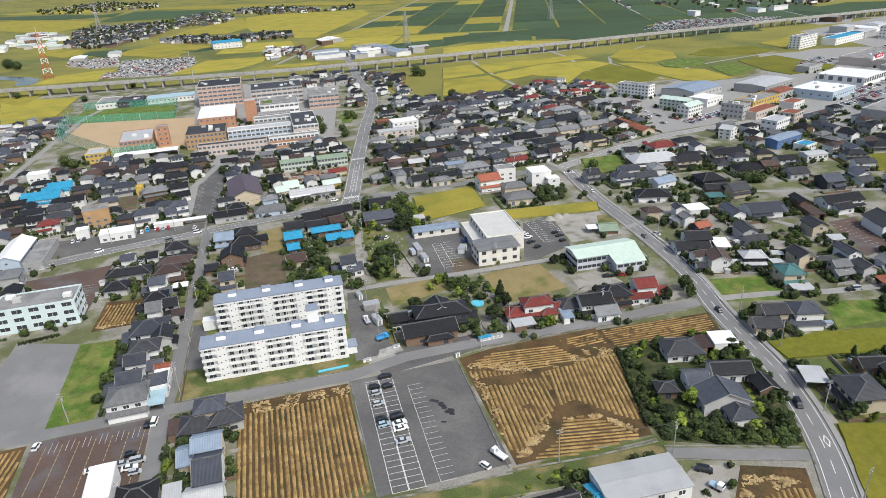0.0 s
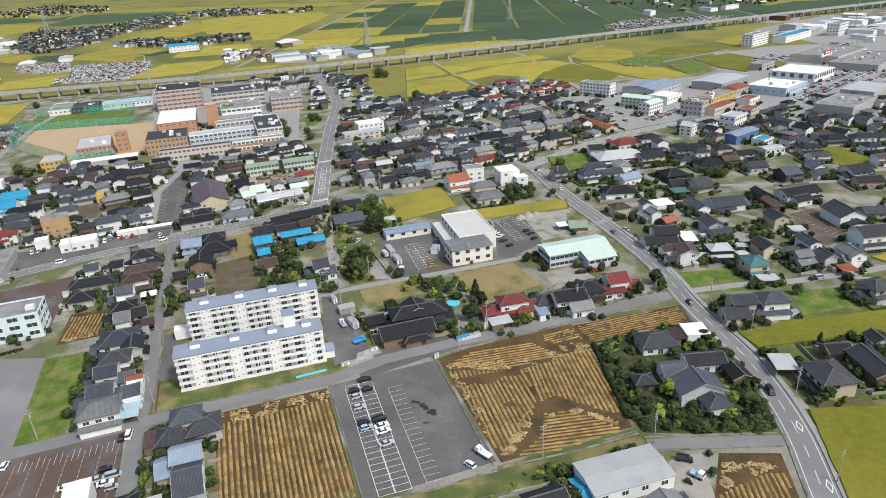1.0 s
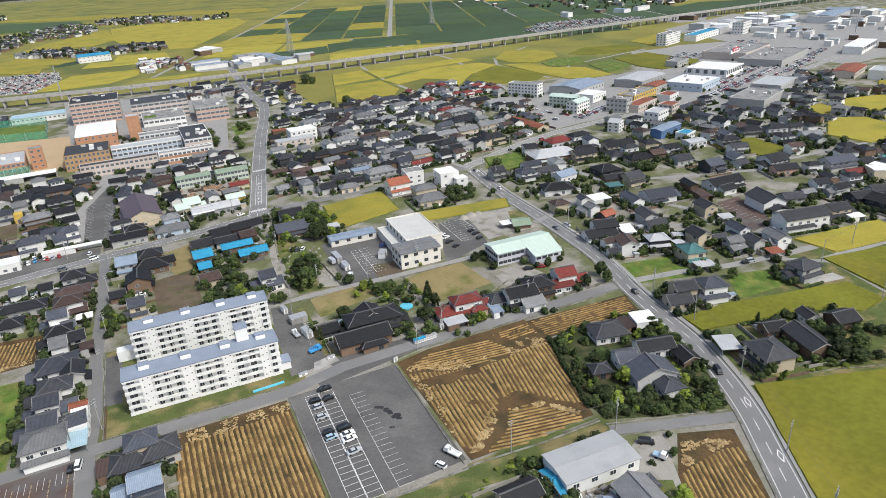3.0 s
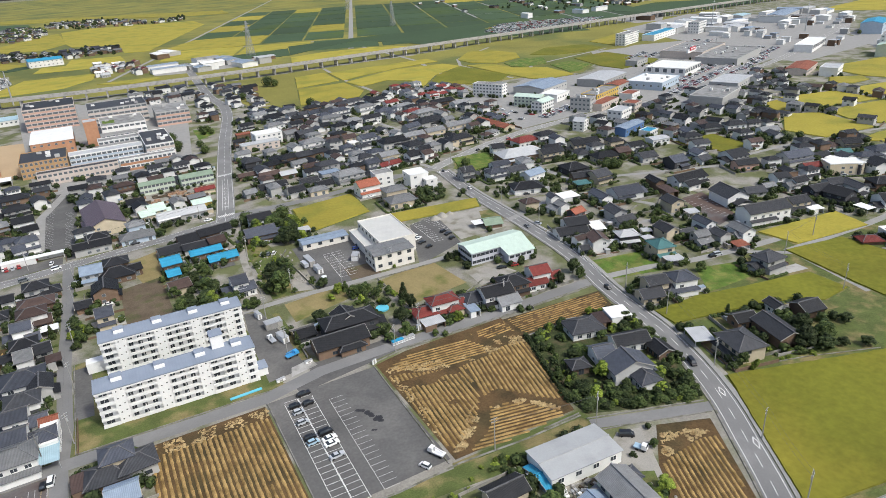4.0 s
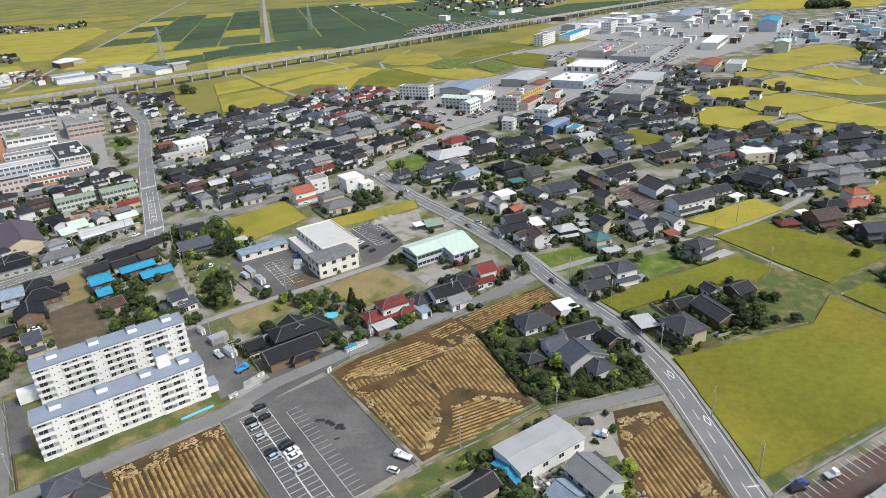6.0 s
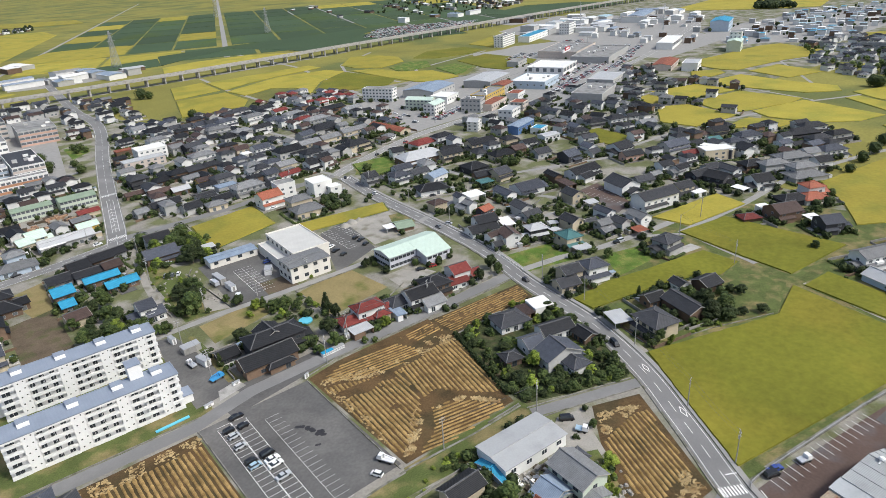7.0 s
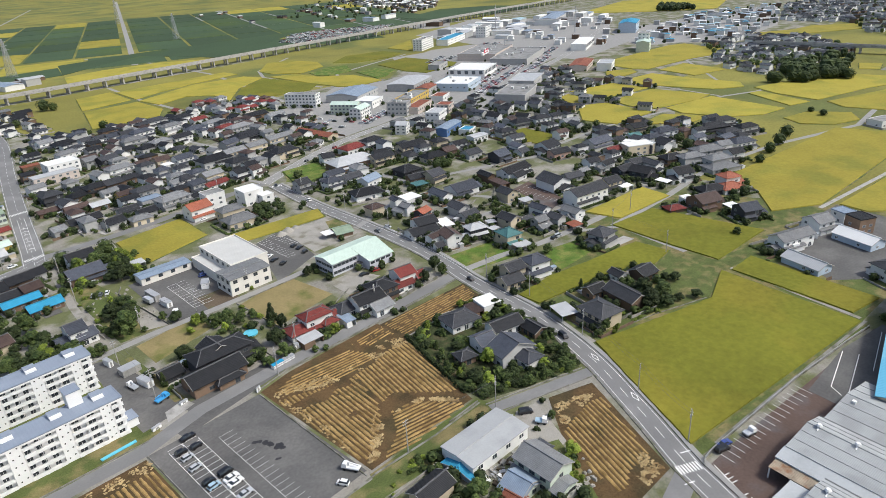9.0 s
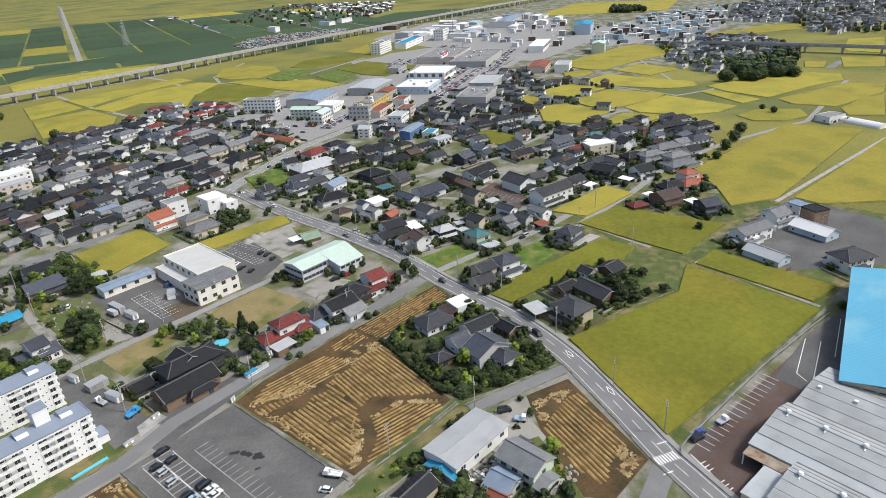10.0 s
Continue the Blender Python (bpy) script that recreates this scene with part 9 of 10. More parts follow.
for i in range(60):
    cx, cy, rx, ry = ((46, 288, 3, 22), (86, 92, 4, 7), (36, 290, 6, 14))[i % 3]
    x, y = cx + stones.uniform(-rx, rx), cy + stones.uniform(-ry, ry)
    if blocked(x, y, 0.3, fields=False):
        continue
    s = stones.uniform(0.3, 0.9)
    m = Mesh()
    n = 7
    m.v = [(s * math.cos(6.283 * k / n) * stones.uniform(0.7, 1.1), s * math.sin(6.283 * k / n) * stones.uniform(0.7, 1.1), 0) for k in range(n)]
    m.v += [(px * 0.6, py * 0.6, s * stones.uniform(0.5, 0.9)) for px, py, _ in m.v[:n]]
    m.f = [(k, (k + 1) % n, n + (k + 1) % n, n + k) for k in range(n)] + [tuple(range(n, 2 * n))]
    m.m = [0] * (n + 1)
    ob = part("garden_rock", m, M_GRAVEL)
    ob.matrix_basis = pose(x, y, -0.02, 0, 0, stones.uniform(0, 360))
    tagged(ob, "rough pale garden rock on earth", "rock", "loose rocks")
g = thing("greenhouse", 512, 99, 0, 67, "long white plastic greenhouse tunnel", "greenhouse")
m = Mesh()
n = 10
m.v = [(x, 5 * math.cos(math.pi * k / n), 3.4 * math.sin(math.pi * k / n)) for x in (-17, 17) for k in range(n + 1)]
m.f = [(k, k + 1, n + 2 + k, n + 1 + k) for k in range(n)] + [tuple(range(n, -1, -1)), tuple(range(n + 1, 2 * n + 2))]
m.m = [0] * len(m.f)
part("cover", m, ROOFS["w"], g)
# chevrons and arrows on the wide north road
for k in range(7):
    y = 392 + k * 6
    x = 34 + (y - 385) * 0.18
    m = Mesh()
    strip(m, [(x - 1.4, y - 1.6), (x, y), (x + 1.4, y - 1.6)], 0.35, 0.115)
    part("chevron", m, M_PAINT, marks)
for s in (-1, 1):
    m = Mesh()
    strip(m, [(34.2 + s * 1.8, 386), (45.2 + s * 1.8, 446)], 0.18, 0.116)
    part("lane_line", m, M_PAINT, marks)
# timber yard below the flats with green roofs, and the green beside the school gate
area("soil", [(-19, 440), (-6, 443), (33, 438), (31, 413), (-4, 418)], M_GRAVEL, "pale gravel timber yard")
boards, tr = Mesh(), random.Random(88)
M_PLANK = mat("sawn_timber", (0.33, 0.22, 0.14), 0.85, 0.3, 0.8, 4.0, tint=(0.22, 0.12, 0.08), tint_amount=0.5)
for _ in range(70):
    x, y, a = tr.uniform(-15, 30), tr.uniform(417, 440), radians(tr.choice((6, 6, 96)) + tr.uniform(-6, 6))
    if blocked(x, y, 1.0, fields=False):
        continue
    l, w, h = tr.uniform(1.5, 3.2), tr.uniform(0.4, 1.1), tr.uniform(0.5, 1.5)
    P = lambda u, v: (x + u * math.cos(a) - v * math.sin(a), y + u * math.sin(a) + v * math.cos(a))
    boards.prism([P(-l, -w), P(l, -w), P(l, w), P(-l, w)], 0, h, tr.choice((0, 0, 1)))
tagged(part("timber_stacks", boards, [M_PLANK, M_BARK]), "stacks of sawn planks in a timber yard", "timber", kind="stuff")
area("grass", [(50, 616), (67, 612), (65, 590), (49, 574)], M_LAWN, "green lawn beside the school gate")
for x, y, w, h in ((56, 606, 6, 6), (60, 600, 7, 7), (56, 592, 6, 6), (62, 590, 5, 5)):
    tree(x, y, w, h, "broad")

# the superstore's sign gable
sign = thing("roof_sign", 612, 588, 8, 24, "white gabled sign with a red board", "sign")
m = Mesh()
m.prism([(-14, -9), (14, -9), (14, -7), (-14, -7)], 0, 3.5)
part("gable_front", m, M_WHITE, sign)
m = Mesh()
m.prism([(-9, -9.5), (9, -9.5), (9, -9.05), (-9, -9.05)], 2.2, 6.0)
part("board", m, mat("sign_red", (0.45, 0.03, 0.05), 0.5, 0.05), sign, "red sign board")
for i in range(3):
    m = Mesh()
    m.box(-6 + i * 4.2, -9.6, 3.2, -3 + i * 4.2, -9.5, 5.0)
    part("lettering", m, M_WHITE, sign)

# ---- single trees ----
tree(34, 262, 10, 11, "broad")
tree(31, 264, 7, 9, "dark")
tree(7, 296, 9, 9, "broad")
tree(2, 293, 8, 7, "dark")
tree(-7, 284, 6, 6, "broad2")
tree(21, 256, 6, 5, "shrub")
tree(18, 256, 5, 5, "broad2")
tree(51, 257, 6, 5, "dark")
tree(48, 263, 4, 4, "shrub")
tree(58, 349, 9, 10, "broad")
tree(60, 332, 8, 8, "light")
tree(53, 322, 7, 7, "broad")
tree(47, 326, 5, 4, "light")
tree(38, 323, 7, 5, "light")
tree(32, 329, 6, 7, "broad2")
tree(28, 318, 5, 5, "broad")
tree(33, 354, 5, 6, "dark")
tree(66, 334, 5, 5, "broad2")
tree(59, 241, 7, 6, "broad2")
tree(64, 240, 7, 6, "broad")
tree(67, 235, 6, 5, "broad2")
tree(58, 248, 4, 5, "cone2")
tree(55, 248, 5, 5, "light")
tree(50, 243, 4, 4, "shrub3")
tree(40, 228, 7, 7, "dark")
tree(75, 225, 6, 9, "cone")
tree(75, 218, 5, 8, "dark")
tree(67, 210, 7, 8, "dark")
tree(65, 201, 6, 6, "broad2")
tree(58, 200, 5, 4, "broad")
tree(58, 205, 4, 4, "shrub2")
tree(86, 199, 5, 5, "light")
tree(82, 199, 4, 3, "shrub")
tree(74, 195, 3, 3, "shrub")
tree(136, 202, 6, 7, "dark")
tree(148, 208, 7, 8, "dark")
tree(147, 202, 5, 6, "broad")
tree(101, 199, 4, 3, "shrub")
tree(109, 199, 3, 3, "shrub")
tree(84, 277, 4, 4, "shrub")
tree(109, 249, 5, 5, "dark")
tree(10, 344, 4, 5, "broad")
tree(17, 330, 4, 5, "cone2")
tree(-46, 281, 5, 5, "broad")
tree(-44, 275, 5, 5, "broad2")
tree(-43, 273, 4, 4, "light")
tree(60.2, 104.6, 7, 6.5, "broad")
tree(91, 109, 2.4, 1.8, "shrub2")
tree(90, 96, 5, 4, "light")
tree(60, 127, 3, 1.8, "shrub")
tree(58, 122.5, 3, 1.8, "shrub")
tree(138, 164, 5, 6, "dark")
tree(123, 160, 4, 4, "broad2")
tree(151, 123, 5, 6, "broad")
tree(177, 119, 9, 9, "dark")
tree(186, 119, 9, 8, "broad")
tree(184, 126, 8, 9, "dark")
tree(195, 109, 5.5, 4.2, "dark")
tree(203, 122, 5.5, 4.6, "dark")
tree(172, 118, 4, 3, "shrub")
tree(133, 160, 5, 5, "dark")
tree(193, 179, 5, 5, "broad")
tree(230, 183, 4, 3, "shrub")
tree(304, 139, 6, 5, "broad")
tree(318, 139, 7, 6, "dark")
tree(264, 121, 5, 4, "broad")
tree(384, 203, 8, 9, "dark")
tree(397, 215, 7, 8, "broad")
tree(411, 226, 7, 7, "dark")
tree(423, 214, 8, 9, "dark")
tree(426, 159, 9, 9, "dark")
tree(448, 162, 9, 10, "dark")
tree(404, 157, 8, 8, "broad")
tree(379, 154, 7, 6, "broad")
tree(479, 323, 8, 6, "broad")
tree(489, 324, 6, 5, "dark")
tree(520, 160, 7, 5, "dark")
tree(528, 171, 6, 4, "broad")
tree(28, 577, 9, 12, "broad")
tree(30, 553, 8, 9, "broad2")
tree(22, 546, 6, 7, "dark")
tree(-163, 530, 10, 9, "light")
tree(-155, 521, 8, 8, "broad2")
tree(49, 337, 9, 9, "broad")
tree(55, 326, 7, 8, "light")
tree(-60, 198, 6, 6, "broad")
tree(-64, 203, 5, 5, "dark")
tree(-46, 276, 6, 7, "dark")
tree(-44, 265, 5, 6, "broad")
tree(-47, 270, 4, 4, "light")
tree(-46, 460, 6, 7, "dark")
tree(-39, 445, 5, 6, "broad")
tree(46, 527, 7, 8, "broad")
tree(46, 549, 6, 7, "broad2")
tree(161, 791, 14, 14, "dark")
tree(168, 785, 9, 10, "broad")
tree(131, 763, 7, 7, "broad")
tree(167, 645, 10, 8, "broad")
tree(119, 730, 10, 7, "dark")
tree(-303, 887, 10, 8, "broad")
tree(-214, 819, 9, 8, "dark")
tree(-176, 897, 9, 8, "broad2")
tree(-414, 1214, 22, 14, "dark")
tree(-394, 1188, 20, 12, "dark")
tree(188, 372, 7, 7, "broad")
tree(244, 457, 7, 10, "cone")
tree(238, 442, 6, 9, "cone2")

# ---- gardens, groves and hedges ----
rng = random.Random(77)


def grove(poly, n, wide, high, kinds, near=0.6):
    xs, ys = [p[0] for p in poly], [p[1] for p in poly]
    k = tries = 0
    while k < n and tries < n * 8:
        tries += 1
        x, y = rng.uniform(min(xs), max(xs)), rng.uniform(min(ys), max(ys))
        if inside((x, y), poly) and not blocked(x, y, near, fields=False):
            w = rng.uniform(*wide)
            tree(x, y, w, rng.uniform(*high), rng.choice(kinds))
            k += 1


GARDEN = [(102, 176), (91.5, 139), (92, 130), (106, 124), (126, 117.5), (133, 126), (138.5, 146), (143, 168), (132, 176)]
area("grass", GARDEN, M_UNDERGROWTH, "dark green undergrowth in a wooded garden")
grove(GARDEN, 130, (2.4, 5.4), (1.6, 4.4), ("broad", "broad2", "dark", "dark", "shrub", "shrub2", "cone2", "broad", "light"), 0.2)
grove(GARDEN, 60, (1.4, 2.8), (0.7, 1.6), ("shrub", "shrub2", "shrub3", "shrub2"), 0.2)
grove([(92, 138), (92.5, 130), (126, 118), (131, 126)], 66, (2.2, 4.4), (1.4, 3.2), ("broad", "dark", "shrub", "shrub2", "broad2"), 0.2)
for x, y, w, h in ((108, 142, 6, 6.5), (112, 137, 5, 5), (125, 133, 3.5, 3.5)):
    tree(x, y, w, h, "light")
for i in range(27):
    k = i / 26
    tree(101.5 - 10.5 * k, 176 - 38 * k, 2.5, 1.9, "shrub2")
grove([(112, 330), (162, 322), (165, 345), (135, 350), (120, 345)], 30, (3, 6), (2.5, 5), ("dark", "broad", "dark", "shrub2"), 0.3)
grove([(28, 258), (42, 258), (42, 305), (34, 335), (29, 300)], 22, (2, 4), (1.0, 3), ("shrub", "shrub", "broad2", "shrub3"), 0.5)
grove([(31, 262), (42, 262), (43, 290), (34, 292)], 7, (6, 10), (5, 9), ("broad", "dark", "broad2"), 0.3)
grove([(44, 308), (62, 314), (61, 362), (38, 362)], 20, (6, 10), (5, 9), ("broad", "dark", "broad2", "light"), 0.5)
grove([(57, 222), (75, 222), (78, 248), (58, 248)], 14, (3, 5), (2, 4.5), ("broad", "broad2", "shrub3", "light"), 0.5)
grove([(179, 114), (188, 111), (192, 124), (184, 134), (181, 122)], 13, (4, 7.5), (3.5, 6.5), ("dark", "broad", "broad2", "dark"), 0.2)
grove([(162, 118.5), (178, 113.5), (180, 117), (166, 122)], 9, (2, 3.6), (1.2, 2.6), ("shrub", "broad2", "shrub3"), 0.2)
grove([(36, 120), (61, 121), (62, 127), (36, 128)], 9, (1.3, 2.4), (0.6, 1.3), ("shrub", "shrub3"), 0.3)
grove([(84, 88), (90, 96), (84, 102), (78, 88)], 9, (1.6, 3), (1.2, 2.6), ("shrub", "shrub3", "light"), 0.2)
grove([(172, 300), (190, 320), (188, 345), (174, 340)], 14, (2, 4), (1.5, 3.5), ("shrub", "broad", "shrub3"), 0.3)
grove([(196, 228), (226, 226), (228, 244), (210, 244)], 10, (2.5, 4), (2, 4), ("broad", "dark", "shrub"), 0.3)
grove([(264, 337), (280, 347), (283, 325), (262, 304), (252, 315)], 16, (4, 8), (4, 7), ("dark", "broad", "broad2"), 0.2)
grove([(224, 335), (231, 329), (214, 293), (194, 289), (203, 309)], 22, (2.5, 5), (1.5, 4), ("broad", "broad2", "shrub", "shrub3"), 0.3)
grove([(221, 239), (235, 239), (219, 221), (209, 225)], 9, (2.5, 4.5), (2, 4), ("broad", "dark", "shrub"), 0.2)
grove([(386, 308), (410, 308), (404, 285), (386, 277), (367, 285)], 16, (4, 8), (3, 7), ("dark", "broad"), 0.3)
grove([(45, 124.5), (64, 123.5), (86, 124.5), (60, 128)], 14, (1.5, 3), (0.8, 1.8), ("shrub", "shrub3", "broad2"), 0.2)
grove([(-7, 262), (14, 260), (12, 284), (-7, 292)], 12, (5, 9), (4.5, 8), ("broad", "dark", "broad2", "light"), 0.3)
grove([(-48, 255), (-42, 255), (-42, 282), (-48, 280)], 4, (3, 5), (3, 5), ("broad", "dark"), 0.3)
grove([(617, 236), (708, 256), (692, 224), (747, 204), (671, 182)], 34, (9, 14), (9, 14), ("dark", "broad", "dark"), 0.3)
# ---- houses between the measured ones, further off ----
def infill(poly, n, seed, turn, roofs="kkkddbbgn", walls="wwwcgbk", space=3.0):
    rr = random.Random(seed)
    xs, ys = [p[0] for p in poly], [p[1] for p in poly]
    k = tries = 0
    while k < n and tries < n * 14:
        tries += 1
        x, y = rr.uniform(min(xs), max(xs)), rr.uniform(min(ys), max(ys))
        L, D = rr.uniform(8, 13), rr.uniform(7.5, 10)
        if inside((x, y), poly) and not blocked(x, y, max(L, D) / 2 * 0.8 + space * 0.3):
            house(round(x, 1), round(y, 1), L, D, rr.choice((5.2, 7.4, 8, 8.2)), turn + rr.choice((0, 0, 90)) + rr.uniform(-4, 4), rr.choice(roofs), rr.choice(walls), rr.choice("ghh"))
            k += 1


def quarter(poly, n, seed, turn, label, palette=("k", "k", "k", "d", "b", "g", "n")):
    xs, ys = [p[0] for p in poly], [p[1] for p in poly]
    village((min(xs) + max(xs)) / 2, (min(ys) + max(ys)) / 2, (max(xs) - min(xs)) * 1.1, (max(ys) - min(ys)) * 1.1, n * 7, seed, label, turn, False, palette, poly)


infill([(230, 335), (290, 325), (330, 330), (260, 400), (200, 390), (200, 345)], 8, 5, -10)
quarter([(60, 380), (165, 385), (250, 425), (300, 520), (240, 620), (100, 640), (70, 560)], 80, 1, 7, "closely built quarter of dark tiled roofs")
quarter([(-60, 378), (25, 378), (40, 450), (30, 520), (-45, 520), (-55, 470)], 30, 2, 5, "houses with dark tiled roofs by the school")
quarter([(-175, 370), (-66, 378), (-60, 500), (-120, 520), (-180, 500)], 30, 3, 8, "houses with dark tiled roofs behind the shops")
quarter([(-260, 330), (-130, 345), (-140, 380), (-180, 520), (-260, 540)], 30, 4, 8, "houses with dark tiled roofs in the west")
quarter([(300, 190), (420, 170), (470, 230), (420, 330), (330, 340)], 36, 6, -16, "houses with dark tiled roofs between paddies")
quarter([(240, 620), (300, 560), (330, 600), (300, 660), (235, 660)], 14, 7, 10, "houses with red and black roofs", ("k", "r", "n", "g", "b"))
quarter([(60, 640), (130, 640), (140, 780), (100, 850), (20, 850), (20, 780), (80, 760)], 26, 9, 8, "houses with dark roofs below the viaduct")
quarter([(-257, 684), (-235, 707), (-211, 710), (-187, 650), (-193, 558), (-201, 508)], 40, 141, 8, "houses and yards at the town's western edge", ("k", "d", "b", "g", "n", "l"))
quarter([(-260, 220), (-125, 240), (-125, 330), (-260, 300)], 14, 10, 4, "houses with dark roofs in the west")
quarter([(300, 412), (333, 427), (408, 430), (500, 446), (590, 470), (600, 430), (530, 395), (440, 340), (350, 330), (310, 365)], 44, 61, 12, "dark-roofed houses and yards beside the shops")
quarter([(420, 340), (560, 400), (600, 340), (470, 280)], 26, 12, 20, "houses with dark roofs along paddies")

# ---- plots of the houses: paved drives, block walls, hedges, small sheds, parked cars ----
def free_spot(x, y, r, own):
    """Whether a spot of a plot is clear of other houses, roads and fields."""
    for k, (a, b, L, D, turn, _) in enumerate(HOUSES):
        if abs(x - a) + abs(y - b) > 26:
            continue
        c, s = math.cos(radians(turn)), math.sin(radians(turn))
        u, v = (x - a) * c + (y - b) * s, -(x - a) * s + (y - b) * c
        g = r if k != own else 0.0
        if abs(u) < L / 2 + g and abs(v) < D / 2 + g:
            return False
    for pts, half in ROADS:
        for i in range(len(pts) - 1):
            (x0, y0), (x1, y1) = pts[i], pts[i + 1]
            if min(x0, x1) - half - r > x or max(x0, x1) + half + r < x or min(y0, y1) - half - r > y or max(y0, y1) + half + r < y:
                continue
            dx, dy = x1 - x0, y1 - y0
            t = max(0, min(1, ((x - x0) * dx + (y - y0) * dy) / (dx * dx + dy * dy)))
            if (x - x0 - t * dx) ** 2 + (y - y0 - t * dy) ** 2 < (half + r) ** 2:
                return False
    return not any(box[0] < x < box[2] and box[1] < y < box[3] and inside((x, y), poly) for box, poly in FIELDS)


M_BLOCK = mat("block_wall", (0.30, 0.285, 0.26), 0.9, 0.18, 0.5, 3.0)
M_BROWNWALL = mat("brown_fence", (0.16, 0.11, 0.075), 0.85, 0.2, 0.5, 3.0)
M_PAD = mat("drive_concrete", (0.42, 0.405, 0.375), 0.9, 0.12, 0.25, 2.0, tint=(0.31, 0.30, 0.275), tint_amount=0.4)
yards, fences, hedges, huts, drives = Mesh(), Mesh(), Mesh(), Mesh(), []
yr = random.Random(404)
for own, (hx, hy, L, D, turn, kit) in enumerate(list(HOUSES)):
    if hy > 700 or L * D < 40 or (-48 < hx < 22 and 192 < hy < 252):
        continue
    c, s = math.cos(radians(turn)), math.sin(radians(turn))
    P = lambda u, v: (hx + u * c - v * s, hy + u * s + v * c)
    # a one-storey wing with its own roof, where the plot has room
    if kit and yr.random() < 0.7:
        for side in yr.sample((-1, 1), 2):
            out, deep, shift = yr.uniform(2.8, 4.4), D * yr.uniform(0.55, 0.8), yr.uniform(-0.15, 0.15) * D
            u0, u1 = sorted((side * (L / 2 - 0.4), side * (L / 2 + out)))
            v0, v1 = shift - deep / 2, shift + deep / 2
            if all(free_spot(*P(side * (L / 2 + out * k), v), 0.7, own) for k in (0.3, 1) for v in (v0, shift, v1)):
                m = Mesh()
                m.box(u0, v0, 0, u1, v1, 2.7)
                wing = part("wing", m, kit[1], kit[0])
                m = Mesh()
                e0, e1 = (u0 - 0.05, u1 + 0.55) if side > 0 else (u0 - 0.55, u1 + 0.05)
                ridge = 2.7 + deep * 0.2
                for q in ([(e0, v0 - 0.5, 2.6), (e1, v0 - 0.5, 2.6), (e1, shift, ridge), (e0, shift, ridge)], [(e0, shift, ridge), (e1, shift, ridge), (e1, v1 + 0.5, 2.6), (e0, v1 + 0.5, 2.6)]):
                    m.slab(q, 0.15)
                part("wing_roof", m, kit[2], wing)
                TAKEN.append((*P(side * (L / 2 + out / 2), shift), 2.4))
                break
    # a drive on one or two sides
    for side in yr.sample(((1, 0), (-1, 0), (0, -1), (0, 1)), 2):
        wide = yr.uniform(2.4, 4.6)
        u0, u1, v0, v1 = -L / 2 * yr.uniform(0.4, 1), L / 2 * yr.uniform(0.4, 1), -D / 2 * yr.uniform(0.6, 1.2), D / 2 * yr.uniform(0.6, 1.2)
        if side[0]:
            u0, u1 = sorted((side[0] * (L / 2 + 0.1), side[0] * (L / 2 + wide)))
        else:
            v0, v1 = sorted((side[1] * (D / 2 + 0.1), side[1] * (D / 2 + wide)))
        if all(free_spot(*P(u, v), 0.2, own) for u, v in ((u0, v0), (u1, v0), (u1, v1), (u0, v1), ((u0 + u1) / 2, (v0 + v1) / 2))):
            yards.prism([P(u0, v0), P(u1, v0), P(u1, v1), P(u0, v1)], 0, 0.24, yr.choice((0, 0, 1, 2)))
            if yr.random() < 0.42 and wide > 2.6:
                drives.append((*P((u0 + u1) / 2, (v0 + v1) / 2), turn + (90 if side[0] else 0)))
    # walls and hedges round the plot
    gap = yr.uniform(2.6, 4.8)
    a, b = L / 2 + gap, D / 2 + gap
    tone = yr.choice((0, 0, 0, 1))
    for (ua, va), (ub, vb) in (((-a, -b), (a, -b)), ((a, -b), (a, b)), ((a, b), (-a, b)), ((-a, b), (-a, -b))):
        what = yr.random()
        n = max(2, int(math.hypot(ub - ua, vb - va) / 1.6))
        high = yr.uniform(0.8, 1.5)
        for k in range(n):
            p, q = P(ua + (ub - ua) * k / n, va + (vb - va) * k / n), P(ua + (ub - ua) * (k + 1) / n, va + (vb - va) * (k + 1) / n)
            mid = ((p[0] + q[0]) / 2, (p[1] + q[1]) / 2)
            if what > 0.72 or not free_spot(*mid, 0.5, own):
                continue
            if what < 0.42:
                fences.beam((*p, high / 2), (*q, high / 2), 0.16, high, tone)
            else:
                lump(hedges, (*mid, high * 0.5), 0.95, high * 0.62, yr, 5)
    # a small shed
    if yr.random() < 0.45:
        u, v = yr.choice((-1, 1)) * (L / 2 + yr.uniform(1.6, 2.6)), yr.uniform(-0.5, 0.5) * D
        if free_spot(*P(u, v), 1.4, own):
            w, d, h = yr.uniform(0.8, 1.6), yr.uniform(0.7, 1.2), yr.uniform(1.9, 2.4)
            q = [P(u - w, v - d), P(u + w, v - d), P(u + w, v + d), P(u - w, v + d)]
            huts.prism(q, 0, h, yr.choice((0, 0, 1, 2)))
            q = [P(u - w - 0.15, v - d - 0.15), P(u + w + 0.15, v - d - 0.15), P(u + w + 0.15, v + d + 0.15), P(u - w - 0.15, v + d + 0.15)]
            huts.slab([(*q[0], h + 0.12), (*q[1], h + 0.12), (*q[2], h + 0.26), (*q[3], h + 0.26)], 0.12, yr.choice((3, 3, 4, 1)))
tagged(part("drives", yards, [M_PAD, M_GRAVEL, M_LOT]), "pale concrete and gravel drives beside houses", "paving", kind="stuff")
tagged(part("garden_walls", fences, [M_BLOCK, M_BROWNWALL]), "grey block walls and brown fences round house plots", "walls", kind="stuff")
tagged(part("garden_hedges", hedges, LEAF), "clipped green hedges round house plots", "hedges", kind="stuff")
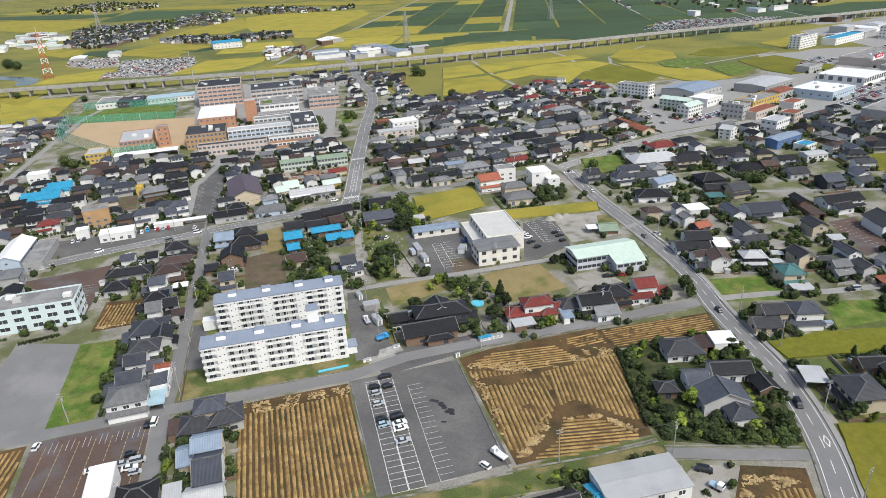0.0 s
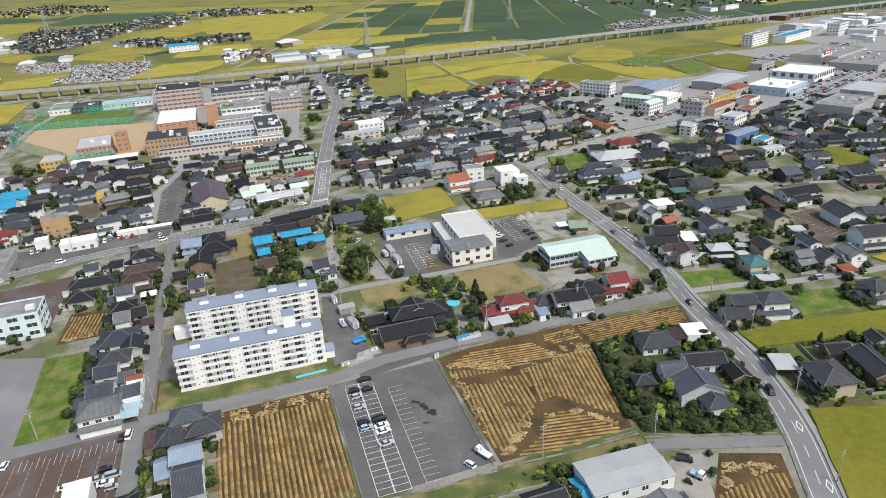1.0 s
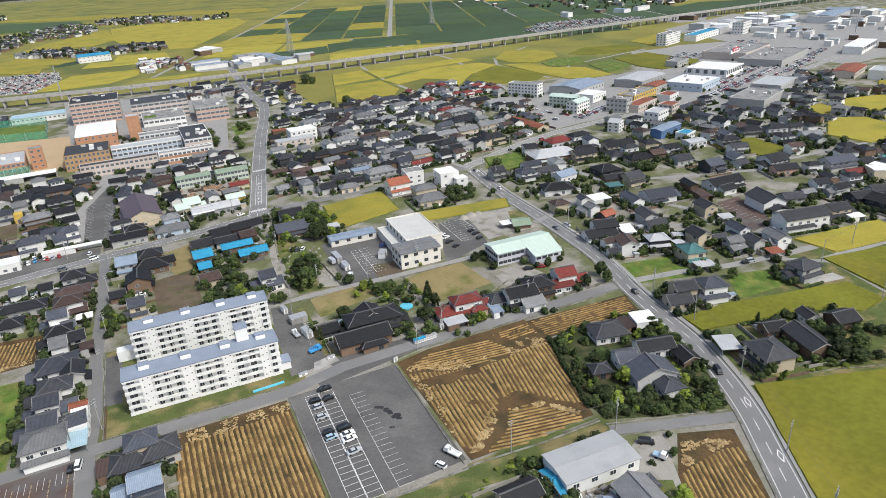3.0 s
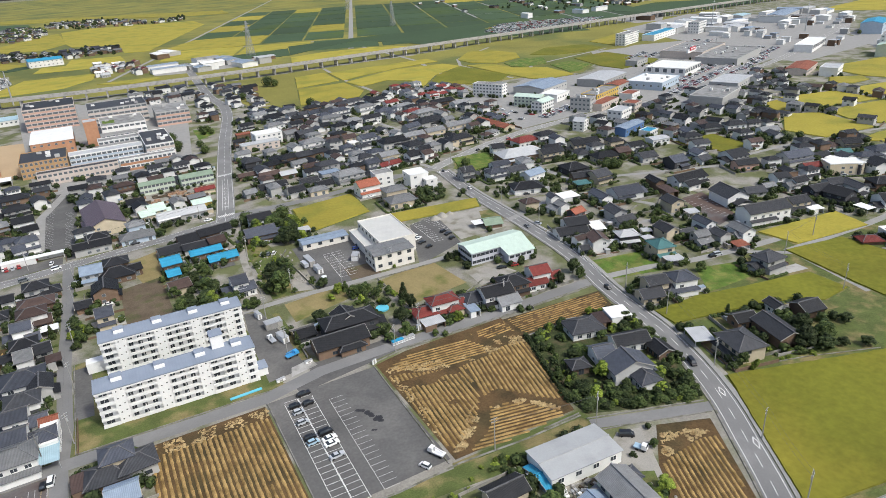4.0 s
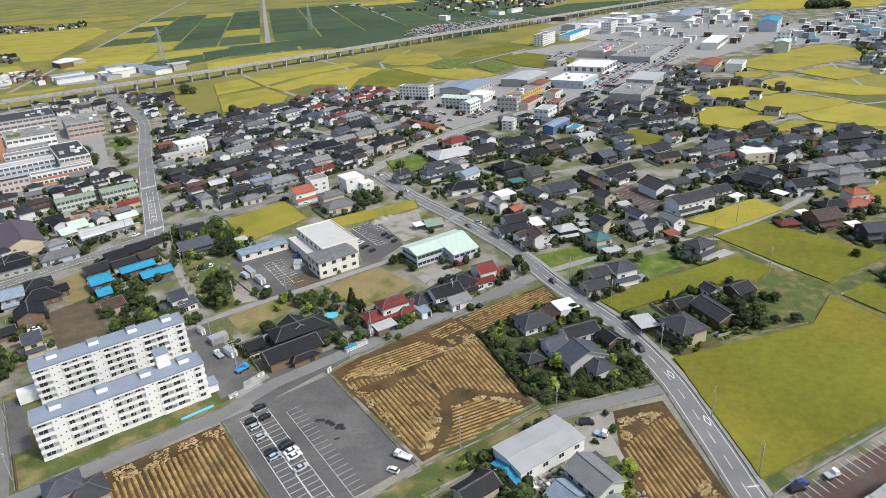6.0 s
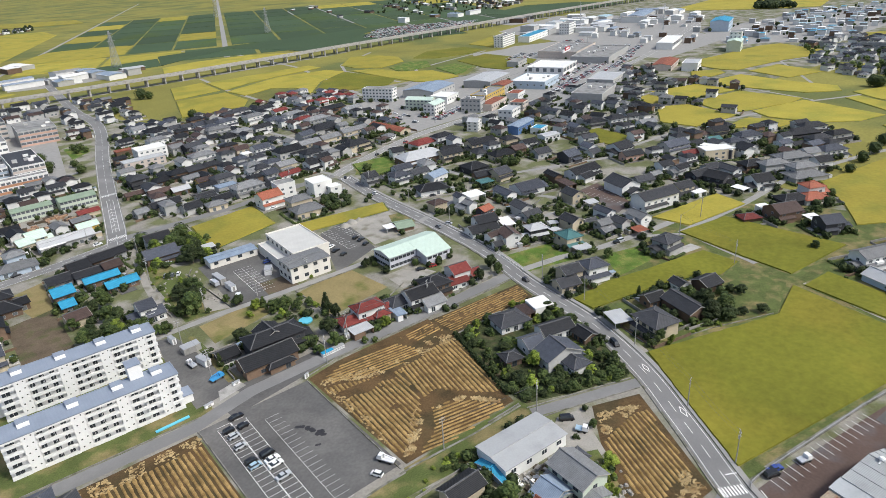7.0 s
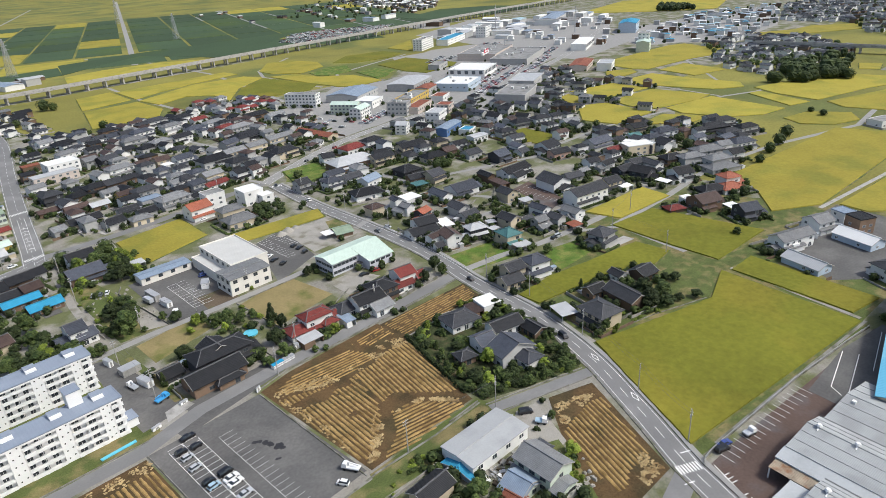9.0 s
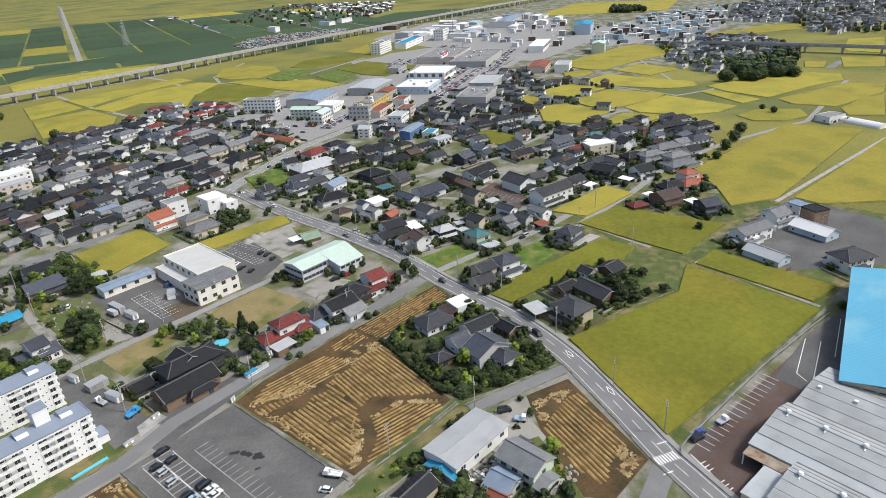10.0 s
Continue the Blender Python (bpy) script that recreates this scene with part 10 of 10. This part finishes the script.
tagged(part("garden_huts", huts, [WALLS["w"], WALLS["g"], WALLS["c"], ROOFS["l"], ROOFS["u"]]), "small pale garden sheds beside houses", "sheds", kind="stuff")
shown, lots = 0, Mesh()
for x, y, turn in drives:
    tint = yr.choice(("white", "white", "silver", "black", "grey", "white", "pale", "blue"))
    if math.hypot(x, y) < 320 and shown < 34:
        car(x, y, turn + yr.choice((0, 180)), yr.choice(("hatch", "van", "sedan", "hatch")), tint, 0.25)
        shown += 1
    else:
        c, s = math.cos(radians(turn)), math.sin(radians(turn))
        P = lambda u, v: (x + u * c - v * s, y + u * s + v * c)
        k = yr.choice((0, 0, 1, 2, 3))
        lots.prism([P(-1.9, -0.8), P(1.9, -0.8), P(1.9, 0.8), P(-1.9, 0.8)], 0.45, 1.1, k)
        lots.prism([P(-1.3, -0.7), P(0.9, -0.7), P(0.9, 0.7), P(-1.3, 0.7)], 1.1, 1.5, 4)
        lots.prism([P(-1.1, -0.66), P(0.7, -0.66), P(0.7, 0.66), P(-1.1, 0.66)], 1.5, 1.66, k)
tagged(part("parked_cars", lots, [PAINT[k] for k in ("white", "silver", "black", "grey")] + [glass]), "small cars parked beside houses further off", "cars", kind="stuff")

# shrubs and small trees in the gardens of the houses: the nearest one by one, the rest joined
def joined_shrubs(spots, label, leaf, seed):
    r2 = random.Random(seed)
    m = Mesh()
    for x, y, s in spots:
        lump(m, (x, y, s * 0.42), s * 0.44, s * 0.42, r2, 5)
        for _ in range(int(4 * s * s) + 10):
            d = Vector((r2.gauss(0, 1), r2.gauss(0, 1), r2.gauss(0, 1))).normalized()
            p = Vector((x, y, s * 0.45)) + Vector((d.x * s * 0.5, d.y * s * 0.5, d.z * s * 0.45)) * r2.uniform(0.85, 1.08)
            k = d.orthogonal().normalized() * r2.uniform(0.25, 0.55)
            k.rotate(Matrix.Rotation(r2.uniform(0, 6), 3, d))
            q = d.cross(k)
            m.face([p - k, p - q * 0.8, p + k, p + q * 0.9])
    tagged(part("garden_shrubs", m, leaf), label, "shrubs", kind="stuff")


for i in range(12):
    tree(-111.5 + i * 1.2, 252.2 + i * 0.22, 1.9, 1.5, "shrub2")
near, rest = [], []
for a, b, r in list(TAKEN):
    if b > 660 or a > 640 or a < -260:
        continue
    for _ in range(8):
        ang = rng.uniform(0, 6.283)
        d = r + rng.uniform(0.3, 4.5)
        x, y = a + d * math.cos(ang), b + d * math.sin(ang)
        if not blocked(x, y, 0.4) and not (-48 < x < 22 and 192 < y < 252):
            (near if math.hypot(x, y) < 300 else rest).append((x, y, rng.uniform(2.0, 4.4)))
rng.shuffle(near)
for x, y, s in near[:70]:
    kind = rng.choice(("shrub", "shrub", "shrub2", "broad", "dark", "broad2", "cone2", "shrub3", "dark"))
    tree(x, y, s, s * rng.uniform(0.8, 1.2) * (1.5 if kind == "cone2" else 1), kind)
rest += near[70:]
joined_shrubs(rest[::3], "green shrubs and small trees in gardens", LEAF, 1)
joined_shrubs(rest[1::3], "dark evergreen shrubs in gardens", LEAF_DARK, 2)
joined_shrubs(rest[2::3], "dark evergreen shrubs in gardens", LEAF_DARK, 3)

for leaf, seed in ((LEAF, 4), (LEAF_DARK, 5)):
    spots = [(x, y, 0.5 * (w + h)) for x, y, w, h, kind in FAR_TREES if (kind in ("dark", "cone", "shrub2")) == (leaf is LEAF_DARK)]
    joined_shrubs(spots, "dark evergreen trees further off" if leaf is LEAF_DARK else "green broad-leaved trees further off", leaf, seed)

# ---- the far town, villages and woods ----
far_quarter([(-405, 1510), (-477, 1882), (-465, 2040), (-340, 2020), (-277, 2103), (-235, 1753), (-273, 1519), (-301, 1433), (-353, 1442)], 190, 101, 12, "distant village of black tiled roofs", ("k", "k", "d", "b", "g"), False)
far_wood([(-405, 1510), (-477, 1882), (-465, 2040), (-340, 2020), (-277, 2103), (-235, 1753), (-273, 1519), (-301, 1433), (-353, 1442)], 240, 51, "trees among distant village houses", (5, 10))
far_quarter([(-277, 2103), (-224, 2290), (-133, 2359), (-90, 2097), (-110, 1861), (-202, 1804), (-235, 1753)], 110, 102, 12, "distant village of dark tiled roofs", ("k", "k", "d", "b", "g"), False)
far_wood([(-277, 2103), (-224, 2290), (-133, 2359), (-90, 2097), (-110, 1861), (-202, 1804), (-235, 1753)], 120, 52, "trees among distant village houses", (5, 10))
far_quarter([(-218, 1476), (-202, 1570), (-69, 1463), (-12, 1518), (40, 1474), (31, 1336), (-44, 1342), (-107, 1359), (-196, 1427)], 90, 103, 12, "distant row of village houses among paddies", ("k", "k", "d", "b", "g"), False)
far_wood([(-218, 1476), (-202, 1570), (-69, 1463), (-12, 1518), (40, 1474), (31, 1336), (-44, 1342), (-107, 1359), (-196, 1427)], 110, 53, "trees among distant houses", (5, 9))
far_quarter([(-115, 2338), (-83, 2491), (49, 2468), (158, 2140), (273, 2255), (245, 2038), (135, 2056), (39, 2084), (-10, 2061), (-94, 2230)], 70, 104, 14, "distant hamlet of dark roofs", ("k", "k", "d", "b", "g"), False)
far_wood([(-115, 2338), (-83, 2491), (49, 2468), (158, 2140), (273, 2255), (245, 2038), (135, 2056), (39, 2084), (-10, 2061), (-94, 2230)], 120, 54, "trees of a distant hamlet", (6, 11))
far_quarter([(-967, 3301), (-896, 3656), (-794, 3903), (-467, 3301), (-405, 2840), (-669, 2860), (-864, 3006)], 80, 105, 8, "far village on the plain", ("k", "k", "d", "b", "g"), False)
far_wood([(-967, 3301), (-896, 3656), (-794, 3903), (-467, 3301), (-405, 2840), (-669, 2860), (-864, 3006)], 160, 55, "dark tree belts on the far plain", (7, 13))
far_quarter([(-517, 1492), (-583, 1697), (-583, 1940), (-500, 1871), (-411, 1515), (-452, 1475)], 26, 106, 10, "distant pale works sheds", ("w", "l", "m", "f"), True)
far_quarter([(82, 1197), (122, 1307), (183, 1280), (169, 1187), (107, 1160)], 14, 107, 12, "white depot sheds beside a farm road", ("w", "l", "w"), True)
far_quarter([(57, 999), (65, 1107), (187, 1067), (233, 1066), (218, 999), (121, 982)], 30, 108, 8, "long pale sheds behind the viaduct", ("l", "u", "w", "f"), True)
far_quarter([(-40, 1084), (-5, 1190), (56, 1180), (51, 1029), (10, 1030)], 34, 109, 8, "houses and sheds behind the viaduct", ("k", "d", "w", "l", "r"), False)
far_quarter([(762, 1149), (870, 1276), (944, 1231), (1023, 1169), (918, 1041), (872, 1074), (776, 1096)], 34, 110, 12, "shops and sheds behind the viaduct", ("w", "l", "f", "r", "u"), True)
far_quarter([(862, 998), (1006, 1133), (1024, 1030), (906, 920), (852, 926)], 10, 111, 12, "large grey sheds beside the viaduct", ("l", "f", "u"), True)
far_quarter([(1030, 1641), (1304, 1891), (1390, 1662), (1451, 1478), (1217, 1271), (1020, 1185), (883, 1315), (918, 1500)], 240, 112, 12, "distant houses beyond the bean fields", ("k", "g", "w", "d"), False)
far_wood([(1030, 1641), (1304, 1891), (1390, 1662), (1451, 1478), (1217, 1271), (1020, 1185), (883, 1315), (918, 1500)], 160, 56, "garden trees of the far town", (4, 8))
far_quarter([(802, 1785), (1012, 1998), (970, 1578), (794, 1292), (740, 1314), (800, 1610)], 60, 113, 12, "houses and shops beside a country road", ("k", "w", "l", "d", "g"), False)
far_quarter([(1131, 403), (1429, 493), (1531, 246), (1023, 165), (1003, 246), (1131, 308)], 420, 114, -8, "far town of dark tiled roofs", ("k", "k", "d", "b", "g"), False)
far_wood([(1131, 403), (1429, 493), (1531, 246), (1023, 165), (1003, 246), (1131, 308)], 220, 57, "garden trees of the far town", (4, 8))
far_quarter([(681, 300), (820, 398), (933, 374), (972, 318), (867, 232), (787, 212), (667, 262)], 150, 115, -8, "far town quarter of dark tiled roofs", ("k", "k", "d", "b", "g"), False)
far_wood([(681, 300), (820, 398), (933, 374), (972, 318), (867, 232), (787, 212), (667, 262)], 110, 58, "garden trees of the far town", (4, 8))
far_quarter([(919, 586), (1179, 561), (1404, 502), (1077, 389), (877, 376), (856, 431), (798, 469)], 90, 116, 20, "pale works and shops of the far town", ("w", "w", "l", "a", "u", "l", "c"), True)
far_wood([(919, 586), (1179, 561), (1404, 502), (1077, 389), (877, 376), (856, 431), (798, 469)], 60, 59, "trees between works and shops", (3, 7))
far_quarter([(867, 797), (1029, 772), (1110, 699), (806, 518), (741, 542), (792, 648), (762, 707)], 60, 117, 20, "works sheds behind the superstore", ("w", "l", "f", "l", "u"), True)
far_quarter([(782, 829), (895, 853), (978, 891), (1148, 787), (1119, 704), (1029, 772), (899, 802), (750, 748)], 44, 118, 20, "works sheds beside the viaduct", ("w", "w", "l", "u", "a"), True)
far_wood([(643, 236), (725, 258), (801, 221), (737, 196), (691, 203)], 60, 60, "dark grove beside a town quarter", (9, 14))
far_wood([(1229, 667), (1295, 700), (1312, 634), (1257, 608)], 60, 61, "dark tree belt far on the plain", (9, 14))
far_quarter([(-240, 1004), (-242, 1053), (-222, 1057), (-244, 1200), (-176, 1184), (-127, 1180), (-118, 1076), (-143, 976)], 14, 131, 10, "pale sheds among scrap cars", ("w", "l", "w", "f"), True)
far_quarter([(-322, 1182), (-349, 1300), (-266, 1300), (-233, 1125), (-275, 1126)], 8, 132, 10, "white works sheds beside a scrap yard", ("w", "w", "l"), True)
car_lot(-181, 1087, 126, 224, 8, 75, "scrap cars crowded behind the viaduct", 0.55, [(-240, 1003), (-242, 1052), (-222, 1057), (-244, 1199), (-176, 1183), (-127, 1180), (-118, 1076), (-142, 975)], 45)
car_lot(-286, 1198, 108, 148, 8, 76, "scrap cars beside pale sheds", 0.4, [(-321, 1181), (-340, 1263), (-261, 1272), (-232, 1124), (-275, 1125)], 45)
car_lot(751, 1066, 285, 165, 12, 74, "rows of used cars behind the viaduct", 0.85, [(610, 1048), (711, 1149), (838, 1103), (894, 1065), (779, 984), (701, 984), (609, 986)])
car_lot(545, 500, 120, 60, 24, 71, "rows of cars before the superstore")
car_lot(690, 560, 110, 40, 24, 81, "rows of cars by the superstore wing", 0.7)
car_lot(590, 640, 60, 30, 24, 82, "rows of cars behind the shops", 0.6)
car_lot(290, 480, 30, 40, 24, 83, "cars in a wide car park", 0.25)
car_lot(470, 462, 90, 12, 24, 72, "rows of cars in a shop's car park")
car_lot(620, 520, 120, 36, 24, 73, "rows of cars beside the superstore")
car_lot(690, 660, 120, 30, 24, 78, "rows of cars beside the depot", 0.5)
car_lot(330, 465, 50, 12, 24, 76, "row of dark cars beside a guest house", 0.8)
car_lot(-150, 455, 16, 60, 5, 77, "row of pale cars by a blue-roofed works", 0.7)
car_lot(-72, 366, 46, 6, 8, 79, "row of cars in a dealer's yard", 0.7)

# ---- far quarters ----
quarter([(191, 642), (250, 573), (230, 512), (172, 566)], 10, 115, 7, "houses north of the junction", ("k", "k", "d", "b", "g"))
